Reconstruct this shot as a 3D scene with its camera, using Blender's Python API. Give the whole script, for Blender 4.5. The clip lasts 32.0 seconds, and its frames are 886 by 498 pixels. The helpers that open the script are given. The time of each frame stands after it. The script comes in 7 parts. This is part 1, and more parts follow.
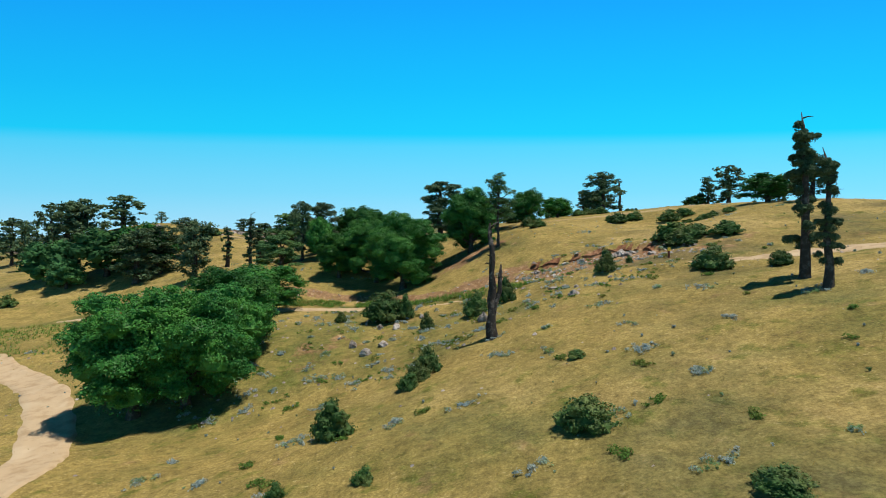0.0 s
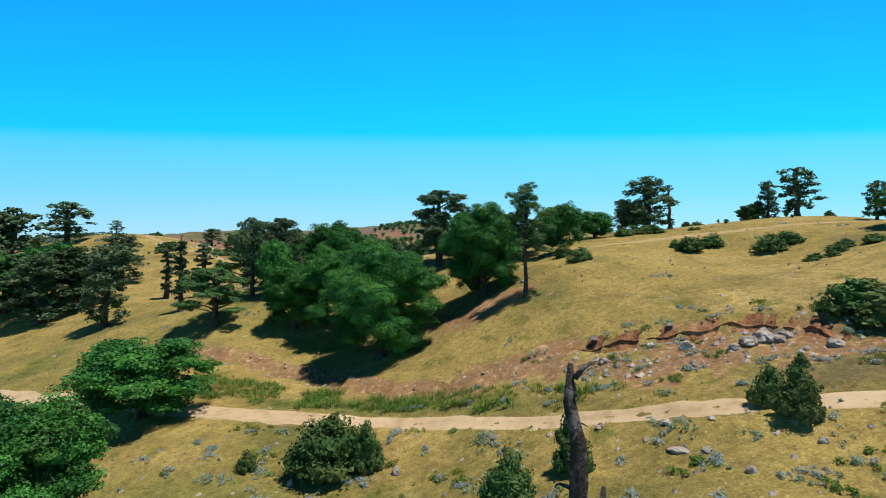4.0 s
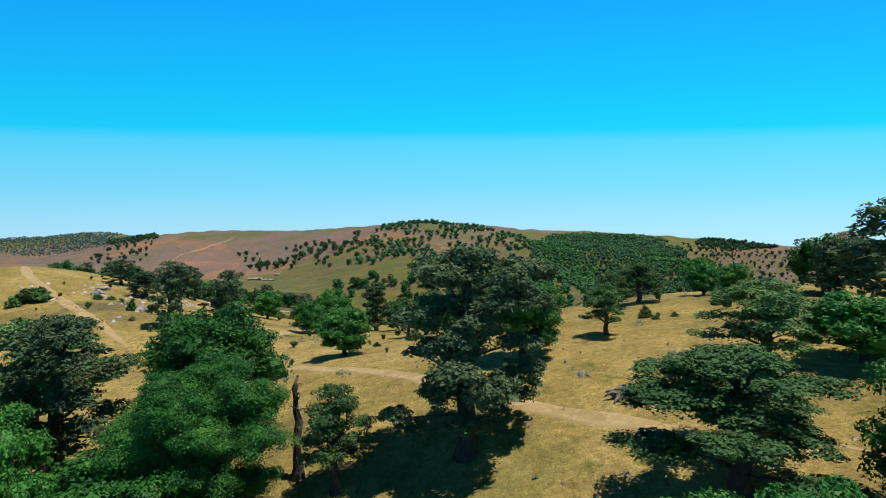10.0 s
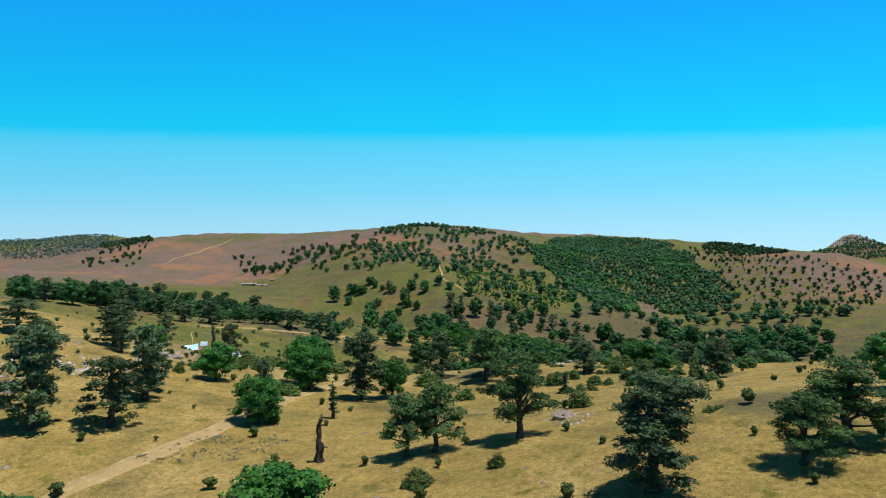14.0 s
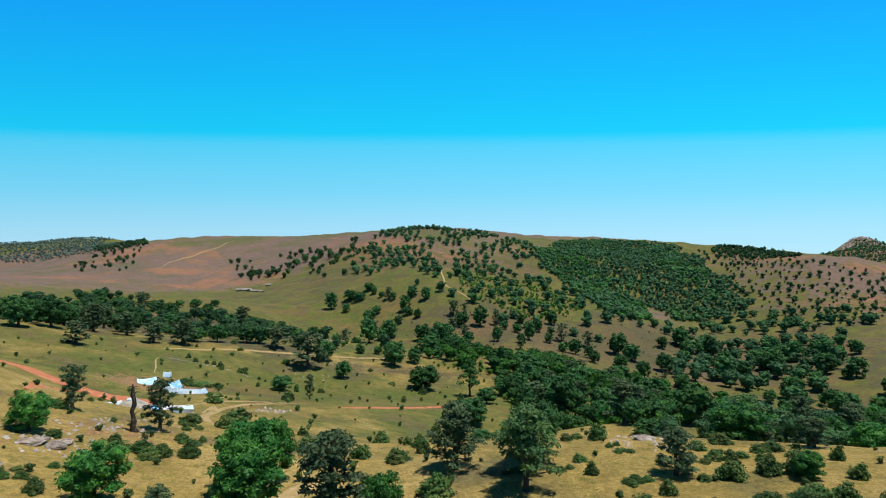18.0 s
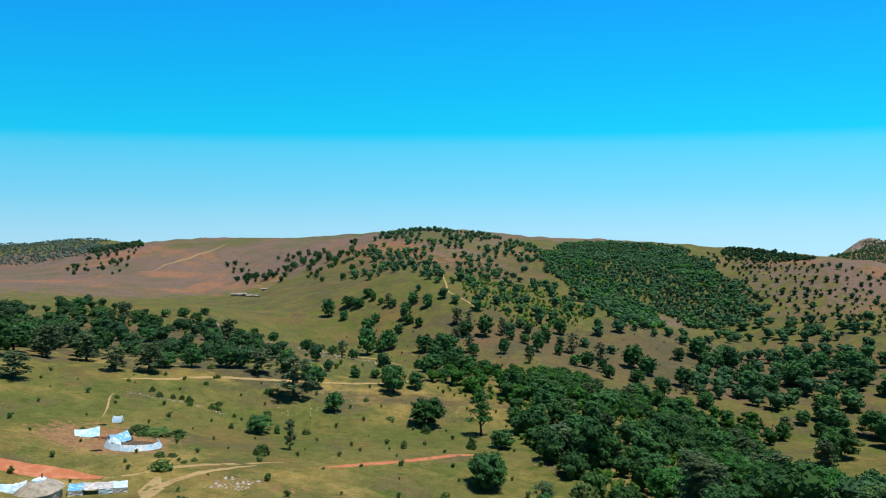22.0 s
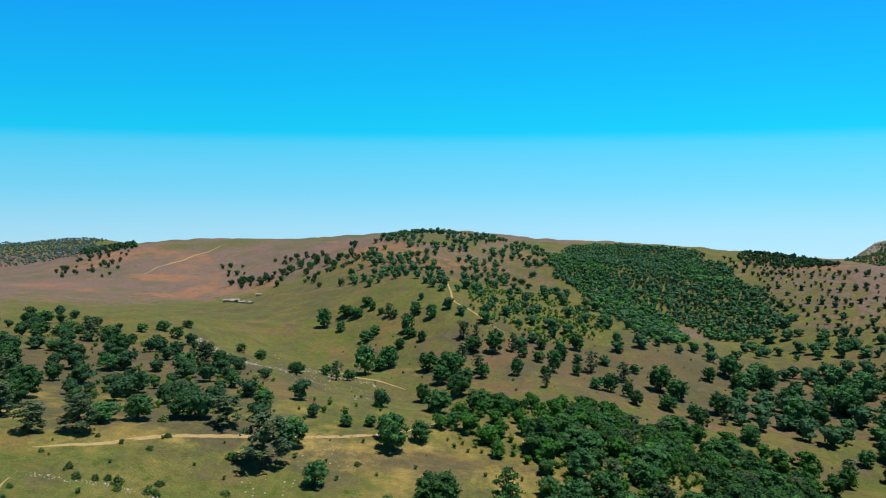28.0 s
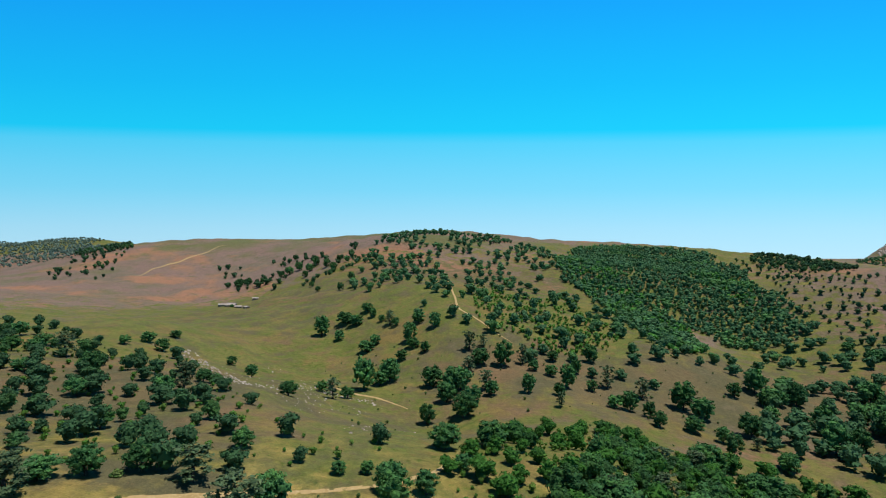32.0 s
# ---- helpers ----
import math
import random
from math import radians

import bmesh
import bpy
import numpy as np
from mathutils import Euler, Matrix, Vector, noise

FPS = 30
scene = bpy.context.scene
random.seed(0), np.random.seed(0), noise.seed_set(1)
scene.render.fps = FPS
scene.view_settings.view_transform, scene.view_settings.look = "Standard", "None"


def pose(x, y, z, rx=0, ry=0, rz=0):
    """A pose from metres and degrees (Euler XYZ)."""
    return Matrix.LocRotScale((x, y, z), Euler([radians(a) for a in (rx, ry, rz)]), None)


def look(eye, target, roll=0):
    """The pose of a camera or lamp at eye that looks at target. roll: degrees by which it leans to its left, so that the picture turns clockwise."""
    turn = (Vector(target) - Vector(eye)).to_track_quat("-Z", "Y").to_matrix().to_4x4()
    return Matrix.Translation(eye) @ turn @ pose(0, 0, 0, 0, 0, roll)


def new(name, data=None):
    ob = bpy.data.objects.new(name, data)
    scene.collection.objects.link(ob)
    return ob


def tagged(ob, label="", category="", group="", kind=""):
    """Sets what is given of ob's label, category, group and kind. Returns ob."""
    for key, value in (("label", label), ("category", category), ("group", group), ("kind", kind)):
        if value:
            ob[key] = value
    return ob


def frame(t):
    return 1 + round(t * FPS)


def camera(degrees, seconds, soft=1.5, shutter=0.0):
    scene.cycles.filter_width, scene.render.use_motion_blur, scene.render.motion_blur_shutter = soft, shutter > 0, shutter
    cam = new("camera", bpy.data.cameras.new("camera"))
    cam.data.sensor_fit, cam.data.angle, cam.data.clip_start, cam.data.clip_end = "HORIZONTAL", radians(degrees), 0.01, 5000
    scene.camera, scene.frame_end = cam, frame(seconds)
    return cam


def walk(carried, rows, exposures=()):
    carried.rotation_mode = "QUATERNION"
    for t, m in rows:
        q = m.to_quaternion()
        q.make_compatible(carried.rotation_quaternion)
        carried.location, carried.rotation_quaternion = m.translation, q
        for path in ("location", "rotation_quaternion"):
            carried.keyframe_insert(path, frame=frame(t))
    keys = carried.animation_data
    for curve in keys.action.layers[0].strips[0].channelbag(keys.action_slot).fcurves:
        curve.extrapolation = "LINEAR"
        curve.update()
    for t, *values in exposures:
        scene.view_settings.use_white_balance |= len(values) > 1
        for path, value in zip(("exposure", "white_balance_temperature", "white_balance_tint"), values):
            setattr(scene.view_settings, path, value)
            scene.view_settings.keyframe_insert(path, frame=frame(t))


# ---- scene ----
cam = camera(78.00, 32.0, soft=1.05)
PATH = [
    (0, (-0.00, 0.00, 9.15), (0.86, 99.98, 11.03), 0.05),
    (1, (0.57, 4.35, 9.32), (1.24, 104.33, 11.20), 0.03),
    (2, (0.66, 10.61, 10.26), (1.31, 110.59, 12.13), -0.01),
    (3, (0.61, 17.91, 12.13), (1.23, 117.89, 14.03), 0.01),
    (4, (0.59, 25.82, 14.20), (1.05, 125.81, 15.92), 0.08),
    (5, (0.28, 33.76, 15.91), (0.72, 133.75, 17.68), 0.12),
    (6, (0.14, 42.03, 17.16), (0.36, 142.01, 18.85), 0.11),
    (7, (0.33, 50.42, 19.08), (0.16, 150.41, 20.25), 0.11),
    (8, (0.01, 58.75, 20.50), (-0.23, 158.75, 21.52), -0.01),
    (9, (-0.43, 66.61, 21.90), (-0.69, 166.61, 22.94), -0.04),
    (10, (-0.80, 74.28, 23.34), (-1.05, 174.28, 24.48), -0.10),
    (11, (-1.25, 81.17, 24.70), (-1.51, 181.16, 25.94), -0.14),
    (12, (-1.77, 88.26, 26.01), (-2.00, 188.26, 27.31), -0.11),
    (13, (-2.10, 95.39, 27.43), (-2.30, 195.38, 28.76), -0.05),
    (14, (-2.55, 102.38, 28.66), (-2.74, 202.37, 30.08), -0.03),
    (15, (-2.91, 109.71, 29.68), (-3.06, 209.69, 31.19), -0.06),
    (16, (-3.31, 117.29, 30.58), (-3.48, 217.28, 32.21), -0.08),
    (17, (-3.82, 125.11, 31.54), (-4.03, 225.10, 33.20), -0.11),
    (18, (-4.26, 132.45, 32.70), (-4.56, 232.43, 34.41), -0.09),
    (19, (-4.60, 139.45, 33.87), (-4.91, 239.44, 35.64), -0.12),
    (20, (-5.02, 146.65, 35.16), (-5.36, 246.63, 36.92), -0.13),
    (21, (-5.55, 154.07, 36.46), (-5.94, 254.05, 38.19), -0.12),
    (22, (-6.25, 161.37, 37.81), (-6.69, 261.36, 39.55), -0.09),
    (23, (-6.81, 168.62, 39.12), (-7.26, 268.61, 40.84), -0.08),
    (24, (-7.37, 175.95, 40.43), (-7.90, 275.94, 42.14), -0.04),
    (25, (-7.84, 183.17, 41.75), (-8.43, 283.15, 43.46), 0.02),
    (26, (-8.38, 190.32, 43.15), (-9.00, 290.30, 44.80), 0.03),
    (27, (-8.98, 197.56, 44.49), (-9.65, 297.54, 46.08), 0.04),
    (28, (-9.74, 204.82, 45.81), (-10.49, 304.80, 47.37), 0.10),
    (29, (-10.38, 212.03, 47.05), (-11.23, 312.02, 48.61), 0.17),
    (30, (-10.99, 219.21, 48.53), (-11.92, 319.19, 50.04), 0.19),
    (31, (-11.59, 226.51, 50.08), (-12.60, 326.50, 51.49), 0.19),
    (32, (-12.39, 233.85, 51.55), (-13.43, 333.83, 52.88), 0.15),
]
walk(cam, [(t, look(eye, target, roll)) for t, eye, target, roll in PATH], ((0, 0.05), (2, 0.12), (8, 0.10), (13, 0.0), (32, 0.0)))

# ---- daylight ----
SUN_ELEVATION, SUN_AZIMUTH = radians(73), radians(106)  # azimuth clockwise from north
sun_way = Vector((math.sin(SUN_AZIMUTH) * math.cos(SUN_ELEVATION), math.cos(SUN_AZIMUTH) * math.cos(SUN_ELEVATION), math.sin(SUN_ELEVATION)))
sun_data = bpy.data.lights.new("sun", "SUN")
sun_data.energy, sun_data.angle, sun_data.color = 5.0, radians(0.5), (1.0, 0.94, 0.84)
sun = new("sun", sun_data)
sun.matrix_world = look(sun_way * 400, (0, 0, 0))

world = bpy.data.worlds.new("sky")
scene.world = world
world.use_nodes = True
wt = world.node_tree
wt.nodes.clear()
w_sky = wt.nodes.new("ShaderNodeTexSky")
w_sky.sky_type, w_sky.sun_disc = "NISHITA", False
w_sky.sun_elevation, w_sky.sun_rotation = SUN_ELEVATION, SUN_AZIMUTH
w_sky.altitude, w_sky.air_density, w_sky.dust_density, w_sky.ozone_density = 1800, 1.0, 0.4, 2.0
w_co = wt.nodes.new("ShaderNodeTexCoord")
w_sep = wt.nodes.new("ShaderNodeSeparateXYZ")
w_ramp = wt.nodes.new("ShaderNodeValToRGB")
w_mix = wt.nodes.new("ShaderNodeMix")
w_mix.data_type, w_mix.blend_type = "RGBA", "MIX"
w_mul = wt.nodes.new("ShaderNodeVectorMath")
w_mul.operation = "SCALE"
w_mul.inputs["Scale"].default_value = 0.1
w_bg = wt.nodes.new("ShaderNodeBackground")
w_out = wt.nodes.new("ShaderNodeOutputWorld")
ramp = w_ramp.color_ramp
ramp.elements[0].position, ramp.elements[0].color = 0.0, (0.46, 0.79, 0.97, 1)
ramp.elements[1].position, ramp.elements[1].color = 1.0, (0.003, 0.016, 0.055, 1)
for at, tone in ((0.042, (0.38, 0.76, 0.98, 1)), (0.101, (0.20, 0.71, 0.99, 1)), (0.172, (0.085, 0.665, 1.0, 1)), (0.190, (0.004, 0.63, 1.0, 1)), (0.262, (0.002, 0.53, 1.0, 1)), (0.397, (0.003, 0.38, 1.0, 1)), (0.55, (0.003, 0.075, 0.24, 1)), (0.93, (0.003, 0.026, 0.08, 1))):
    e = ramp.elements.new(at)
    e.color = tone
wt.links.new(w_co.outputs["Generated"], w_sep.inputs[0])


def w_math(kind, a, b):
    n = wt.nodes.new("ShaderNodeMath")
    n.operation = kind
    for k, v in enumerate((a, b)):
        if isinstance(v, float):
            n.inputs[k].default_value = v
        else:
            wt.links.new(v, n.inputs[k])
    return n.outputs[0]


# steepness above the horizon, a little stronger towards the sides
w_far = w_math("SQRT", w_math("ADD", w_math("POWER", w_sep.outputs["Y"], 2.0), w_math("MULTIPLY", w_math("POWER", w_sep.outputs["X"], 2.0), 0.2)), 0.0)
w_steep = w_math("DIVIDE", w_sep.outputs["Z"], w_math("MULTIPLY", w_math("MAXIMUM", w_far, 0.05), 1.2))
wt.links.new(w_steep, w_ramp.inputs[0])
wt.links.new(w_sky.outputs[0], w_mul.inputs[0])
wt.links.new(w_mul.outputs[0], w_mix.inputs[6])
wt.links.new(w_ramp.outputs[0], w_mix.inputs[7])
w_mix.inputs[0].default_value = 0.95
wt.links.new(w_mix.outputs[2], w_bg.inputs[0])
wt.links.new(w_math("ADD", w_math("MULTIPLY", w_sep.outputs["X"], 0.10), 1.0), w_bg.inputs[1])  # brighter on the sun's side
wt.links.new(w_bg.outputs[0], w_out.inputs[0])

# ---- materials ----
def material(name, base, rough=0.9, vary=(), bump=(), random_vary=0.0, translucent=0.0, specular=0.2):
    """A procedural surface: base colour, patches of other colours (scale, lo, hi, colour, detail) in place, fine relief (scale, depth)."""
    m = bpy.data.materials.new(name)
    m.use_nodes = True
    t = m.node_tree
    b = t.nodes["Principled BSDF"]
    b.inputs["Roughness"].default_value = rough
    b.inputs["Specular IOR Level"].default_value = specular
    geo = t.nodes.new("ShaderNodeNewGeometry")
    col = t.nodes.new("ShaderNodeRGB")
    col.outputs[0].default_value = (*base, 1)
    now = col.outputs[0]
    for scale, lo, hi, colour, detail in vary:
        n = t.nodes.new("ShaderNodeTexNoise")
        n.inputs["Scale"].default_value, n.inputs["Detail"].default_value, n.inputs["Roughness"].default_value = scale, detail, 0.65
        t.links.new(geo.outputs["Position"], n.inputs["Vector"])
        r = t.nodes.new("ShaderNodeMapRange")
        r.interpolation_type = "SMOOTHSTEP"
        r.inputs[1].default_value, r.inputs[2].default_value = lo, hi
        t.links.new(n.outputs["Fac"], r.inputs[0])
        x = t.nodes.new("ShaderNodeMix")
        x.data_type = "RGBA"
        x.inputs[7].default_value = (*colour, 1)
        t.links.new(r.outputs[0], x.inputs[0])
        t.links.new(now, x.inputs[6])
        now = x.outputs[2]
    if random_vary:
        for source in ("object", "island"):
            h = t.nodes.new("ShaderNodeHueSaturation")
            k = t.nodes.new("ShaderNodeMapRange")
            k.inputs[3].default_value, k.inputs[4].default_value = 1 - random_vary, 1 + random_vary
            if source == "object":
                t.links.new(t.nodes.new("ShaderNodeObjectInfo").outputs["Random"], k.inputs[0])
            else:
                t.links.new(geo.outputs["Random Per Island"], k.inputs[0])
            t.links.new(k.outputs[0], h.inputs["Value"])
            t.links.new(now, h.inputs["Color"])
            now = h.outputs[0]
    t.links.new(now, b.inputs["Base Color"])
    if bump:
        scale, depth = bump
        n = t.nodes.new("ShaderNodeTexNoise")
        n.inputs["Scale"].default_value, n.inputs["Detail"].default_value = scale, 4
        t.links.new(geo.outputs["Position"], n.inputs["Vector"])
        u = t.nodes.new("ShaderNodeBump")
        u.inputs["Strength"].default_value, u.inputs["Distance"].default_value = 1.0, depth
        t.links.new(n.outputs["Fac"], u.inputs["Height"])
        t.links.new(u.outputs[0], b.inputs["Normal"])
    if translucent:
        tr = t.nodes.new("ShaderNodeBsdfTranslucent")
        ms = t.nodes.new("ShaderNodeMixShader")
        ms.inputs[0].default_value = translucent
        t.links.new(now, tr.inputs[0])
        t.links.new(b.outputs[0], ms.inputs[1])
        t.links.new(tr.outputs[0], ms.inputs[2])
        t.links.new(ms.outputs[0], t.nodes["Material Output"].inputs[0])
    return m


M_OAK = material("oak_leaves", (0.034, 0.142, 0.028), 0.5, [(0.35, 0.42, 0.68, (0.068, 0.210, 0.034), 3)], random_vary=0.34, translucent=0.2, specular=0.16)
M_HOLMOAK = material("grey_green_oak_leaves", (0.056, 0.125, 0.044), 0.6, [(0.35, 0.42, 0.68, (0.10, 0.175, 0.052), 3)], random_vary=0.3, translucent=0.15, specular=0.12)
M_FAROAK = material("dark_oak_leaves", (0.042, 0.118, 0.042), 0.7, [(0.12, 0.45, 0.65, (0.062, 0.160, 0.044), 3)], random_vary=0.32, translucent=0.16, specular=0.06)
M_JUNIPER = material("juniper_needles", (0.066, 0.112, 0.056), 0.7, [(0.5, 0.45, 0.7, (0.115, 0.160, 0.072), 3)], random_vary=0.3, translucent=0.14, specular=0.1)
M_BUSH = material("bush_leaves", (0.046, 0.108, 0.026), 0.65, [(0.5, 0.45, 0.62, (0.105, 0.145, 0.040), 3)], random_vary=0.3, translucent=0.15)
M_SCRUB = material("fresh_scrub_leaves", (0.066, 0.175, 0.030), 0.65, [(0.15, 0.45, 0.62, (0.115, 0.205, 0.042), 3)], random_vary=0.3, translucent=0.2, specular=0.06)
M_BARK = material("bark", (0.050, 0.040, 0.031), 0.95, [(3.0, 0.48, 0.68, (0.12, 0.10, 0.085), 6)], (14, 0.04))
M_DEADWOOD = material("charred_dead_wood", (0.040, 0.034, 0.030), 0.95, [(2.0, 0.5, 0.65, (0.15, 0.13, 0.115), 6)], (9, 0.08))
M_ROAD = material("dirt_road_surface", (0.45, 0.335, 0.205), 0.95, [(0.9, 0.45, 0.65, (0.36, 0.255, 0.145), 6), (0.25, 0.5, 0.7, (0.50, 0.385, 0.25), 3)], (9, 0.03))
M_REDROAD = material("red_earth_road_surface", (0.42, 0.15, 0.075), 0.95, [(0.5, 0.45, 0.65, (0.50, 0.22, 0.12), 6)], (5, 0.04))
M_ROCK = material("limestone", (0.30, 0.26, 0.23), 0.9, [(2.0, 0.45, 0.6, (0.15, 0.12, 0.10), 6), (0.7, 0.5, 0.65, (0.42, 0.37, 0.33), 4)], (8, 0.06), random_vary=0.15)
M_TARP = material("blue_white_tarp", (0.52, 0.68, 0.80), 0.6, [(1.1, 0.45, 0.6, (0.35, 0.55, 0.74), 3), (0.6, 0.5, 0.62, (0.70, 0.76, 0.80), 3)], (5, 0.05), specular=0.4)
M_BLUESHEET = material("pale_blue_tarp", (0.30, 0.60, 0.80), 0.55, [(1.3, 0.45, 0.6, (0.58, 0.74, 0.84), 3)], (5, 0.05), specular=0.4)
M_SHEET = material("grey_white_sheeting", (0.42, 0.43, 0.46), 0.6, [(1.4, 0.42, 0.6, (0.62, 0.63, 0.65), 4), (3.0, 0.55, 0.68, (0.16, 0.15, 0.15), 4)], (6, 0.04), specular=0.3)
M_BLUETARP = material("bright_blue_tarp", (0.13, 0.42, 0.72), 0.5, [(1.5, 0.5, 0.65, (0.45, 0.65, 0.82), 3)], (5, 0.05), specular=0.4)
M_MUD = material("trampled_dung_floor", (0.10, 0.075, 0.05), 0.95, [(0.8, 0.45, 0.65, (0.16, 0.11, 0.07), 5)], (5, 0.04))
M_THISTLE = material("blue_grey_weeds", (0.27, 0.33, 0.33), 0.9, [(0.8, 0.45, 0.65, (0.15, 0.24, 0.09), 3)], random_vary=0.3, translucent=0.45)
M_VERGE = material("fresh_grass_blades", (0.095, 0.185, 0.035), 0.9, [(0.4, 0.45, 0.65, (0.19, 0.20, 0.05), 4)], random_vary=0.3, translucent=0.4)
M_DRYGRASS = material("dry_grass_blades", (0.36, 0.25, 0.06), 0.9, [(0.3, 0.45, 0.65, (0.22, 0.19, 0.045), 4)], random_vary=0.3, translucent=0.5)
M_PLANK = material("weathered_planks", (0.28, 0.23, 0.18), 0.9, [(1.5, 0.45, 0.6, (0.16, 0.12, 0.09), 5)], (6, 0.02), random_vary=0.2)
M_BANK = material("raw_red_earth", (0.25, 0.115, 0.055), 0.95, [(1.3, 0.42, 0.6, (0.12, 0.05, 0.028), 6), (0.5, 0.5, 0.68, (0.36, 0.20, 0.11), 5)], (7, 0.08))
M_DARKWOOD = material("valley_leaves", (0.044, 0.105, 0.048), 0.7, [(0.02, 0.5, 0.64, (0.060, 0.148, 0.046), 3)], random_vary=0.35, translucent=0.16, specular=0.06)
M_PALEROCK = material("pale_limestone", (0.40, 0.36, 0.34), 0.9, [(2.0, 0.45, 0.6, (0.24, 0.20, 0.18), 6)], (8, 0.05), random_vary=0.2)
M_PATH = material("worn_path", (0.36, 0.262, 0.125), 0.95, [(0.3, 0.45, 0.65, (0.29, 0.205, 0.09), 6), (1.5, 0.5, 0.65, (0.40, 0.31, 0.17), 5)], (5, 0.03))
M_YOUNGWOOD = material("young_wood_leaves", (0.056, 0.175, 0.032), 0.7, [(0.03, 0.45, 0.62, (0.040, 0.120, 0.036), 4)], random_vary=0.3, translucent=0.18, specular=0.06)
# distance haze is put into this leaf colour: paler and bluer than nearer woods
M_HAZYRIDGE = material("haze_tinted_ridge_leaves", (0.095, 0.150, 0.130), 0.8, [(0.01, 0.45, 0.6, (0.12, 0.165, 0.12), 3)], random_vary=0.3, translucent=0.2)


# ---- the land ----
# Rise of the land: a tilted plain and rounded swells (east, north, reach, height).
PLAIN = (3.40, 0.00737, 0.01030)
FIRST_SWELLS = [
    (2, -20, 12, -14.16), (38, -20, 12, -1.47), (-41, -20, 6, 6.32), (-8, -20, 6, 4.64), (13, -20, 6, 6.53), (2, -20, 6, 7.74),
    (3, -16, 7, 4.24), (33, -12, 7, 1.72), (-53, -8, 8, 12.07), (-67, -4, 31, -28.95), (-28, -3, 17, 5.86), (-2, -3, 9, 2.43),
    (-69, -3, 9, 9.54), (26, 3, 9, 0.76), (72, 3, 9, -2.43), (-70, 15, 11, 11.81), (-50, 15, 11, 8.12), (-86, 15, 6, 5.49),
    (-11, 15, 6, -0.34), (0, 15, 6, -0.4), (-32, 15, 6, 1.32), (-2, 22, 12, 0.14), (94, 22, 12, -7.45),
]
BANK_SWELLS = [
    (35, 22, 12, 1.35), (-21, 26, 7, 4.14), (-8, 26, 7, 1.65), (-108, 30, 13, 8.84), (-19, 30, 13, -7.78), (22, 30, 13, 1.01),
    (-35, 30, 13, 0.94), (30, 30, 7, 0.88), (-61, 30, 7, 3.16), (-30, 30, 7, 1.39), (114, 35, 8, -4.97), (-114, 35, 8, -3.47),
    (94, 38, 30, 12.9), (10, 44, 8, 1.6), (-70, 44, 8, 2.99), (0, 44, 8, -0.69), (80, 44, 8, -1.22), (30, 44, 8, -0.44),
    (-23, 48, 16, 3.59), (-61, 48, 16, -1.26), (-126, 50, 9, 2.14), (44, 55, 9, -1.96), (-39, 55, 9, -2.28),
]
TERRACE_SWELLS = [
    (-28, 55, 9, -1.38), (-145, 61, 10, 5.45), (-87, 61, 10, -1.81), (-4, 69, 19, -4.24), (43, 69, 19, 9.12), (66, 69, 19, -5.4),
    (13, 79, 11, 3.55), (33, 79, 11, -4.84), (-40, 79, 11, -1.85), (-167, 79, 11, 5.69), (74, 79, 11, 1.32), (-169, 81, 42, -37.37),
    (-55, 81, 21, -1.91), (-118, 81, 21, 6.59), (-7, 86, 12, -2.89), (44, 93, 12, 1.01), (-66, 93, 12, -2.97), (-157, 94, 23, 18.73),
    (-19, 94, 23, 2.42), (162, 94, 23, 2.38), (10, 109, 25, 5.03), (-96, 109, 25, -1.35), (-194, 109, 14, 5.31),
]
DALE_SWELLS = [
    (65, 109, 14, -1.31), (94, 117, 14, -3.71), (-22, 125, 28, 0.52), (78, 125, 28, 5.23), (127, 125, 28, -0.35), (-45, 126, 15, -3.95),
    (-107, 126, 15, 2.71), (-159, 135, 16, 5.83), (85, 142, 61, 17.29), (-61, 142, 30, 8.32), (20, 145, 16, 3.29), (-88, 145, 16, -5.48),
    (108, 145, 16, -2.55), (-72, 155, 17, -3.37), (-166, 161, 33, 1.66), (-265, 161, 33, -3.83), (-130, 165, 18, -3.26), (91, 176, 19, 0.81),
    (159, 176, 19, 1.22), (-94, 182, 36, 17.28), (12, 200, 21, 1.53), (-131, 213, 22, -1.13), (-327, 213, 22, -2.51),
]
NEAR_SWELLS = [
    (-96, 226, 23, 4.54), (-192, 226, 23, -0.99), (-348, 230, 87, 28.81), (-269, 230, 43, -15.12), (330, 230, 87, 33.33), (-9, 230, 43, 3.93),
    (278, 230, 43, -19.29), (29, 240, 24, 5.76), (-130, 240, 24, 6.75), (0, 255, 25, -7.95), (361, 257, 48, -6.8), (48, 271, 26, -3.63),
    (-95, 271, 26, 1.35), (-32, 271, 26, 2.33), (-10, 287, 52, -1.43), (-354, 287, 52, -12.08), (177, 287, 52, 1.56), (-210, 304, 29, -7.52),
    (-182, 320, 57, 13.52), (433, 320, 57, -42.41), (147, 322, 31, 4.01), (-55, 322, 31, -1.61), (312, 322, 31, -7.96),
]
SLOPE_SWELLS = [
    (137, 355, 62, -22.12), (-50, 355, 62, -8.62), (254, 381, 35, 8.46), (-85, 381, 35, 4.38), (-148, 381, 35, -2.44), (212, 381, 35, -4.82),
    (354, 394, 68, -0.68), (-259, 394, 68, -7.83), (67, 403, 37, 2.18), (116, 425, 39, 2.68), (-418, 437, 149, 13.25), (254, 437, 75, -10.04),
    (-147, 449, 41, -5.18), (147, 449, 41, -12.54), (269, 449, 41, -15.03), (318, 449, 41, 12.73), (-77, 474, 43, -2.3), (-16, 484, 82, 15.15),
    (592, 501, 45, -0.27), (54, 501, 45, -1.76), (-188, 501, 45, -2.4), (-28, 528, 47, -19.93), (-254, 528, 47, -2.08),
]
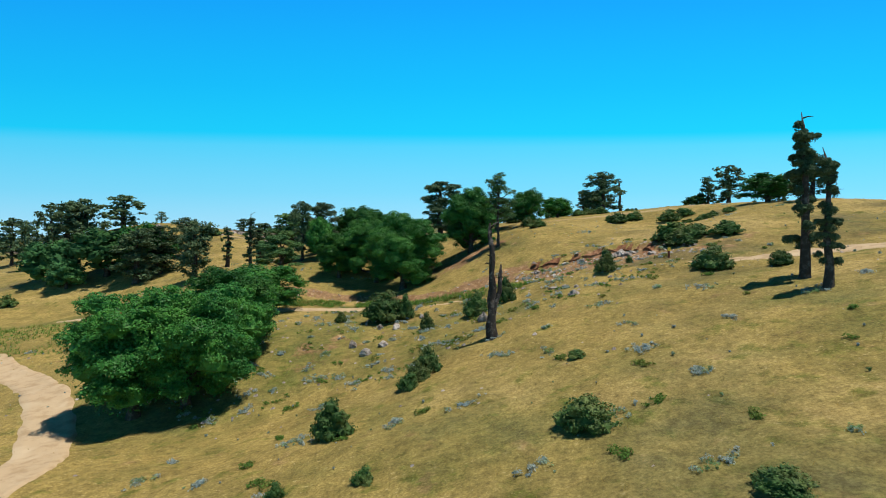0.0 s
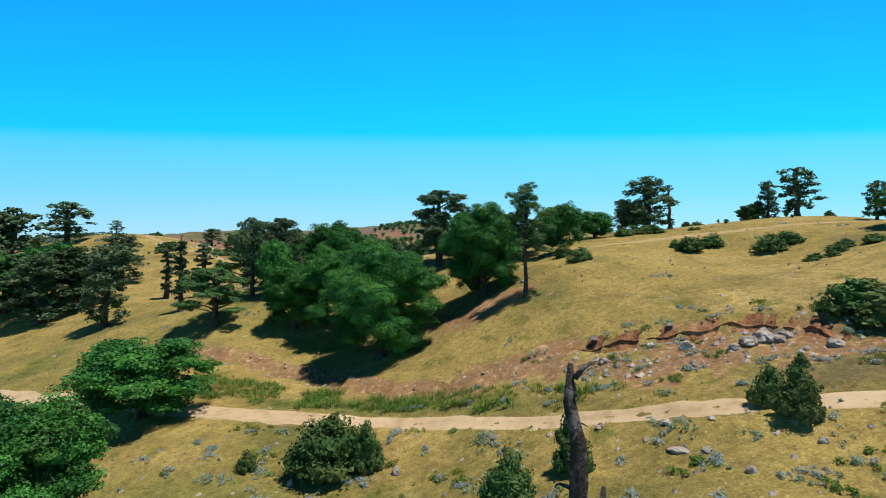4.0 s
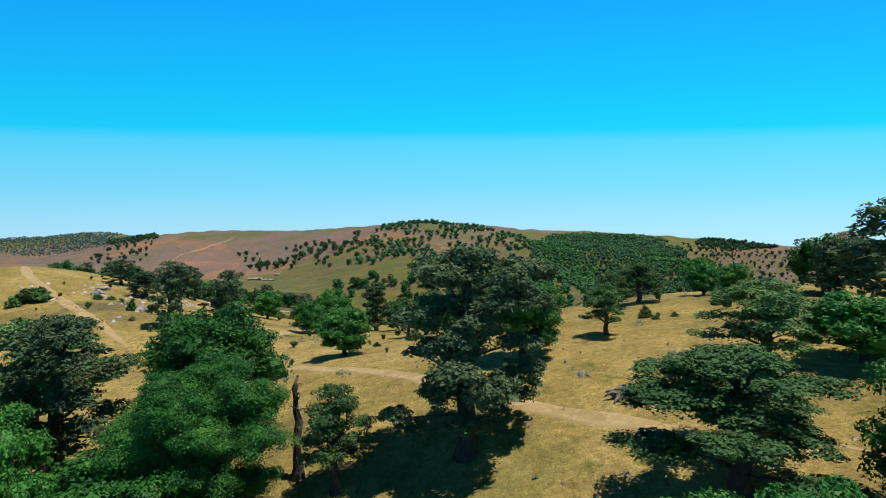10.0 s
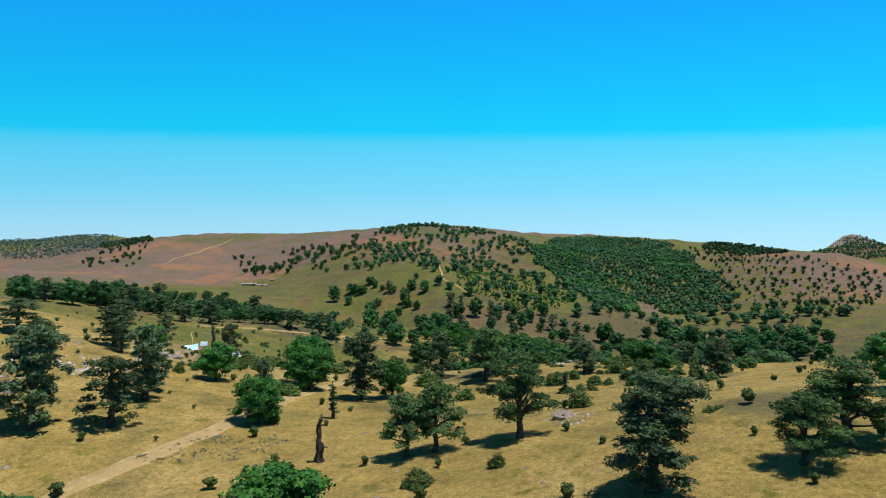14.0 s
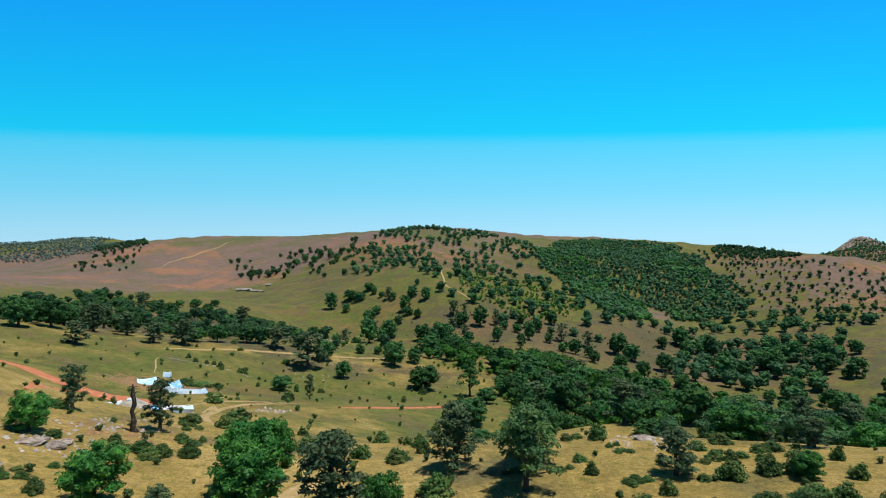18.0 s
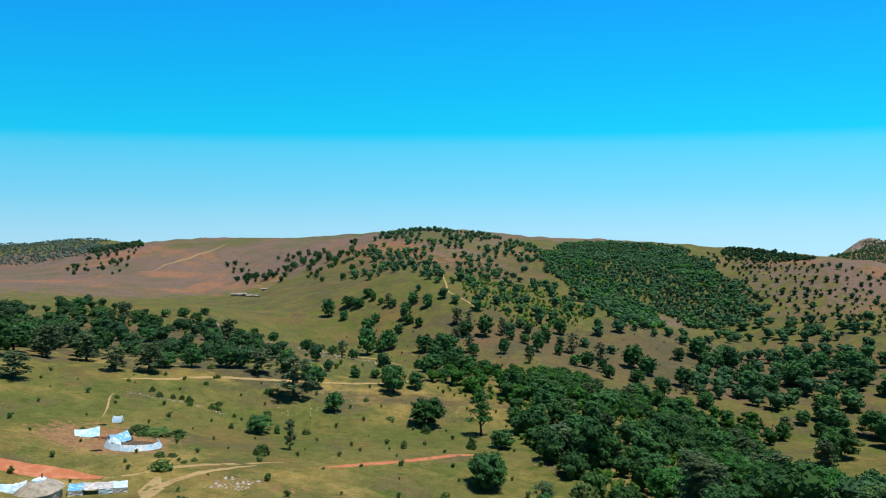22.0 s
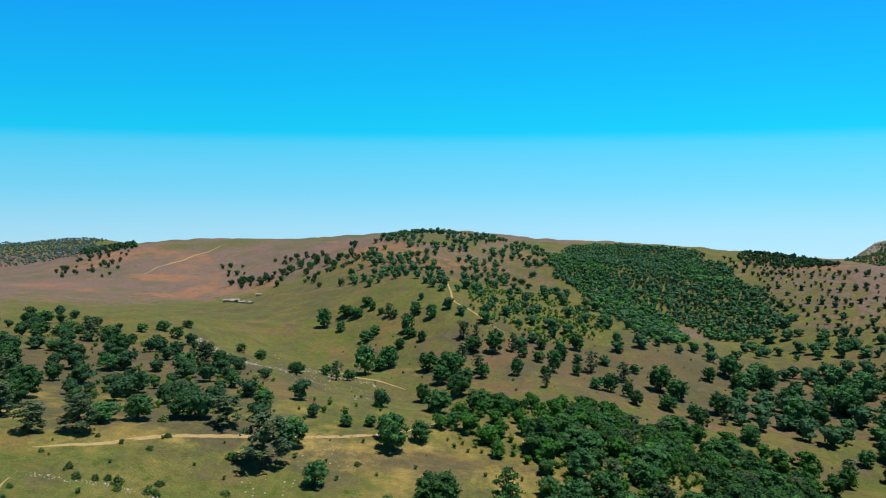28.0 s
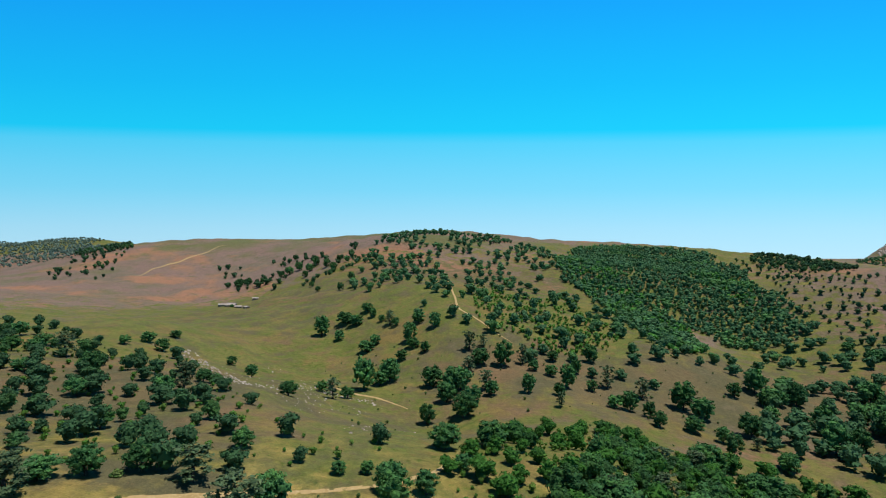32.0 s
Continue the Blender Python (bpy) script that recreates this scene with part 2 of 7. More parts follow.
VALLEY_SWELLS = [
    (679, 535, 179, -64.74), (-125, 535, 89, 9.95), (267, 557, 49, 2.85), (326, 557, 49, -1.57), (-503, 557, 49, -6.66), (31, 587, 52, 11.23),
    (590, 587, 52, 6.91), (449, 591, 98, 3.29), (742, 591, 98, 3.17), (-430, 591, 98, -13.63), (-326, 619, 54, -2.63), (-587, 619, 54, -15.04),
    (171, 653, 214, -80.87), (-599, 653, 107, 41.45), (-86, 653, 107, -27.28), (410, 653, 57, -1.81), (274, 653, 57, -3.37), (-287, 688, 60, 18.2),
    (-359, 688, 60, -5.88), (502, 688, 60, -3.23), (179, 688, 60, 20.11), (117, 720, 117, 30.84), (889, 720, 117, -8.1),
]
COMBE_SWELLS = [
    (-936, 720, 117, 8.87), (398, 720, 117, 23.38), (0, 724, 63, 28.49), (-678, 724, 63, -10.48), (-527, 724, 63, -16.34), (237, 763, 66, 9.6),
    (-256, 793, 128, -12.91), (282, 793, 128, -33.01), (-563, 793, 128, -8.27), (742, 793, 128, -22.94), (539, 803, 69, -6.86), (-43, 846, 72, 24.19),
    (174, 846, 72, 22.48), (609, 846, 72, -20.59), (730, 890, 76, -28.92), (821, 890, 76, -7.61), (-622, 937, 80, 1.72), (337, 961, 153, -13.8),
    (61, 961, 153, 4.99), (-950, 961, 153, 24.54), (980, 961, 153, -40.38), (705, 961, 153, 50.53), (1255, 986, 84, -1.17),
]
SPUR_SWELLS = [
    (-100, 986, 84, 1.48), (211, 1038, 88, 14.0), (790, 1038, 88, -31.63), (843, 1038, 88, -14.37), (263, 1038, 88, 15.99), (-536, 1058, 168, 2.79),
    (-335, 1058, 168, -45.08), (55, 1092, 92, -21.29), (940, 1092, 92, -5.11), (-928, 1148, 97, 8.51), (-116, 1148, 97, -10.15), (1334, 1148, 97, -1.46),
    (1174, 1163, 183, -14.69), (183, 1163, 183, -11.18), (954, 1163, 183, 6.51), (-1467, 1163, 183, 13.25), (-37, 1163, 183, 64.49), (-807, 1163, 183, -26.04),
    (-1156, 1208, 101, 7.02), (1217, 1208, 101, -2.41), (-61, 1208, 101, 6.69), (-365, 1208, 101, -2.75), (128, 1270, 106, -9.99),
]
FLANK_SWELLS = [
    (-894, 1270, 106, 0.49), (-1244, 1278, 201, -36.27), (-401, 1278, 201, 6.77), (-469, 1335, 112, -21.72), (1473, 1335, 112, -2.4), (-1340, 1335, 112, 1.4),
    (1669, 1404, 220, -34.87), (615, 1404, 220, 25.16), (1686, 1404, 117, -1.15), (843, 1404, 117, -37.38), (1265, 1404, 117, -3.27), (817, 1542, 240, -7.05),
    (384, 1542, 240, 36.84), (-625, 1542, 240, 41.51), (1934, 1551, 129, -1.63), (1702, 1551, 129, -4.25), (-53, 1693, 263, 92.16), (-1945, 1693, 263, 0.4),
    (766, 1714, 142, -32.68), (625, 1801, 149, -3.54), (-1429, 1801, 149, 0.04), (-748, 1858, 288, 47.17), (1323, 1858, 288, 55.14),
]
HILLS_SWELLS = [
    (-375, 1893, 156, -8.74), (393, 1989, 164, -12.85), (2392, 2038, 315, -9.38), (-1385, 2038, 315, 63.02), (2373, 2089, 172, -0.14), (-541, 2195, 180, -9.31),
    (344, 2236, 344, -31.1), (-2755, 2236, 344, 2.35), (-1363, 2306, 189, 48.77), (-500, 2544, 208, -2.35), (-1875, 2544, 208, 81.31), (907, 2689, 412, -24.63),
    (-330, 2689, 412, -14.87), (165, 2689, 412, -25.85), (1382, 3231, 494, -27.89), (2567, 3231, 494, -11.03), (-99, 3231, 494, -15.63), (3457, 3541, 1080, -65.85),
    (216, 3541, 540, -21.2), (-4321, 3541, 1080, -3.8), (-1080, 3541, 540, -0.01), (-3025, 3541, 540, -6.13), (-2955, 3880, 591, -16.66), (2009, 3880, 591, -27.11),
    (-473, 3880, 591, -25.95),
]
TRIM_SWELLS = [
    (-75, 246, 10, -3.4), (-61, 254, 8, -1.6), (-76, 279, 7, -1.2), (-88, 286, 7, -0.8), (-84, 258, 8, -1.5), (10, 228, 8, -2.0), (29, 225, 9, -4.0), (47, 222, 9, -4.0), (66, 222, 11, -4.0), (88, 228, 14, -3.0), (1090, 1900, 110, -55), (1165, 1870, 50, -12), (1256, 1800, 48, 37), (1170, 1790, 60, 9), (1365, 1740, 75, -24), (8, 74, 5, 0.9), (1230, 2150, 160, -40), (1000, 2000, 120, -20), (640, 1090, 70, -20), (-1400, 2090, 110, -14), (190, 1512, 60, -8), (80, 1530, 60, -5), (-150, 1550, 60, -4),
]
SWELLS = FIRST_SWELLS + BANK_SWELLS + TERRACE_SWELLS + DALE_SWELLS + NEAR_SWELLS + SLOPE_SWELLS + VALLEY_SWELLS + COMBE_SWELLS + SPUR_SWELLS + FLANK_SWELLS + HILLS_SWELLS + TRIM_SWELLS


def land(x, y):
    """Height of the ground."""
    z = PLAIN[0] + PLAIN[1] * x + PLAIN[2] * y
    for a, b, r, h in SWELLS:
        z = z + h * np.exp(-((x - a) ** 2 + (y - b) ** 2) / (2 * r * r))
    return z


def near_line(x, y, line):
    """Distance from each point to a line of points, and the place along it."""
    best = np.full(np.shape(x), 1e9)
    for (ax, ay), (bx, by) in zip(line, line[1:]):
        dx, dy = bx - ax, by - ay
        k = np.clip(((x - ax) * dx + (y - ay) * dy) / (dx * dx + dy * dy), 0, 1)
        best = np.minimum(best, np.hypot(x - ax - k * dx, y - ay - k * dy))
    return best


def wave(x, y, scale, seed):
    """Smooth unevenness between -1 and 1, made of crossing waves."""
    g = random.Random(seed)
    z = 0.0
    for k in range(7):
        a, f, p = g.uniform(0, 6.28), g.uniform(0.6, 1.7) / scale * 6.28, g.uniform(0, 6.28)
        z = z + np.sin((x * math.cos(a) + y * math.sin(a)) * f + p + 1.3 * np.sin((x * math.sin(a) - y * math.cos(a)) * f * 0.6 + p * 2))
    return z / 4.0


VERGE = [(-24, 73), (-14, 68.6), (-7, 65.8), (-1, 62.8), (4, 60), (9, 56)]
SCARP = [(10.0, 64.2), (11.1, 63.5), (13.2, 62.8), (15.5, 61.8), (17.5, 60.7), (19.2, 60.4), (20.4, 59.5), (22.0, 57.2), (22.6, 54.6)]
BANK = [(-26.5, 84.6), (-25.6, 83.9), (-17.6, 79.5), (-10.5, 74.8), (-3.1, 66.4), (1.4, 64.2), (5.3, 64.0), (9.0, 64.4)]


def step(x, y, line, rise):
    """A low earth bank: ground cut away on the near side of a line and left standing on the far side."""
    best, sign = np.full(np.shape(x), 1e9), np.ones(np.shape(x))
    for (ax, ay), (bx, by) in zip(line, line[1:]):
        dx, dy = bx - ax, by - ay
        k = np.clip(((x - ax) * dx + (y - ay) * dy) / (dx * dx + dy * dy), 0, 1)
        d = np.hypot(x - ax - k * dx, y - ay - k * dy)
        closer = d < best
        best = np.where(closer, d, best)
        sign = np.where(closer, np.sign(dx * (y - ay) - dy * (x - ax)), sign)
    (ax, ay), (bx, by) = line[0], line[-1]
    s = ((x - ax) * (bx - ax) + (y - ay) * (by - ay)) / ((bx - ax) ** 2 + (by - ay) ** 2)
    fade = np.clip(s / 0.1, 0, 1) * np.clip((1 - s) / 0.1, 0, 1)
    return rise * fade * np.where(sign > 0, 0.5 * np.exp(-best / 2.5), -0.5 * np.exp(-best / 1.4))


CROSSROAD = [(-58, 84), (-42.5, 79), (-31.5, 72.6), (-18.3, 66), (-9.1, 63.4), (-2.2, 60.4), (2.9, 57.6), (7.1, 54.5), (11.7, 51.4), (15, 49.6), (18.7, 48), (27, 43.5), (40, 36)]


def cutting(x, y):
    """The road lies in a shallow cutting behind a low grassy lip."""
    lip = near_line(x, y, [(a - 0.9, b - 2.1) for a, b in CROSSROAD])
    ends = np.clip((x + 11) / 6, 0, 1) * np.clip((27 - x) / 7, 0, 1)
    return ends * (0.5 * np.exp(-(lip / 1.25) ** 2) - 0.3 * np.exp(-(near_line(x, y, CROSSROAD) / 1.4) ** 2))


def bumps(x, y):
    """Small unevenness of the turf."""
    return cutting(x, y) + step(x, y, SCARP, 0.9) + step(x, y, BANK, 0.7) + 0.10 * wave(x, y, 7.0, 1) + 0.05 * wave(x, y, 2.6, 2) + 0.0025 * np.clip(y - 60, 0, 900) * wave(x, y, 90.0, 3)


def ground_z(x, y):
    return float(land(np.float64(x), np.float64(y)) + bumps(np.float64(x), np.float64(y)))


def mesh_of(name, verts, faces, mat, smooth=False):
    me = bpy.data.meshes.new(name)
    me.from_pydata(verts, [], faces)
    me.materials.append(mat)
    if smooth:
        me.polygons.foreach_set("use_smooth", [True] * len(me.polygons))
    me.update()
    return me


def loose_mesh(name, v, mat):
    """A mesh of loose flat faces, from an array of n x 3 x 3 or n x 4 x 3 corners."""
    n, k = v.shape[:2]
    me = bpy.data.meshes.new(name)
    me.vertices.add(k * n)
    me.vertices.foreach_set("co", np.ascontiguousarray(v, dtype=np.float32).ravel())
    me.loops.add(k * n)
    me.loops.foreach_set("vertex_index", np.arange(k * n, dtype=np.int32))
    me.polygons.add(n)
    me.polygons.foreach_set("loop_start", np.arange(0, k * n, k, dtype=np.int32))
    me.update(calc_edges=True)
    me.materials.append(mat)
    return me


# ---- ground: one sheet, finer near the walk ----
def ground_material():
    m = bpy.data.materials.new("turf_and_earth")
    m.use_nodes = True
    t = m.node_tree
    b = t.nodes["Principled BSDF"]
    b.inputs["Roughness"].default_value, b.inputs["Specular IOR Level"].default_value = 0.95, 0.1
    geo = t.nodes.new("ShaderNodeNewGeometry")

    def spots(scale, lo, hi, detail=5):
        n = t.nodes.new("ShaderNodeTexNoise")
        n.inputs["Scale"].default_value, n.inputs["Detail"].default_value, n.inputs["Roughness"].default_value = scale, detail, 0.62
        t.links.new(geo.outputs["Position"], n.inputs["Vector"])
        r = t.nodes.new("ShaderNodeMapRange")
        r.interpolation_type = "SMOOTHSTEP"
        r.inputs[1].default_value, r.inputs[2].default_value = lo, hi
        t.links.new(n.outputs["Fac"], r.inputs[0])
        return r.outputs[0]

    def mixed(a, c, fac):
        x = t.nodes.new("ShaderNodeMix")
        x.data_type = "RGBA"
        for k, v in ((6, a), (7, c)):
            if isinstance(v, tuple):
                x.inputs[k].default_value = (*v, 1)
            else:
                t.links.new(v, x.inputs[k])
        t.links.new(fac, x.inputs[0])
        return x.outputs[2]

    def times(a, c):
        x = t.nodes.new("ShaderNodeMath")
        x.operation = "MULTIPLY"
        t.links.new(a, x.inputs[0])
        t.links.new(c, x.inputs[1])
        return x.outputs[0]

    cover = t.nodes.new("ShaderNodeAttribute")
    cover.attribute_name = "cover"
    sep = t.nodes.new("ShaderNodeSeparateColor")
    t.links.new(cover.outputs["Color"], sep.inputs[0])
    straw = mixed((0.300, 0.222, 0.070), (0.240, 0.184, 0.058), spots(0.155, 0.43, 0.60))
    straw = mixed(straw, (0.350, 0.258, 0.095), spots(0.05, 0.5, 0.66, 4))
    straw = mixed(straw, (0.150, 0.142, 0.032), spots(0.6, 0.54, 0.68, 7))
    straw = mixed(straw, (0.185, 0.135, 0.044), spots(2.6, 0.54, 0.70, 6))
    straw = mixed(straw, (0.36, 0.28, 0.13), spots(4.5, 0.60, 0.72, 4))
    green = mixed((0.098, 0.118, 0.030), (0.142, 0.135, 0.042), spots(0.044, 0.43, 0.62))
    green = mixed(green, (0.060, 0.098, 0.015), spots(0.3, 0.52, 0.68, 7))
    green = mixed(green, (0.150, 0.117, 0.042), spots(0.09, 0.54, 0.68, 6))
    green = mixed(green, (0.160, 0.122, 0.045), spots(0.018, 0.52, 0.66, 6))
    green = mixed(green, (0.190, 0.150, 0.062), spots(3.0, 0.58, 0.72, 5))
    bare = mixed((0.178, 0.122, 0.104), (0.140, 0.116, 0.088), spots(0.012, 0.42, 0.6, 6))
    bare = mixed(bare, (0.267, 0.140, 0.090), spots(0.006, 0.5, 0.62, 5))
    bare = mixed(bare, (0.110, 0.115, 0.050), spots(0.004, 0.5, 0.64, 5))
    bare = mixed(bare, (0.120, 0.105, 0.056), spots(0.06, 0.52, 0.72, 6))
    earth = mixed((0.29, 0.175, 0.092), (0.22, 0.125, 0.062), spots(0.7, 0.4, 0.62, 6))
    earth = mixed(earth, (0.38, 0.28, 0.16), spots(2.2, 0.55, 0.7, 6))
    wobble = spots(0.5, 0.25, 0.75, 6)
    wobble2 = spots(0.06, 0.25, 0.75, 6)

    def mask(channel, w, low=0.8, high=1.2):
        x = t.nodes.new("ShaderNodeMath")
        x.operation = "ADD"
        t.links.new(channel, x.inputs[0])
        t.links.new(w, x.inputs[1])
        r = t.nodes.new("ShaderNodeMapRange")
        r.interpolation_type = "SMOOTHSTEP"
        r.inputs[1].default_value, r.inputs[2].default_value = low, high
        t.links.new(x.outputs[0], r.inputs[0])
        return r.outputs[0]

    now = mixed(straw, green, mask(sep.outputs["Green"], wobble2, 0.5, 1.4))
    tan = mixed((0.122, 0.098, 0.052), (0.092, 0.086, 0.046), spots(0.03, 0.42, 0.6, 6))
    tan = mixed(tan, (0.150, 0.102, 0.056), spots(0.012, 0.5, 0.64, 4))
    now = mixed(now, tan, mask(cover.outputs["Alpha"], wobble2, 0.6, 1.3))
    now = mixed(now, bare, mask(sep.outputs["Red"], wobble2))
    now = mixed(now, earth, mask(sep.outputs["Blue"], wobble))
    for scale, low, high in ((0.35, 0.84, 1.12), (2.2, 0.76, 1.20), (9.0, 0.72, 1.26)):
        shade = t.nodes.new("ShaderNodeHueSaturation")
        spread = t.nodes.new("ShaderNodeMapRange")
        spread.inputs[3].default_value, spread.inputs[4].default_value = low, high
        t.links.new(spots(scale, 0.3, 0.7, 8), spread.inputs[0])
        t.links.new(spread.outputs[0], shade.inputs["Value"])
        t.links.new(now, shade.inputs["Color"])
        now = shade.outputs[0]
    t.links.new(now, b.inputs["Base Color"])
    n = t.nodes.new("ShaderNodeTexNoise")
    n.inputs["Scale"].default_value, n.inputs["Detail"].default_value, n.inputs["Roughness"].default_value = 2.5, 8, 0.7
    t.links.new(geo.outputs["Position"], n.inputs["Vector"])
    u = t.nodes.new("ShaderNodeBump")
    u.inputs["Strength"].default_value, u.inputs["Distance"].default_value = 0.8, 0.14
    t.links.new(n.outputs["Fac"], u.inputs["Height"])
    t.links.new(u.outputs[0], b.inputs["Normal"])
    return m


def swell(x, y, a, b, rx, ry, turn=0.0):
    c, s = math.cos(radians(turn)), math.sin(radians(turn))
    u, v = (x - a) * c + (y - b) * s, -(x - a) * s + (y - b) * c
    return np.exp(-(u / rx) ** 2 - (v / ry) ** 2)


def cover_of(x, y):
    """How far the ground is bare hillside, green and open earth at each place."""
    bare = 1.0 * np.clip(swell(x, y, -850, 1350, 760, 520) * 1.6, 0, 1) - 0.9 * swell(x, y, -230, 900, 130, 260) + 0.5 * swell(x, y, -90, 1330, 260, 300) + 0.75 * swell(x, y, 640, 950, 250, 330) + 0.25 * swell(x, y, 170, 540, 120, 50) + 0.7 * np.clip((y - 1330) / 200, 0, 1) - 1.5 * np.clip((y - 1640) / 120, 0, 1) * np.clip((-750 - x) / 200, 0, 1) + 0.6 * swell(x, y, 276, 830, 22, 45)
    green = 0.42 * np.clip((y - 205) / 40, 0, 1) + 0.28 * np.clip((y - 250) / 50, 0, 1) + 0.35 * swell(x, y, -50, 312, 75, 40) + 0.5 * swell(x, y, -25, 322, 40, 16) + 0.4 * swell(x, y, -250, 880, 190, 240) + 0.5 * swell(x, y, 170, 740, 60, 90) - 0.3 * swell(x, y, -60, 372, 90, 14) - 0.4 * swell(x, y, -60, 205, 40, 22) + 0.4 * swell(x, y, 120, 330, 60, 90)
    green = green + 0.4 * np.clip((y - 400) / 60, 0, 1) + 0.6 * np.clip((y - 1640) / 120, 0, 1) * np.clip((-750 - x) / 200, 0, 1) + 0.24 * np.clip((70 - y) / 30, 0, 1) + 0.5 * swell(x, y, -35, 85, 45, 12) + 0.3 * swell(x, y, -10, 52, 14, 12) + 0.6 * swell(x, y, 10, 74, 4, 3) - 0.4 * swell(x, y, 40, 78, 28, 14) + 0.6 * swell(x, y, 2.5, 99.5, 4.5, 2.2) + 0.8 * swell(x, y, 128, 728, 62, 26, -6) + 0.65 * np.clip(1 - near_line(x, y, VERGE) / 2.2, 0, 1)
    earth = 1.7 * swell(x, y, -82, 284, 13, 10, -15) + 0.5 * swell(x, y, -40, 263, 12, 4) + 0.45 * swell(x, y, -48, 205, 12, 12) + np.clip(swell(x, y, 17, 57.5, 11, 3.6, -25), 0, 1) * 0.85 + 0.95 * np.clip(1 - near_line(x, y, BANK) / 2.4, 0, 1) + 1.2 * swell(x, y, 4.6, 77.0, 4.4, 3.0, -20) + 0.5 * swell(x, y, -10, 48, 4.5, 2.5, 40)
    dry = 0.95 * swell(x, y, 230, 620, 190, 130) + 0.9 * swell(x, y, -170, 480, 110, 110) + 0.75 * swell(x, y, 40, 1010, 190, 130) + 0.6 * swell(x, y, 30, 640, 80, 60) + 0.5 * swell(x, y, -60, 372, 90, 14) + 0.8 * swell(x, y, 560, 900, 160, 200) - 0.6 * swell(x, y, 130, 745, 26, 55) + 0.4 * swell(x, y, -230, 880, 200, 260)
    return np.clip(bare, 0, 1.25), np.clip(green, 0, 1.25), np.clip(earth, 0, 1), np.clip(dry, 0, 1)


gv = np.concatenate([np.linspace(math.log(0.3), math.log(4.2), 340, endpoint=False), np.linspace(math.log(4.2), math.log(80.0), 230)])
NU, NV = 350, len(gv)
gu = np.linspace(-1.0, 1.0, NU)
gu = np.sign(gu) * (0.72 * np.abs(gu) + 0.9 * np.abs(gu) ** 3)
GV, GU = np.meshgrid(gv, gu, indexing="ij")
gy = np.exp(GV) * 60 - 60
gx = GU * (gy + 60) - 3
gz = land(gx, gy) + bumps(gx, gy)
ground_data = bpy.data.meshes.new("ground")
ground_data.vertices.add(NU * NV)
ground_data.vertices.foreach_set("co", np.stack([gx, gy, gz], -1).astype(np.float32).ravel())
i, j = np.meshgrid(np.arange(NV - 1), np.arange(NU - 1), indexing="ij")
quad = np.stack([i * NU + j, i * NU + j + 1, (i + 1) * NU + j + 1, (i + 1) * NU + j], -1).reshape(-1, 4).astype(np.int32)
ground_data.loops.add(quad.size)
ground_data.loops.foreach_set("vertex_index", quad.ravel())
ground_data.polygons.add(len(quad))
ground_data.polygons.foreach_set("loop_start", np.arange(0, quad.size, 4, dtype=np.int32))
ground_data.polygons.foreach_set("use_smooth", [True] * len(quad))
ground_data.update(calc_edges=True)
layer = ground_data.attributes.new("cover", "FLOAT_COLOR", "POINT")
cb, cg, ce, cd = cover_of(gx, gy)
layer.data.foreach_set("color", np.stack([cb, cg, ce, cd], -1).astype(np.float32).ravel())
ground_data.materials.append(ground_material())
ground = tagged(new("ground", ground_data), "dry straw-coloured hill pasture with green and bare patches", "ground", kind="structure")


def ribbon(name, line, width, mat, label, lift=0.06, step=0.8, ragged=0.12):
    """A track laid over the ground along a line, with ragged edges."""
    pts = []
    for (ax, ay), (bx, by) in zip(line, line[1:]):
        n = max(2, int(math.hypot(bx - ax, by - ay) / step))
        pts += [(ax + (bx - ax) * k / n, ay + (by - ay) * k / n) for k in range(n)]
    pts = np.array(pts + [line[-1]], float)
    for _ in range(12):
        pts[1:-1] = (pts[:-2] + 2 * pts[1:-1] + pts[2:]) / 4
    d = np.gradient(pts, axis=0)
    d /= np.linalg.norm(d, axis=1)[:, None] + 1e-9
    side = np.stack([d[:, 1], -d[:, 0]], 1)
    across = np.array([-0.62, -0.5, -0.32, -0.22, 0, 0.22, 0.32, 0.5, 0.62])
    sink = np.array([-0.18, 0.02, 0.0, -0.03, 0.03, -0.03, 0.0, 0.02, -0.18]) * min(1.0, width / 2.5)
    verts = []
    rim = np.ones(len(across))
    for k, p in enumerate(pts):
        wob = width * (1 + ragged * wave(p[0], p[1], 5.0, 11)) * min(1.0, 0.15 + k / 14, 0.15 + (len(pts) - 1 - k) / 14)
        q = p[None] + side[k][None] * (across * wob)[:, None]
        z = land(q[:, 0], q[:, 1]) + bumps(q[:, 0], q[:, 1]) + lift + sink
        verts += [(a, b, c) for (a, b), c in zip(q, z)]
    n = len(across)
    faces = [(k * n + j, k * n + j + 1, (k + 1) * n + j + 1, (k + 1) * n + j) for k in range(len(pts) - 1) for j in range(n - 1)]
    return tagged(new(name, mesh_of(name, verts, faces, mat, True)), label, "road", kind="structure")


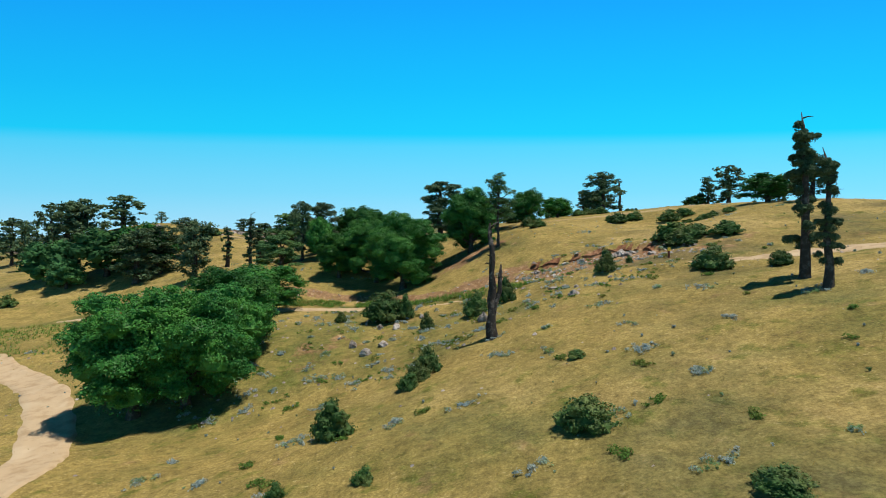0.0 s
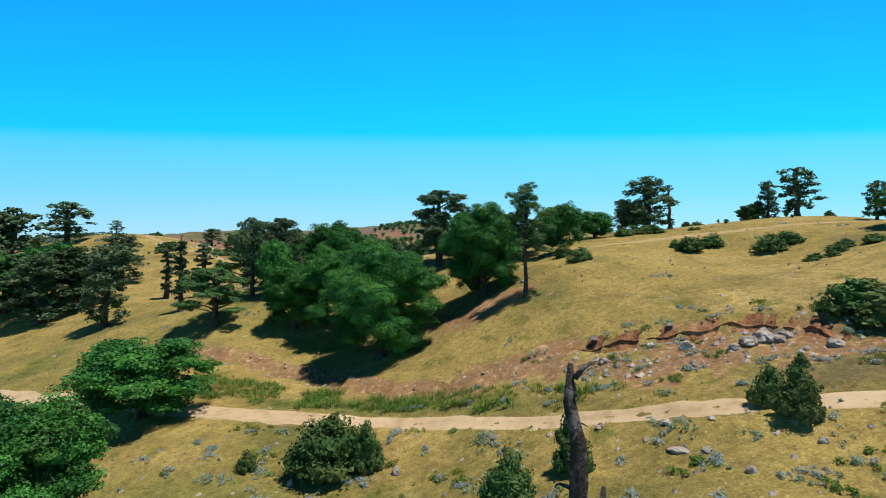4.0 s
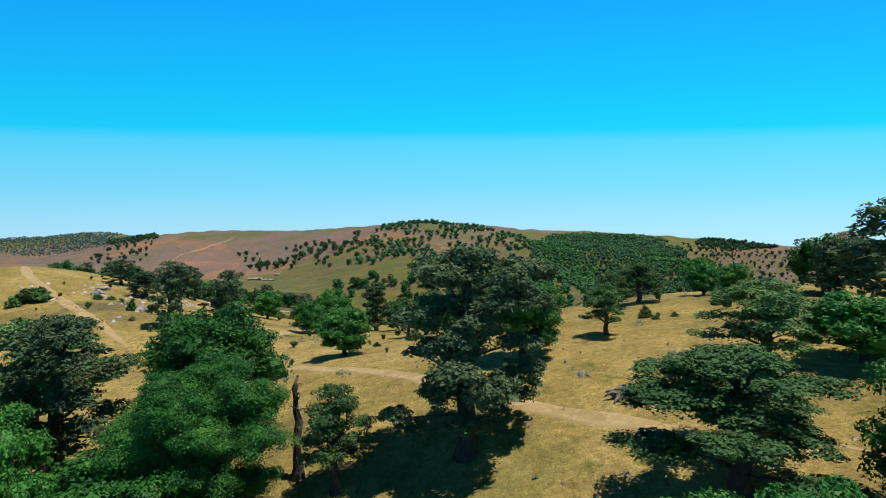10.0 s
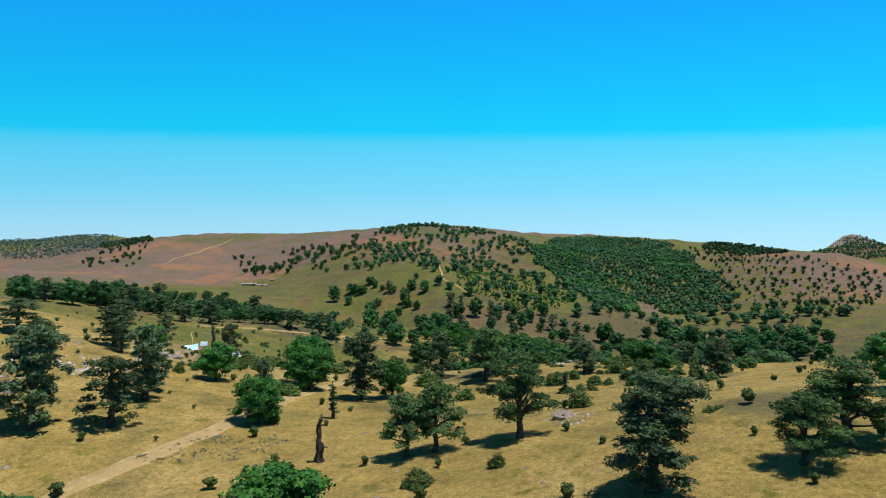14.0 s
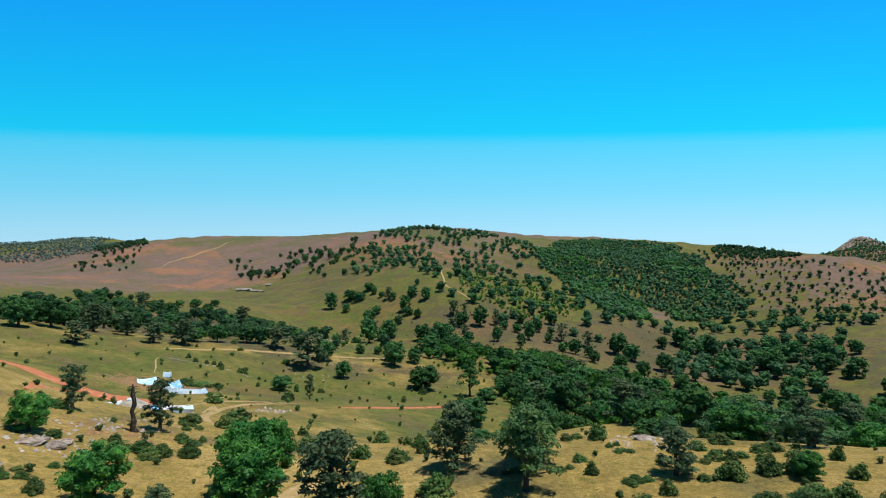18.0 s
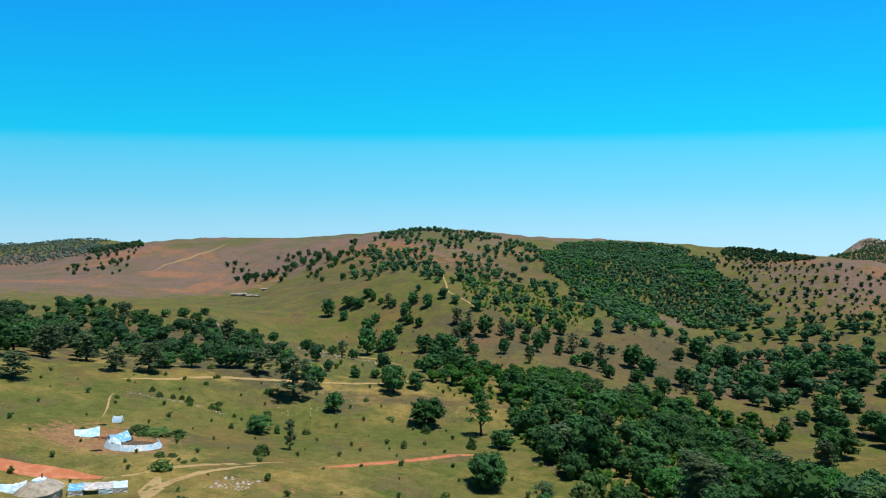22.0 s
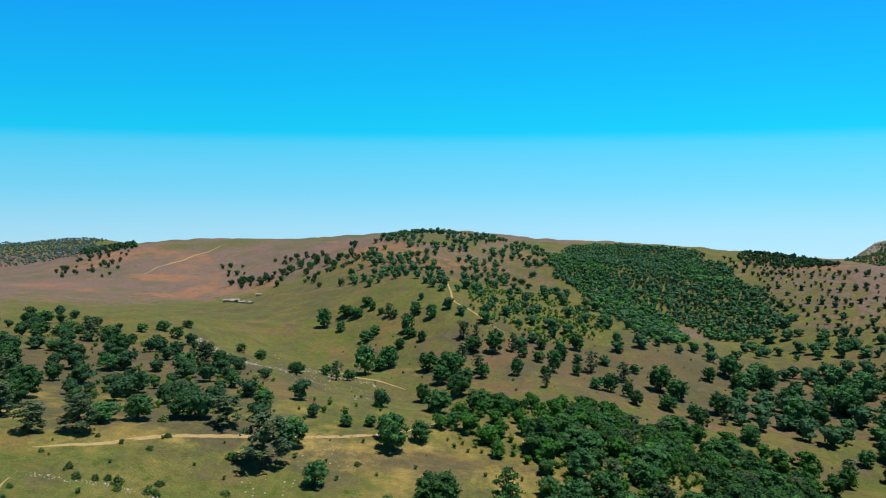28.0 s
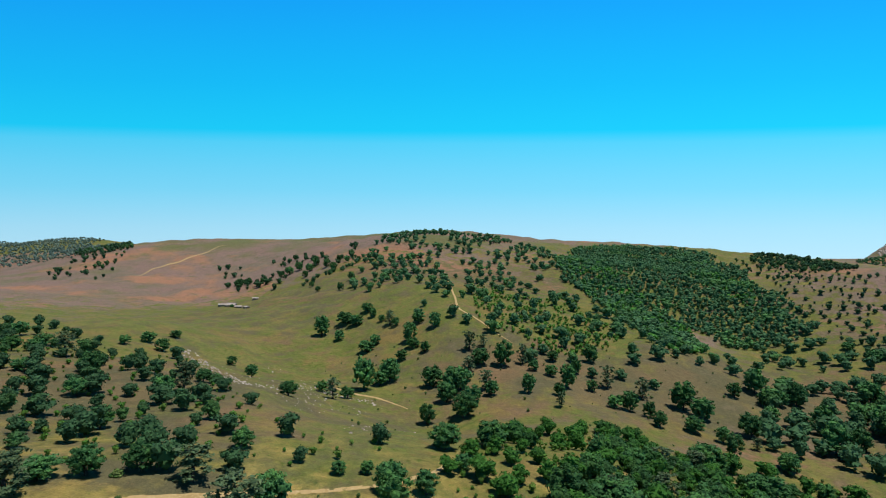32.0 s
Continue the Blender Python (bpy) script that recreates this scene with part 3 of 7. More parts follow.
def bank_face(name, line, mat, label, tall, seed):
    """The raw broken face of an earth bank, with a ragged turf lip."""
    pts = []
    for (ax, ay), (bx, by) in zip(line, line[1:]):
        n = max(2, int(math.hypot(bx - ax, by - ay) / 0.16))
        pts += [(ax + (bx - ax) * k / n, ay + (by - ay) * k / n) for k in range(n)]
    pts = np.array(pts)
    for _ in range(10):
        pts[1:-1] = (pts[:-2] + 2 * pts[1:-1] + pts[2:]) / 4
    d = np.gradient(pts, axis=0)
    d /= np.linalg.norm(d, axis=1)[:, None]
    up = np.stack([-d[:, 1], d[:, 0]], 1)
    g = random.Random(seed)
    verts, n = [], 7
    for k, p in enumerate(pts):
        ends = min(1.0, k / 12, (len(pts) - 1 - k) / 12)
        jut = 0.06 * float(wave(p[0], p[1], 2.3, seed)) + 0.05 * float(wave(p[0], p[1], 0.8, seed + 1))
        h = tall * ends * (0.75 + 0.35 * float(wave(p[0], p[1], 3.5, seed + 2)))
        foot = ground_z(*(p - up[k] * (1.0 + jut)))
        for row, (off, z) in enumerate(((0.5, 0.0), (-0.25, h + 0.03), (-0.5, h), (-0.46, h * 0.9), (-0.5, h * 0.5), (-0.72, h * 0.22), (-1.1, -0.15))):
            q = p + up[k] * (off + jut)
            here = ground_z(*q)
            zz = here - 0.1 if row == 0 else max(foot + z, here + 0.05) if row < 3 else foot + z
            verts.append((q[0] + g.uniform(-0.03, 0.03), q[1] + g.uniform(-0.03, 0.03), zz + g.uniform(-0.03, 0.03)))
    faces = [(k * n + j, k * n + j + 1, (k + 1) * n + j + 1, (k + 1) * n + j) for k in range(len(pts) - 1) for j in range(n - 1)]
    return tagged(new(name, mesh_of(name, verts, faces, mat)), label, "earth bank", kind="structure")


bank_face("bank_upper", SCARP, M_BANK, "eroded dark red earth scarp under a ragged turf edge", 0.6, 71)


# ---- trees ----
def tube(path, radii, sides, rng, rough=0.0):
    """Rings along a path, joined to a bent, tapering limb: vertices and faces."""
    verts, faces = [], []
    path = [Vector(p) for p in path]
    for k, p in enumerate(path):
        d = (path[min(k + 1, len(path) - 1)] - path[max(k - 1, 0)]).normalized()
        a = d.orthogonal().normalized()
        b = d.cross(a)
        for s in range(sides):
            w = 2 * math.pi * s / sides
            r = radii[k] * (1 + rough * rng.uniform(-1, 1))
            verts.append(tuple(p + (a * math.cos(w) + b * math.sin(w)) * r))
    for k in range(len(path) - 1):
        for s in range(sides):
            faces.append((k * sides + s, k * sides + (s + 1) % sides, (k + 1) * sides + (s + 1) % sides, (k + 1) * sides + s))
    faces.append(tuple(range(sides))[::-1])
    faces.append(tuple((len(path) - 1) * sides + s for s in range(sides)))
    return verts, faces


def joined(pieces):
    verts, faces = [], []
    for v, f in pieces:
        n = len(verts)
        verts += v
        faces += [tuple(i + n for i in g) for g in f]
    return verts, faces


def bent(a, b, n, rng, bow):
    """A bent path from a to b."""
    a, b = Vector(a), Vector(b)
    out = []
    off = Vector((rng.uniform(-1, 1), rng.uniform(-1, 1), rng.uniform(0, 1))) * bow
    for k in range(n + 1):
        s = k / n
        out.append(a.lerp(b, s) + off * math.sin(math.pi * s) + Vector((rng.uniform(-1, 1), rng.uniform(-1, 1), rng.uniform(-1, 1))) * bow * 0.15 * (0 < k < n))
    return out


def ball(fine):
    """Corners of a unit ball's triangles: n x 3 x 3."""
    bm = bmesh.new()
    bmesh.ops.create_icosphere(bm, subdivisions=fine, radius=1.0)
    tris = np.array([[tuple(v.co) for v in f.verts] for f in bm.faces])
    bm.free()
    return tris


BALLS = {1: ball(1), 2: ball(2)}


def leaf_mass(lumps, reach, fine, seed):
    """The dense inside of each rounded lump of leaves: uneven closed bodies, n x 3 x 3 corners."""
    out = []
    unit = BALLS[fine]
    for k, (x, y, z, r, h) in enumerate(lumps):
        q = seed + 2.3 * k
        swing = 1 + 0.20 * np.sin(unit[..., 0] * 4 + q) * np.sin(unit[..., 1] * 4 + 1.7 * q) + 0.14 * np.sin(unit[..., 2] * 6 + 2.1 * q)
        out.append(unit * swing[..., None] * np.array([r, r, h]) * reach + np.array([x, y, z]))
    return np.concatenate(out)


def sprigs(lumps, each, seed):
    """Smaller lumps sitting on the outside of each lump, so that a crown breaks up into sprays."""
    g = random.Random(seed)
    out = []
    for x, y, z, r, h in lumps:
        turn = g.uniform(0, 6.28)
        for k in range(each):
            up = 0.98 - 1.45 * (k + 0.5) / each
            w = turn + k * 2.399 + g.uniform(-0.35, 0.35)
            side = math.sqrt(max(0.0, 1 - up * up))
            far = g.uniform(0.66, 0.98)
            s = r * g.uniform(0.26, 0.46)
            out.append((x + r * far * side * math.cos(w), y + r * far * side * math.sin(w), z + h * far * up, s, s * g.uniform(0.55, 0.9) * min(1.0, 0.35 + h / r)))
    return out


def leaves_on(lumps, count, size, seed, slim=1.0, fuzz=0.42):
    """Leaf blades over rounded lumps (x, y, z, reach, height): n x 3 x 3 corners."""
    g = np.random.RandomState(seed)
    L = np.array(lumps, float)
    area = L[:, 3] * (L[:, 3] + L[:, 4])
    pick = g.choice(len(L), count, p=area / area.sum())
    d = g.normal(size=(count, 3))
    d /= np.linalg.norm(d, axis=1)[:, None]
    d[:, 2] = np.where((d[:, 2] < -0.2) & (g.rand(count) < 0.7), -d[:, 2], d[:, 2])
    c = L[pick, :3] + d * np.stack([L[pick, 3], L[pick, 3], L[pick, 4]], 1) * (1.14 - fuzz + 1.25 * (fuzz - 0.2) * g.rand(count) + 0.2 * g.rand(count) ** 3)[:, None]
    n = d * 0.75 + g.normal(size=c.shape) * 0.42 + np.array([0, 0, 0.3])
    n /= np.linalg.norm(n, axis=1)[:, None]
    a = np.cross(n, g.normal(size=c.shape))
    a /= np.linalg.norm(a, axis=1)[:, None]
    b = np.cross(n, a) * 0.62 * slim
    s = size * (0.6 + 0.85 * g.rand(count))[:, None]
    return np.stack([c + a * s, c - a * s * 0.55 + b * s, c - a * s * 0.55 - b * s], 1)


def crown_of(lumps, count, size, seed, sides, each=9, reach=0.74, slim=1.0, fuzz=0.42):
    """A whole crown: dense lumps, sprays on them and leaves over all."""
    small = sprigs(lumps, each if sides > 4 else max(3, each // 2), seed)
    masses = [leaf_mass(lumps, reach * (0.86 if sides > 8 else 1.0), 2 if sides > 8 else 1, seed)]
    if sides > 8:
        masses.append(leaf_mass(small, 0.5, 1, seed + 1))
    return np.concatenate(masses + [leaves_on(lumps + small * 2, count, size, seed, slim, fuzz)])


PROTO = {}


def limbs_to(lumps, low, share, thick, sides, rng, bow):
    """Bent limbs from the trunk out to the lumps of leaves."""
    out = []
    for x, y, z, r, h in lumps:
        z0 = max(low, z * share)
        out.append(tube(bent((0, 0, z0), (x * 0.92, y * 0.92, z - 0.2 * h), 4, rng, bow), [thick, thick * 0.8, thick * 0.6, thick * 0.4, thick * 0.15], max(4, sides - 3), rng, 0.08))
    return out


def broadleaf(seed, count, size, sides):
    """A spreading, round-headed tree 10 m high and 10 m wide, leafy nearly to the ground."""
    rng = random.Random(seed)
    lumps = [(0, 0, 5.0, 2.9, 3.2)]
    n = 21
    lean, squash = rng.uniform(0, 6.28), rng.uniform(0.84, 1.0)
    for k in range(n):
        w = k * 2.399 + rng.uniform(-0.35, 0.35)
        up = 0.95 - 1.86 * (k + 0.5) / n
        r = rng.uniform(1.0, 1.95)
        out = (4.9 - r * 0.85) * (1 - up * up) ** (0.5 if up > 0 else 0.35) * rng.uniform(0.72, 1.06) * (1 + 0.12 * math.cos(w - lean))
        lumps.append((out * math.cos(w), out * squash * math.sin(w), 4.9 + ((4.75 if up > 0 else 5.0) - r * 0.75) * up * rng.uniform(0.88, 1.06), r, r * rng.uniform(0.62, 0.9)))
    trunk = tube([(0, 0, -0.4), (0, 0, 0.1), (0.05, 0, 0.9), (0.1, 0.05, 2.2), (0, 0, 4.2), (0, 0, 6.6)], [0.6, 0.45, 0.34, 0.3, 0.2, 0.06], sides, rng, 0.08)
    return trunk, limbs_to(lumps[1::2], 1.2, 0.5, 0.16, sides, rng, 0.35), crown_of(lumps, count, size, seed, sides)


def sparse_oak(seed, count, size, sides):
    """An open, gnarled tree 10 m high and 8 m wide: wide flat shelves of leaves on bare twisting limbs."""
    rng = random.Random(seed)
    lumps = []
    n = 17
    lean = rng.uniform(0, 6.28)
    for k in range(n):
        w = k * 2.399 + rng.uniform(-0.5, 0.5)
        z = 2.7 + 6.2 * (k + 0.5) / n + rng.uniform(-0.45, 0.45)
        r = rng.uniform(0.85, 1.55)
        reach = (3.9 - r * 0.7) * (1.0 - 0.62 * max(0.0, (z - 4.2) / 5.2) ** 2) * rng.uniform(0.45, 1.05) * (1 + 0.18 * math.cos(w - lean))
        lumps.append((reach * math.cos(w), reach * math.sin(w), z, r, r * rng.uniform(0.42, 0.7)))
    lumps += [(0.2, 0.1, 9.2, 1.3, 0.65), (-0.3, 0.2, 6.0, 1.5, 1.1)]
    trunk = tube([(0, 0, -0.4), (0, 0, 0.1), (0.12, 0.05, 1.2), (-0.1, 0.2, 3.2), (0.2, 0, 5.8), (0.05, 0.05, 9.0)], [0.62, 0.45, 0.34, 0.28, 0.16, 0.04], sides, rng, 0.12)
    return trunk, limbs_to(lumps[:-2], 1.3, 0.62, 0.15, sides, rng, 0.5), crown_of(lumps, count, size, seed, sides, 10, 0.5, 0.85, 0.55)


def conifer(seed, count, size, sides):
    """An old juniper 10 m high and 6 m wide: crowded dark shelves on a stout trunk, uneven head."""
    rng = random.Random(seed)
    lumps = []
    n = 36
    for k in range(n):
        w = k * 2.399 + rng.uniform(-0.6, 0.6)
        z = 1.3 + 7.7 * (k + 0.5) / n + rng.uniform(-0.35, 0.35)
        r = rng.uniform(0.5, 1.0)
        reach = (2.75 - 0.13 * max(0.0, z - 3.0)) * rng.uniform(0.3, 1.0) * (1 - 0.3 * max(0.0, 2.2 - z))
        lumps.append((reach * math.cos(w), reach * math.sin(w), z, r, r * rng.uniform(0.55, 1.0)))
    lumps += [(0.2, 0, 9.3, 0.9, 0.5), (-0.4, 0.3, 8.5, 1.2, 0.6), (0, 0, 5.2, 1.0, 2.6)]
    trunk = tube([(0, 0, -0.4), (0, 0, 0.1), (0.08, 0, 1.2), (-0.08, 0.1, 3.4), (0.1, -0.05, 6.2), (0.05, 0, 9.4)], [0.62, 0.46, 0.34, 0.28, 0.18, 0.05], sides, rng, 0.12)
    return trunk, limbs_to(lumps[:-3:2], 1.0, 0.85, 0.1, sides, rng, 0.25), crown_of(lumps, count, size, seed, sides, 9, 0.5, 0.75, 0.6)


def tall_pine(seed, count, size, sides):
    """A tree 10 m high with a bare lower trunk, twiggy, and an uneven head from a third of its height."""
    rng = random.Random(seed)
    lumps = [(0.25, 0, 9.4, 0.75, 0.5), (-0.2, 0.2, 8.6, 0.95, 0.6)]
    for k in range(24):
        w = k * 2.399 + rng.uniform(-0.4, 0.4)
        z = 4.0 + 5.2 * (k + 0.5) / 24 + rng.uniform(-0.3, 0.3)
        r = rng.uniform(0.42, 0.8)
        reach = (1.85 - 0.13 * abs(z - 6.2)) * rng.uniform(0.25, 1.0)
        lumps.append((reach * math.cos(w), reach * math.sin(w), z, r, r * rng.uniform(0.5, 0.8)))
    lumps += [(1.5, -0.5, 4.0, 0.75, 0.4), (-1.0, 0.6, 3.4, 0.45, 0.3)]
    trunk = tube([(0, 0, -0.3), (0, 0, 0.1), (0.06, 0, 1.5), (-0.05, 0.06, 3.6), (0.12, 0, 6.2), (0.2, 0, 9.2)], [0.34, 0.22, 0.16, 0.14, 0.10, 0.03], sides, rng, 0.12)
    twigs = []
    for k in range(9):
        w, z = k * 2.399, 1.6 + 0.28 * k
        twigs.append(tube(bent((0, 0, z), (0.6 * math.cos(w), 0.6 * math.sin(w), z + rng.uniform(-0.2, 0.15)), 3, rng, 0.1), [0.035, 0.028, 0.018, 0.008], 4, rng))
    return trunk, limbs_to(lumps, 2.6, 0.86, 0.07, sides, rng, 0.2) + twigs, crown_of(lumps, count, size, seed, sides, 8, 0.36, 0.85, 0.6)


def half_dead(seed, count, size, sides):
    """A half-dead conifer 10 m high and 2.8 m wide: ragged tufts with gaps on a thick trunk that is bare at the tip."""
    rng = random.Random(seed)
    lumps, wood = [], []
    for k in range(34):
        if k % 5 == 2 or rng.random() < 0.15:
            continue
        w, z = k * 2.399, 1.7 + 7.6 * k / 34 + rng.uniform(-0.25, 0.25)
        reach = rng.uniform(0.2, 1.15) * (1.0 - 0.065 * z)
        p = (reach * math.cos(w), reach * math.sin(w), z + rng.uniform(-0.1, 0.2))
        lumps.append((*p, rng.uniform(0.28, 0.58), rng.uniform(0.2, 0.4)))
        if k % 2:
            wood.append(tube(bent((0, 0, z - 0.2), p, 3, rng, 0.12), [0.07, 0.05, 0.035, 0.015], max(3, sides - 3), rng))
    for k in range(11):
        w, z = rng.uniform(0, 6.28), rng.uniform(3, 9.6)
        r = rng.uniform(0.5, 1.15)
        wood.append(tube(bent((0, 0, z), (r * math.cos(w), r * math.sin(w), z + rng.uniform(-0.1, 0.5)), 4, rng, 0.2), [0.06, 0.05, 0.04, 0.025, 0.01], 4, rng))
    trunk = tube([(0, 0, -0.3), (0, 0, 0.15), (0.1, 0, 1.6), (0.0, 0.1, 3.6), (0.12, 0, 6.6), (0.02, 0, 9.0), (-0.25, 0.1, 10.0)], [0.6, 0.4, 0.3, 0.25, 0.18, 0.09, 0.02], sides, rng, 0.15)
    return trunk, wood, crown_of(lumps, count, size, seed, sides, 5, 0.6, 0.7)


def shrub(seed, count, size, sides):
    """A low domed bush 2 m high and 3 m wide, leafy to the ground."""
    rng = random.Random(seed)
    lumps = [(0, 0, 0.7, 1.0, 0.8)]
    for k, (ring, out, z) in enumerate([(8, 0.98, 0.34)] * 8 + [(5, 0.62, 0.95)] * 5 + [(2, 0.25, 1.4)] * 2):
        w = 6.283 * k / ring + rng.uniform(-0.3, 0.3)
        r = rng.uniform(0.34, 0.56)
        q = out * rng.uniform(0.72, 1.12)
        lumps.append((q * math.cos(w), q * math.sin(w), z * rng.uniform(0.75, 1.15), r, r * rng.uniform(0.7, 1.0)))
    stems = [tube(bent((0, 0, -0.2), (x * 0.9, y * 0.9, z), 3, rng, 0.1), [0.05, 0.04, 0.03, 0.01], max(3, sides - 3), rng) for x, y, z, r, h in lumps[::2]]
    return stems[0], stems[1:], crown_of(lumps, count, size, seed, sides, 7, 0.8)


KINDS = {
    "oak": (broadleaf, M_OAK, 9.9, 9.0, "oak_tree", "round leafy green oak with a dense crown on dry grass", "tree"),
    "open": (sparse_oak, M_HOLMOAK, 10.0, 8.0, "oak_tree", "open-crowned gnarled oak with grey-green leaves", "tree"),
    "juniper": (conifer, M_JUNIPER, 9.8, 5.6, "juniper_tree", "old juniper with tiered dark flat foliage", "tree"),
    "pine": (tall_pine, M_HOLMOAK, 10.0, 4.2, "pine_tree", "slender tree with bare dark trunk and high ragged crown", "tree"),
    "half": (half_dead, M_JUNIPER, 10.0, 2.8, "juniper_tree", "half-dead juniper with ragged tufts and broken twigs", "tree"),
    "bush": (shrub, M_BUSH, 2.0, 3.0, "bush", "low rounded green bush growing in the dry grass", "bush"),
}
# leaves, leaf length and limb sides by how near the walk passes
DETAIL = {"close": (125000, 0.056, 10), "ample": (44000, 0.094, 9), "near": (16000, 0.132, 8), "mid": (5000, 0.22, 6), "far": (1350, 0.37, 4), "tiny": (380, 0.62, 3)}
SHARE = {"oak": 1.15, "open": 0.8, "juniper": 0.85, "pine": 0.24, "half": 0.75, "bush": 0.16}
tree_count = [0]


def tree(kind, x, y, height, width, detail="near", look_like=None):
    """Plants a tree or bush of that height and width on the ground."""
    if kind == "bush" and width > 2.6 * height and detail != "far":
        # a wide thicket is several bushes side by side
        n = min(3, int(width / height / 1.2))
        for k in range(n):
            u = (k + 0.5) / n - 0.5
            tree(kind, x + u * width * 0.9, y + (0.12 if k % 2 else -0.12) * width, height * (1.0 - 0.5 * abs(u)) * (0.82 if k % 2 else 1.0), min(width * 0.55, 2.1 * height), detail, look_like)
        return None
    make, mat, h0, w0, name, label, category = KINDS[kind]
    if detail in ("far", "tiny") and kind in ("oak", "open"):
        mat = M_FAROAK
    tree_count[0] += 1
    variants = {"close": 2, "ample": 2, "near": 4}.get(detail, 5)
    v = (tree_count[0] * 7 + int(x * 3)) % variants
    key = (kind, detail, v)
    if key not in PROTO:
        n, size, sides = DETAIL[detail]
        n = int(n * SHARE[kind])
        if kind == "bush":
            n, size = n + 90, size * 0.55
        elif kind in ("pine", "half"):
            size *= 0.8
        trunk, limbs, leaves = make(100 + 17 * v + len(kind), n, size, sides)
        split = detail in ("close", "ample", "near") and kind != "bush"
        if not split:
            trunk, limbs = joined([trunk] + limbs), []
        PROTO[key] = (mesh_of("trunk", *trunk, M_BARK, True), loose_mesh("crown", leaves, mat), [mesh_of("limb", *q, M_BARK, True) for q in limbs])
    root = new(name)
    root.empty_display_size = 0.3
    s = width / w0
    root.matrix_world = pose(x, y, ground_z(x, y) - 0.05, 0, 0, (tree_count[0] * 77) % 360) @ Matrix.Diagonal((s, s, height / h0, 1))
    trunk_mesh, crown_mesh, limb_meshes = PROTO[key]
    trunk = new("trunk" if kind != "bush" else "stem", trunk_mesh)
    trunk.parent = root
    new("crown" if kind != "bush" else "foliage", crown_mesh).parent = root
    for me in limb_meshes:
        new("limb", me).parent = trunk
    return tagged(root, look_like or label, category, group="trees on the hills" if category == "tree" else "bushes in the pasture")


def snag(x, y, height, thick, seed, label, fork=0.0):
    """A dead standing trunk with a few broken limbs."""
    rng = random.Random(seed)
    root = new("dead_tree")
    root.matrix_world = pose(x, y, ground_z(x, y) - 0.1)
    n = 9
    path, radii = [(0, 0, -0.4), (0, 0, 0.0)], [thick * 0.9, thick * 0.75]
    lean = rng.uniform(-0.03, 0.03)
    for k in range(1, n + 1):
        z = height * k / n
        path.append((lean * z + rng.uniform(-1, 1) * thick * 0.22, rng.uniform(-1, 1) * thick * 0.22, z))
        radii.append(thick * (0.5 - 0.32 * k / n) * rng.uniform(0.85, 1.2))
    radii[-1] *= 0.5
    ob = new("trunk", mesh_of("trunk", *tube(path, radii, 14, rng, 0.3), M_DEADWOOD, True))
    ob.parent = root
    for k in range(11):
        z = height * rng.uniform(0.2, 0.98)
        w, r = rng.uniform(0, 6.28), thick * rng.uniform(0.5, 1.2)
        b = new("branch", mesh_of("branch", *tube(bent((lean * z, 0, z), (lean * z + r * math.cos(w), r * math.sin(w), z + rng.uniform(-0.3, 0.7) * r), 4, rng, r * 0.3), [thick * 0.12, thick * 0.09, thick * 0.06, thick * 0.04, thick * 0.015], 6, rng, 0.1), M_DEADWOOD, True))
        b.parent = root
    if fork:
        stem = tube([(lean * fork, 0, fork * 0.5), (0.35 * thick + lean * fork, 0.1, fork), (0.95 * thick, 0.15, fork * 1.4), (1.0 * thick, 0.1, fork * 1.9), (1.1 * thick, 0.15, fork * 2.2)], [thick * 0.34, thick * 0.34, thick * 0.27, thick * 0.2, thick * 0.07], 10, rng, 0.25)
        new("second_stem", mesh_of("second_stem", *stem, M_DEADWOOD, True)).parent = root
        horn = tube(bent((lean * height, 0, height * 0.96), (lean * height + thick * 0.9, 0, height * 1.01), 4, rng, 0.06), [thick * 0.14, thick * 0.12, thick * 0.1, thick * 0.07, thick * 0.02], 6, rng, 0.15)
        new("branch", mesh_of("branch", *horn, M_DEADWOOD, True)).parent = root
    return tagged(root, label, "dead tree", group="dead trees")


# ---- trees and bushes round the road and the first rise ----
tree("oak", -21.9, 39.7, 9.9, 10.0, "ample")
tree("oak", -18.7, 49.3, 8.2, 8.6, "ample")
tree("oak", -20.8, 65.2, 6.4, 9.8, "near")
tree("oak", 14.9, 90.6, 6.6, 5.6, "near")
tree("juniper", 0.3, 102.3, 10.6, 8.2, "ample")
tree("oak", -16.0, 88.5, 7.8, 8.0, "ample")
tree("open", -25.7, 90.0, 6.8, 9.4, "ample", "low spreading grey-green oak with open boughs")
tree("juniper", -43.3, 97.7, 10.7, 7.4, "mid")
tree("juniper", -58.2, 106.0, 10.3, 9.1, "mid")
tree("juniper", -57.0, 112.2, 9.8, 9.8, "mid")
tree("half", -33.4, 97.7, 10.2, 3.0, "mid")
tree("juniper", -24.6, 99.4, 10.8, 4.9, "near")
tree("oak", -21.4, 98.8, 8.3, 5.3, "near")
tree("juniper", -96.9, 168.9, 10.9, 12.5, "far")
tree("juniper", -98.5, 152.7, 14.6, 12.4, "far")
tree("juniper", -92.3, 183.1, 3.9, 3.9, "far")
tree("juniper", 35.5, 117.6, 9.1, 8.6, "mid")
tree("juniper", 32.4, 121.6, 5.8, 3.6, "mid")
snag(39.6, 118.6, 7.4, 0.72, 399, "bare grey standing dead trunk with broken stubs")
tree("oak", 67.1, 143.4, 4.4, 5.5, "far")
tree("juniper", 70.7, 142.4, 8.6, 5.1, "far")
tree("juniper", 72.4, 135.4, 9.9, 8.5, "far")
tree("bush", 78.8, 135.3, 1.7, 2.8, "far")
tree("juniper", 72.4, 115.4, 6.5, 4.6, "far")
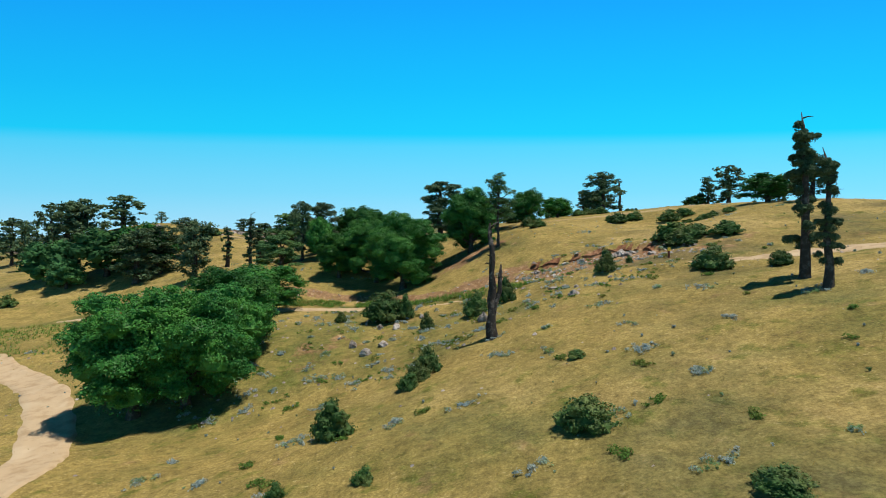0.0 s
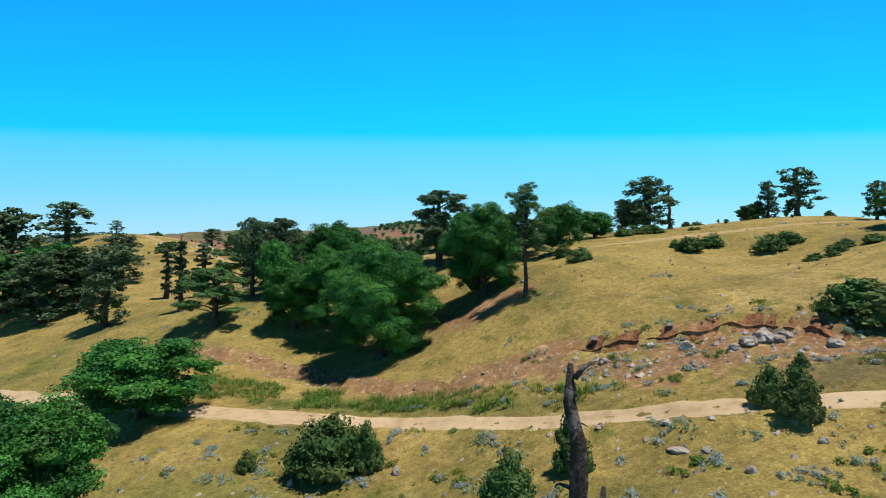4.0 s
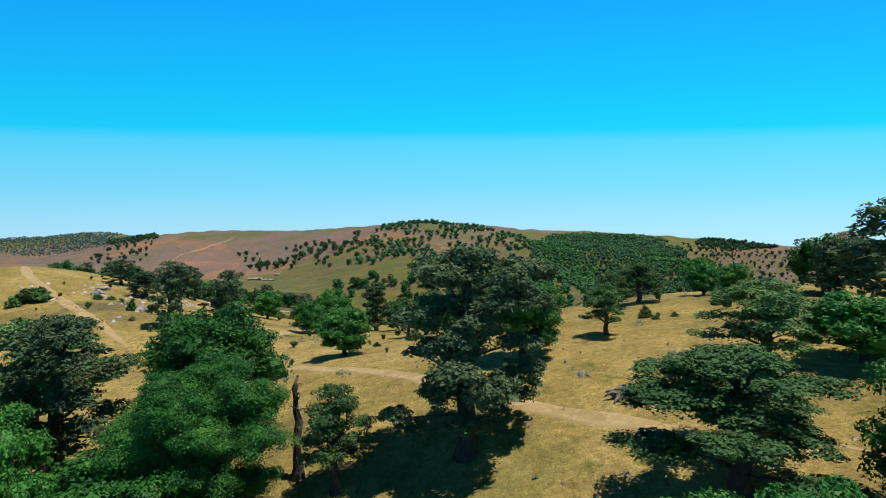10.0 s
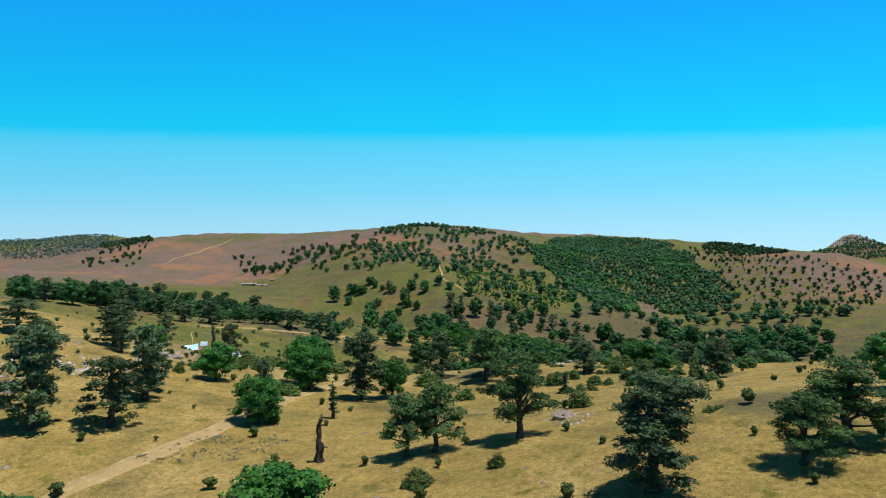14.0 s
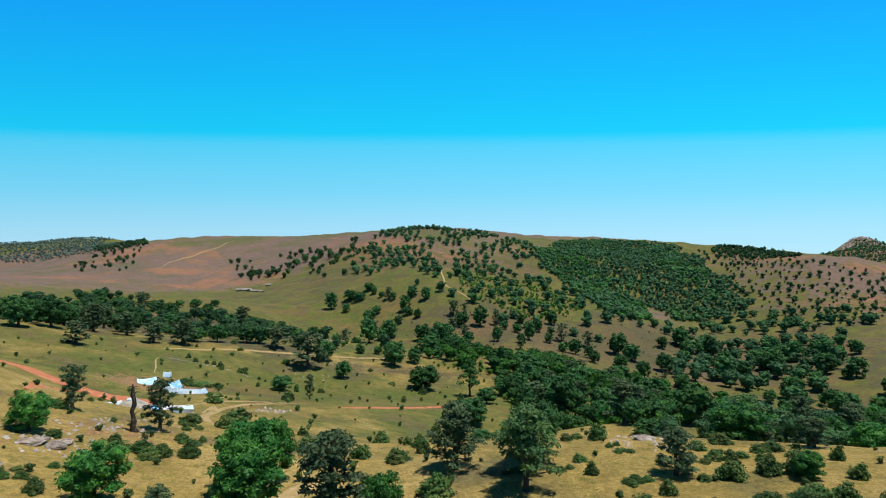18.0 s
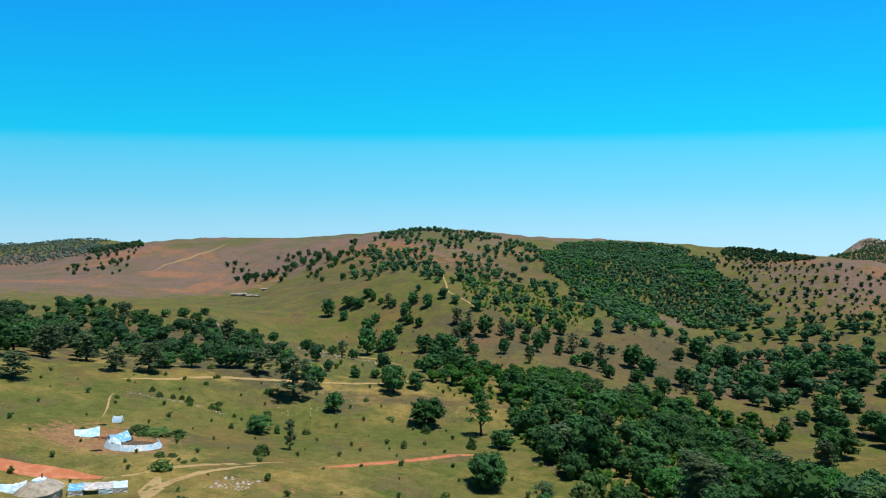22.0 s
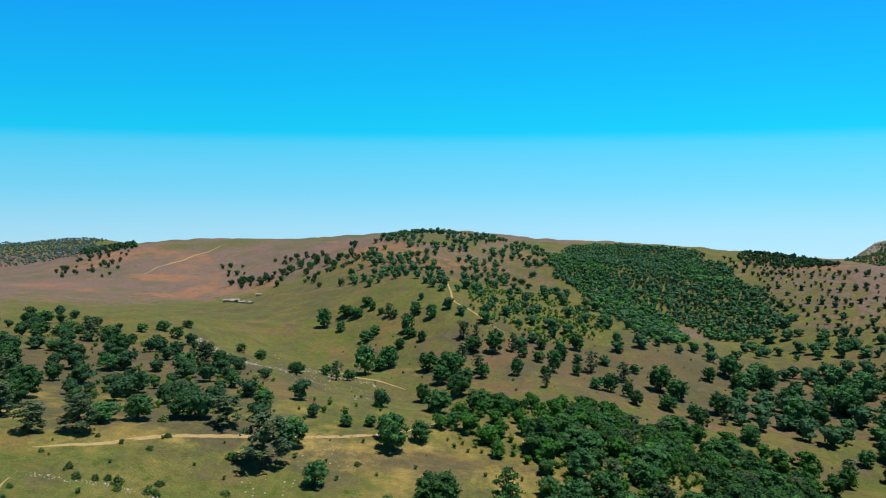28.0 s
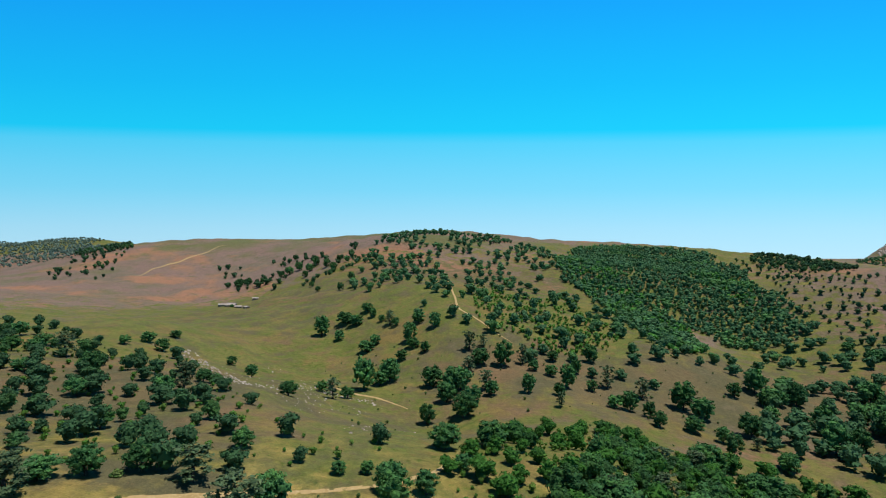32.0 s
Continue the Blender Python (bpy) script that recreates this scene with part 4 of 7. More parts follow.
tree("bush", 58.9, 145.4, 1.6, 5.2, "mid")
tree("bush", 52.1, 140.5, 1.7, 2.6, "mid")
tree("half", 22.3, 33.1, 10.2, 2.6, "ample")
tree("half", 21.5, 30.0, 7.8, 1.9, "ample")
tree("bush", 30.4, 88.3, 2.3, 6.8, "mid")
tree("bush", 36.8, 84.2, 2.3, 7.0, "mid")
tree("bush", 34.7, 74.9, 0.8, 3.2, "mid")
tree("bush", 24.8, 57.2, 2.5, 5.5, "mid")
tree("bush", 39.3, 77.3, 1.2, 5.9, "mid")
tree("bush", 14.9, 82.1, 1.5, 3.5, "near")
tree("bush", 14.4, 46.9, 2.1, 2.2, "near")
tree("bush", -5.3, 54.8, 3.2, 5.6, "near")
tree("bush", -3.2, 54.4, 2.6, 2.2, "near")
tree("bush", -9.8, 55.5, 1.2, 1.4, "near")
tree("bush", 3.3, 48.0, 2.3, 3.0, "near")
tree("bush", 6.1, 48.8, 2.4, 2.0, "near")
tree("bush", 18.6, 53.1, 0.8, 1.0, "near")
tree("bush", -5.4, 27.8, 2.1, 2.6, "near")
tree("bush", -1.8, 34.0, 1.1, 1.9, "near")
tree("bush", -1.3, 35.1, 1.5, 2.0, "near")
tree("bush", -0.7, 36.2, 2.1, 2.1, "near")
tree("bush", 5.7, 20.9, 1.6, 2.7, "near")
tree("bush", 7.4, 29.2, 0.6, 1.2, "near")
tree("bush", -2.9, 21.4, 0.7, 1.1, "near")
tree("bush", -6.4, 21.6, 0.8, 1.0, "near")
tree("bush", 9.0, 14.3, 0.75, 1.95, "near")
tree("bush", -1.0, 48.4, 1.6, 1.7, "near")
tree("bush", 15.3, 50.1, 2.0, 2.2, "near")
tree("bush", 21.2, 42.0, 2.0, 4.0, "near")
tree("bush", 24.6, 39.1, 1.4, 2.1, "near")
tree("bush", 26.9, 56.0, 1.9, 7.8, "mid")
tree("bush", -74.6, 108.4, 5.1, 5.6, "far")
tree("bush", -76.9, 98.7, 2.2, 3.6, "far")
snag(3.8, 38.7, 8.2, 0.60, 41, "dark forked standing dead trunk with broken stubs", 2.4)


# ---- roads and tracks ----
REDLINE = [(-34, 281), (-30, 284.1), (-18.3, 294.7), (-5.7, 307.6), (4.9, 312.3)]
road = ribbon("dirt_road", [(-19.5, 20), (-20.9, 26.9), (-22.8, 31.2), (-25.4, 36), (-31, 44), (-39, 53), (-47, 59.3), (-57, 67)], 2.9, M_ROAD, "pale sandy dirt road bending through dry pasture")
ribbon("dirt_road", CROSSROAD, 2.15, M_ROAD, "pale sandy dirt road crossing below the eroded bank")
ribbon("dirt_track", [(-90, 190), (-79, 176.7), (-61.7, 161.6), (-40.4, 142.7)], 1.5, M_PATH, "worn earth track climbing a grassy knoll", 0.05)
ribbon("dirt_track", [(62, 88), (50, 92), (39, 94.5), (32, 95.6), (26, 95.6), (20, 93.5), (16, 92)], 1.3, M_PATH, "faint pale track over the dry grassy rise", 0.05)
ribbon("dirt_track", [(-33, 136), (-28.9, 145), (-26.5, 150), (-24.8, 158.5), (-23.8, 168), (-22.8, 181), (-20, 191), (-15, 200)], 2.0, M_PATH, "pale worn track winding down the dry slope", 0.05)
ribbon("dirt_track", [(-26, 134), (-19, 129.6), (-11, 122.8), (-2.8, 113.8), (5, 104.8), (8.6, 102), (16, 96)], 1.2, M_PATH, "faint earth track between old trees", 0.05)
ribbon("dirt_track", [(-46, 277), (-53.1, 265.5), (-56.6, 257), (-54, 248), (-49.2, 234.5), (-45.2, 228.6), (-39.6, 225), (-35.4, 222), (-31.2, 215.8), (-26.9, 205.6)], 1.4, M_PATH, "winding earth track down to the herders camp", 0.05)
ribbon("red_earth_road", [(-122, 262), (-101, 257.4), (-91.5, 254.5), (-86, 257), (-80, 258), (-73.6, 258.4), (-67, 258.6)], 4.4, M_REDROAD, "broad red earth road leading to the camp", 0.24)
ribbon("red_earth_road", [(-69, 217), (-73, 225), (-79.4, 237.2), (-84, 246), (-86, 254)], 2.4, M_REDROAD, "narrow red earth lane joining the red road", 0.06)
ribbon("dirt_track", [(-67, 258.8), (-63.1, 262), (-56.7, 269.8), (-50.4, 275.1), (-42, 283)], 1.2, M_PATH, "faint earth track behind the long shed", 0.05)
ribbon("foot_path", [(-104.4, 325.6), (-102.4, 318.3), (-97.3, 309), (-93.3, 300.1)], 0.4, M_PATH, "narrow trodden path over green meadow", 0.05)
ribbon("red_earth_track", REDLINE, 2.0, M_REDROAD, "thin red earth track across the green meadow", 0.06)
ribbon("dirt_track", [(-112, 339.6), (-100, 349.4), (-95.8, 355.7), (-89.6, 362.4), (-70, 372.9), (-50, 382.6), (-29.3, 394), (-17, 406.8), (-9.3, 423.2)], 1.7, M_PATH, "pale earth track along the meadow's far edge", 0.08)
ribbon("hill_path", [(-35, 1059), (-17, 950), (-6.5, 816), (-4, 766), (23.5, 716), (41, 689)], 1.8, M_PATH, "pale footpath winding up the wooded hill", 0.3, 4.0)
ribbon("hill_path", [(-587, 1223), (-584, 1317), (-563, 1370), (-530, 1493)], 4.0, M_PATH, "pale track up the bare brown hill", 0.5, 8.0)
ribbon("hill_path", [(-109, 628), (-71, 602), (-37.4, 575)], 2.4, M_PATH, "stony pale path along the foot of the hill", 0.2, 3.0)
ribbon("worn_ground", [(-59, 262), (-57, 256), (-54, 249)], 5.5, M_PATH, "trampled bare ground beside the camp", 0.05)


# ---- trees round the first rise ----
tree("oak", -16.2, 110.9, 8.4, 9.2, "near")
tree("oak", 5.0, 115.0, 6.8, 6.2, "ample")
tree("open", -30.9, 114.5, 9.4, 10.4, "mid")
tree("half", -36.9, 112.7, 8.6, 4.3, "mid")
tree("half", -44.9, 117.0, 9.0, 3.6, "mid")
tree("open", -6.2, 101.4, 5.4, 4.7, "near")
snag(-8.4, 102.9, 5.4, 0.54, 87, "bare grey standing dead trunk with broken stubs")
tree("open", 18.2, 106.7, 5.4, 8.1, "near")
tree("juniper", -39.8, 151.9, 9.5, 6.0, "mid")
tree("juniper", -54.4, 172.4, 4.6, 5.7, "mid")
tree("juniper", -64.8, 182.3, 5.0, 6.0, "mid")
tree("bush", -67.5, 158.7, 1.7, 3.0, "far")
tree("bush", -66.7, 162.0, 2.6, 6.9, "far")
tree("bush", 32.7, 111.1, 1.4, 2.7, "mid")
tree("bush", 14.2, 86.6, 1.7, 2.7, "near")
tree("bush", -3.4, 96.7, 2.3, 2.6, "near")
tree("bush", -0.6, 94.2, 2.6, 3.7, "near")
tree("bush", 17.8, 125.0, 1.3, 1.6, "near")
tree("bush", 19.8, 123.3, 0.5, 0.9, "near")
tree("bush", 25.4, 126.9, 1.0, 1.3, "mid")
tree("bush", -46.6, 143.3, 1.3, 2.7, "mid")
tree("bush", -46.1, 153.7, 0.7, 1.2, "mid")
tree("bush", -49.3, 159.1, 2.1, 1.8, "mid")
tree("bush", -20.5, 136.3, 0.9, 1.4, "mid")
tree("bush", -9.3, 110.4, 0.5, 0.8, "near")
tree("bush", 14.2, 104.3, 1.9, 3.3, "near")
tree("bush", 58.6, 150.5, 2.9, 6.2, "mid")
tree("bush", 28.7, 103.8, 1.7, 7.2, "mid")
tree("bush", 35.2, 100.2, 0.8, 2.1, "mid")
tree("bush", 29.0, 90.5, 1.2, 3.3, "mid")
tree("juniper", 70.4, 145.5, 4.9, 6.9, "far")
tree("open", 10.3, 94.8, 5.8, 9.9, "ample")
tree("oak", 27.6, 134.4, 3.7, 3.7, "mid")
tree("oak", 32.0, 136.4, 3.6, 4.0, "mid")
tree("oak", 37.1, 129.1, 6.3, 6.2, "mid")
tree("oak", 49.2, 81.2, 4.7, 8.4, "mid")
tree("juniper", 48.4, 70.2, 5.9, 5.3, "mid")
tree("juniper", -95.6, 135.9, 14.4, 7.7, "far")
tree("oak", -71.7, 106.2, 5.9, 7.8, "far")
tree("juniper", -111.2, 143.5, 12.5, 8.8, "far")
tree("juniper", -97.7, 131.0, 11.8, 5.4, "far")
tree("oak", -18.6, 40.7, 9.5, 9.0, "ample")
tree("oak", -17.4, 45.8, 7.7, 7.0, "ample")
tree("juniper", -22.5, 104.8, 9.7, 7.5, "near")
tree("oak", -14.5, 98.3, 5.7, 8.1, "near")
tree("oak", 23.1, 105.5, 4.2, 6.4, "mid")
tree("bush", -40.9, 131.9, 3.1, 5.2, "mid")
tree("bush", -4.2, 139.3, 1.1, 2.7, "mid")
tree("oak", -18.2, 50.8, 7.0, 6.9, "near")
tree("juniper", -99.4, 147.6, 15.2, 13.6, "far")
tree("oak", -67.1, 111.5, 10.3, 13.7, "far")
tree("juniper", -58.5, 127.6, 9.2, 7.9, "mid")
tree("oak", -61.7, 114.2, 10.6, 12.9, "mid")
tree("oak", -77.7, 110.6, 9.1, 11.3, "far")

tree("oak", -4.9, 77.0, 11.6, 11.4, "close")
tree("oak", -9.5, 85.5, 10.5, 10.5, "close")
tree("oak", 4.9, 82.0, 10.2, 9.2, "close")
tree("pine", 8.1, 74.2, 10.2, 4.6, "close")
tree("oak", -12.2, 100.3, 8.4, 8.2, "close")
tree("oak", -5.3, 92.0, 4.6, 5.6, "close")
snag(-6.4, 93.0, 6.4, 0.75, 77, "dark broken trunk rising out of a leafy oak")

# ---- trees of the dry slope behind it ----
snag(-12.7, 147.3, 3.9, 0.62, 88, "twisted dark dead trunk with bare broken limbs")
tree("juniper", -34.1, 154.5, 6.7, 5.2, "mid")
tree("juniper", -35.9, 163.6, 8.3, 5.3, "mid")
tree("juniper", -54.7, 188.8, 6.7, 6.2, "mid")
tree("oak", -35.3, 181.0, 5.7, 5.7, "mid")
tree("oak", -22.2, 160.2, 5.6, 5.5, "mid")
tree("oak", -24.5, 188.7, 8.5, 6.9, "mid")
tree("oak", -23.3, 193.8, 7.3, 5.3, "mid")
tree("half", -15.1, 164.3, 4.3, 1.6, "mid")
tree("juniper", -13.7, 178.1, 9.4, 6.6, "mid")
tree("oak", -11.1, 130.8, 5.5, 6.1, "mid")
tree("open", -5.6, 146.7, 5.3, 4.8, "mid")
tree("open", -3.3, 147.4, 5.8, 5.1, "mid")
tree("open", 3.6, 146.8, 7.0, 6.4, "near")
tree("juniper", -3.0, 197.3, 8.0, 6.3, "mid")
tree("juniper", 8.5, 131.6, 6.3, 5.4, "near")
tree("open", 16.6, 131.7, 3.9, 4.3, "near")
tree("open", 20.2, 133.4, 4.7, 5.9, "near")
tree("oak", 32.0, 143.9, 4.9, 4.5, "mid")
tree("open", 12.4, 119.0, 4.3, 4.1, "near")
tree("oak", -24.9, 127.7, 7.0, 7.9, "mid")
tree("bush", -1.0, 127.4, 1.1, 1.4, "mid")
tree("bush", -57.2, 165.0, 1.1, 3.6, "mid")
tree("bush", 18.0, 123.0, 0.5, 0.9, "near")
tree("bush", 17.6, 143.4, 0.6, 2.1, "near")
tree("bush", 1.1, 140.3, 1.0, 1.5, "mid")
tree("bush", 10.9, 157.3, 2.0, 3.3, "mid")
tree("bush", -40.6, 181.0, 1.4, 2.3, "mid")
tree("bush", -20.8, 161.2, 1.4, 1.8, "mid")
tree("bush", -8.5, 136.8, 0.6, 1.3, "mid")
tree("oak", -52.4, 195.9, 5.1, 4.8, "mid")
tree("juniper", -58.4, 212.2, 6.6, 3.8, "mid")
snag(-46.6, 207.2, 6.6, 0.81, 469, "bare grey standing dead trunk with broken stubs")
tree("juniper", -45.3, 211.5, 7.5, 4.4, "mid")
tree("juniper", -26.3, 174.5, 5.2, 3.0, "mid")
tree("bush", -24.1, 178.3, 1.7, 4.4, "mid")
tree("oak", -22.7, 184.2, 7.2, 6.8, "mid")
tree("oak", -9.8, 179.5, 6.2, 4.6, "mid")
tree("open", 3.9, 188.4, 8.6, 7.3, "mid")
tree("bush", -5.2, 189.0, 2.4, 4.7, "mid")
tree("bush", -2.5, 180.5, 1.7, 1.8, "mid")
tree("bush", 0.3, 175.1, 1.6, 3.2, "mid")
tree("bush", 5.7, 173.4, 1.5, 2.6, "mid")
tree("juniper", 19.7, 189.6, 5.0, 4.1, "mid")
tree("bush", 11.6, 191.9, 1.6, 1.8, "mid")
tree("half", 13.1, 173.3, 3.0, 1.8, "mid")
tree("bush", 13.1, 173.1, 1.0, 2.3, "mid")
tree("open", 24.3, 176.4, 2.6, 3.3, "mid")
tree("juniper", 32.7, 173.4, 5.1, 4.4, "mid")
tree("bush", 26.8, 172.0, 1.1, 1.7, "mid")
tree("bush", 23.9, 166.6, 1.3, 4.8, "mid")
tree("oak", 31.0, 185.9, 2.9, 2.9, "mid")
tree("bush", 28.3, 187.9, 1.9, 3.0, "mid")
tree("bush", 30.8, 180.7, 1.5, 2.4, "mid")
tree("juniper", -51.6, 185.6, 5.7, 3.5, "mid")
tree("juniper", -37.5, 167.8, 5.9, 4.0, "mid")
tree("bush", -43.8, 182.6, 0.8, 2.8, "mid")
tree("bush", -42.2, 230.2, 2.8, 5.6, "far")
tree("bush", 19.7, 176.6, 1.1, 1.9, "mid")
tree("bush", 5.2, 182.3, 0.8, 2.1, "mid")
tree("bush", 15.1, 187.9, 0.8, 2.4, "mid")
tree("bush", 21.7, 187.6, 0.9, 1.7, "mid")
tree("oak", -40.2, 185.4, 1.2, 1.4, "mid")
tree("bush", -35.1, 199.0, 2.3, 3.0, "mid")
tree("bush", -47.3, 226.6, 1.7, 3.1, "mid")
tree("oak", -42.0, 191.7, 1.3, 2.1, "mid")
tree("bush", -40.6, 197.1, 1.7, 6.5, "mid")
tree("bush", -37.8, 197.5, 1.5, 3.0, "mid")
tree("bush", -41.0, 224.2, 2.8, 3.3, "mid")
tree("bush", -44.9, 241.8, 2.5, 4.8, "far")
tree("bush", -36.9, 230.8, 2.1, 3.2, "far")
tree("bush", -30.3, 220.7, 2.7, 2.7, "mid")
tree("bush", -23.3, 208.7, 2.4, 4.3, "mid")
tree("bush", -20.0, 215.2, 2.6, 3.1, "mid")
tree("bush", -15.2, 204.9, 2.0, 3.4, "mid")
tree("bush", -14.6, 221.9, 2.2, 3.4, "mid")
tree("bush", -7.8, 211.9, 1.9, 3.0, "mid")
tree("bush", -10.2, 202.0, 1.9, 3.8, "mid")
tree("bush", -29.1, 228.4, 1.8, 2.7, "far")
tree("bush", -23.3, 219.3, 1.3, 2.1, "mid")
tree("open", 4.8, 194.2, 7.8, 7.0, "mid")
tree("bush", 16.1, 206.2, 2.7, 3.1, "mid")
tree("oak", 14.8, 235.6, 5.9, 4.9, "far")
tree("bush", -49.6, 196.1, 1.3, 2.3, "mid")
tree("bush", -44.9, 199.9, 1.2, 2.2, "mid")
tree("bush", -59.5, 210.8, 1.5, 2.9, "mid")


for x, y, w in ((-44.7, 183.8, 4.2), (-42.2, 187.5, 3.4), (-38.1, 205.7, 3.6), (-45.6, 220.9, 3.2), (15.3, 188.8, 3.4), (23.1, 193.2, 3.6), (9.2, 193.9, 2.4), (13.7, 174.8, 2.2), (5.3, 183.9, 2.6), (3.6, 194.5, 3.0), (-36, 201, 3.0), (-33, 208, 2.6), (27.5, 196, 3.0), (31, 190, 2.6)):
    tree("bush", x, y, 0.75, w, "mid", "low spreading bright green mat of a bush")

# ---- trees of the meadow, the gully and the hill ----
tree("juniper", -126.5, 313.9, 7.9, 8.6, "far")
tree("juniper", -119.1, 348.4, 8.4, 8.4, "far")
tree("juniper", -110.0, 353.4, 10.3, 11.1, "far")
tree("oak", -59.7, 318.3, 5.7, 7.8, "far")
tree("juniper", -45.2, 298.9, 7.7, 3.0, "far")
tree("bush", -49.1, 289.1, 3.3, 5.0, "far")
tree("oak", -44.5, 349.9, 7.3, 6.8, "far")
tree("oak", -12.1, 344.0, 10.2, 12.9, "far")
tree("open", 5.1, 337.7, 14.3, 9.8, "far")
tree("oak", -18.6, 391.2, 7.8, 7.3, "far")
tree("oak", -26.9, 380.9, 12.6, 9.8, "far")
tree("oak", 3.2, 282.9, 8.2, 8.7, "far")
tree("juniper", -60.4, 356.5, 15.4, 13.8, "far")
tree("bush", -38.1, 233.6, 1.8, 3.4, "far")
tree("bush", -44.2, 234.0, 1.5, 2.0, "far")
tree("oak", 10.0, 320.0, 5.8, 7.2, "far")
tree("oak", 3.8, 254.3, 3.1, 5.1, "far")
tree("oak", 13.4, 269.9, 3.1, 4.0, "far")
tree("oak", 236.4, 508.2, 13.1, 10.9, "far")
tree("oak", 221.7, 479.5, 10.7, 8.7, "far")
tree("oak", 159.0, 511.4, 11.0, 10.3, "far")
tree("oak", 159.4, 485.9, 10.2, 8.8, "far")
tree("juniper", 188.7, 477.3, 9.9, 7.9, "far")
tree("oak", 234.5, 468.1, 16.7, 19.3, "far")
tree("juniper", 169.5, 416.6, 13.4, 9.7, "far")
tree("oak", 113.0, 415.9, 13.4, 13.4, "far")
tree("oak", 43.4, 294.1, 8.6, 8.6, "far")
tree("oak", 38.2, 311.4, 9.7, 9.7, "far")
tree("oak", 37.5, 343.4, 9.7, 11.7, "far")
tree("oak", 23.7, 348.2, 10.0, 10.0, "far")
tree("oak", 118.1, 461.9, 15.8, 19.0, "far")
tree("oak", 112.7, 501.4, 12.8, 17.8, "far")
tree("oak", 62.3, 397.3, 11.5, 15.0, "far")
tree("oak", 36.9, 394.9, 11.4, 14.8, "far")
tree("oak", 22.2, 395.8, 12.4, 12.4, "far")
tree("oak", 38.4, 245.1, 4.7, 5.6, "far")
tree("oak", 65.3, 279.6, 5.9, 7.2, "far")
tree("oak", 32.4, 240.1, 5.3, 4.4, "far")
tree("oak", 26.5, 265.3, 4.6, 4.6, "far")
tree("oak", 31.0, 314.9, 7.3, 8.2, "far")
tree("bush", -108.1, 337.5, 1.3, 1.6, "far")
tree("bush", -97.6, 332.2, 1.8, 2.2, "far")
tree("bush", -88.0, 331.5, 1.5, 2.1, "far")
tree("bush", -89.5, 351.8, 1.4, 2.4, "far")
tree("bush", -89.3, 360.9, 1.5, 2.6, "far")
tree("bush", -100.4, 318.2, 1.1, 1.7, "far")
tree("bush", -71.0, 329.4, 1.2, 1.5, "far")
tree("bush", -67.5, 318.1, 1.7, 1.9, "far")
tree("bush", -55.1, 320.6, 3.1, 2.3, "far")
tree("bush", -47.5, 323.9, 2.0, 3.2, "far")
tree("bush", -64.1, 339.6, 1.6, 3.2, "far")
tree("bush", -78.5, 335.9, 1.3, 3.1, "far")
tree("bush", -24.9, 346.5, 1.3, 4.0, "far")
tree("bush", -12.5, 335.8, 2.8, 4.1, "far")
tree("bush", -36.0, 366.0, 1.5, 2.6, "far")
tree("bush", -78.0, 296.0, 1.2, 10.4, "far")
tree("bush", -103.9, 352.6, 1.4, 1.7, "far")
tree("bush", -17.8, 313.4, 2.7, 2.4, "far")
tree("bush", 1.1, 317.1, 3.6, 3.6, "far")
tree("oak", 20.8, 326.2, 5.9, 7.3, "far")
tree("oak", 34.7, 329.0, 10.4, 9.0, "far")
tree("oak", 18.8, 345.4, 6.0, 8.3, "far")
tree("oak", 66.9, 361.2, 9.1, 10.9, "far")
tree("oak", 205.7, 487.9, 9.3, 8.1, "far")
tree("oak", 203.3, 469.9, 8.8, 7.6, "far")
tree("oak", 175.0, 421.9, 17.1, 9.7, "far")
tree("juniper", -78.7, 375.9, 9.9, 10.6, "far")
tree("oak", -103.1, 370.5, 8.6, 8.6, "far")
tree("oak", -110.6, 364.7, 6.6, 9.1, "far")
tree("oak", -57.1, 371.7, 9.6, 10.3, "far")
tree("bush", -96.2, 372.0, 2.1, 4.1, "far")
tree("bush", -69.8, 358.1, 2.2, 4.7, "far")

tree("oak", -301.5, 600.6, 10.7, 11.4, "tiny")
tree("oak", -267.9, 551.8, 9.9, 11.6, "far")
tree("oak", -259.5, 559.1, 8.8, 12.2, "far")
tree("juniper", -236.6, 552.3, 15.2, 13.2, "far")
tree("oak", -204.7, 522.9, 7.8, 10.8, "far")
tree("oak", -222.6, 502.5, 7.3, 10.6, "far")
tree("oak", -236.4, 610.5, 7.0, 8.6, "tiny")
tree("oak", -232.3, 633.0, 9.1, 11.2, "tiny")
tree("oak", -214.4, 619.6, 10.4, 10.4, "tiny")
tree("oak", -227.2, 664.2, 6.7, 9.8, "tiny")
tree("oak", -172.5, 637.4, 7.5, 8.3, "tiny")
tree("oak", -142.2, 594.4, 9.3, 8.9, "tiny")
tree("oak", -142.6, 524.2, 7.8, 9.3, "far")
tree("juniper", -138.7, 494.5, 15.1, 12.1, "far")
tree("oak", -140.6, 480.0, 11.7, 10.7, "far")
tree("oak", -199.7, 519.9, 13.6, 12.5, "far")
tree("oak", -132.3, 422.0, 9.0, 9.0, "far")
tree("oak", -171.5, 467.1, 8.7, 10.2, "far")
tree("oak", -100.7, 535.7, 9.0, 11.5, "far")
tree("juniper", -84.3, 573.3, 13.3, 9.8, "tiny")
tree("oak", -96.2, 597.3, 8.3, 9.0, "tiny")
tree("oak", -77.4, 587.4, 8.4, 9.8, "tiny")
tree("oak", -25.0, 553.4, 13.2, 9.9, "far")
tree("oak", -134.7, 763.1, 21.9, 16.4, "tiny")
tree("oak", -114.5, 744.3, 11.1, 10.0, "tiny")
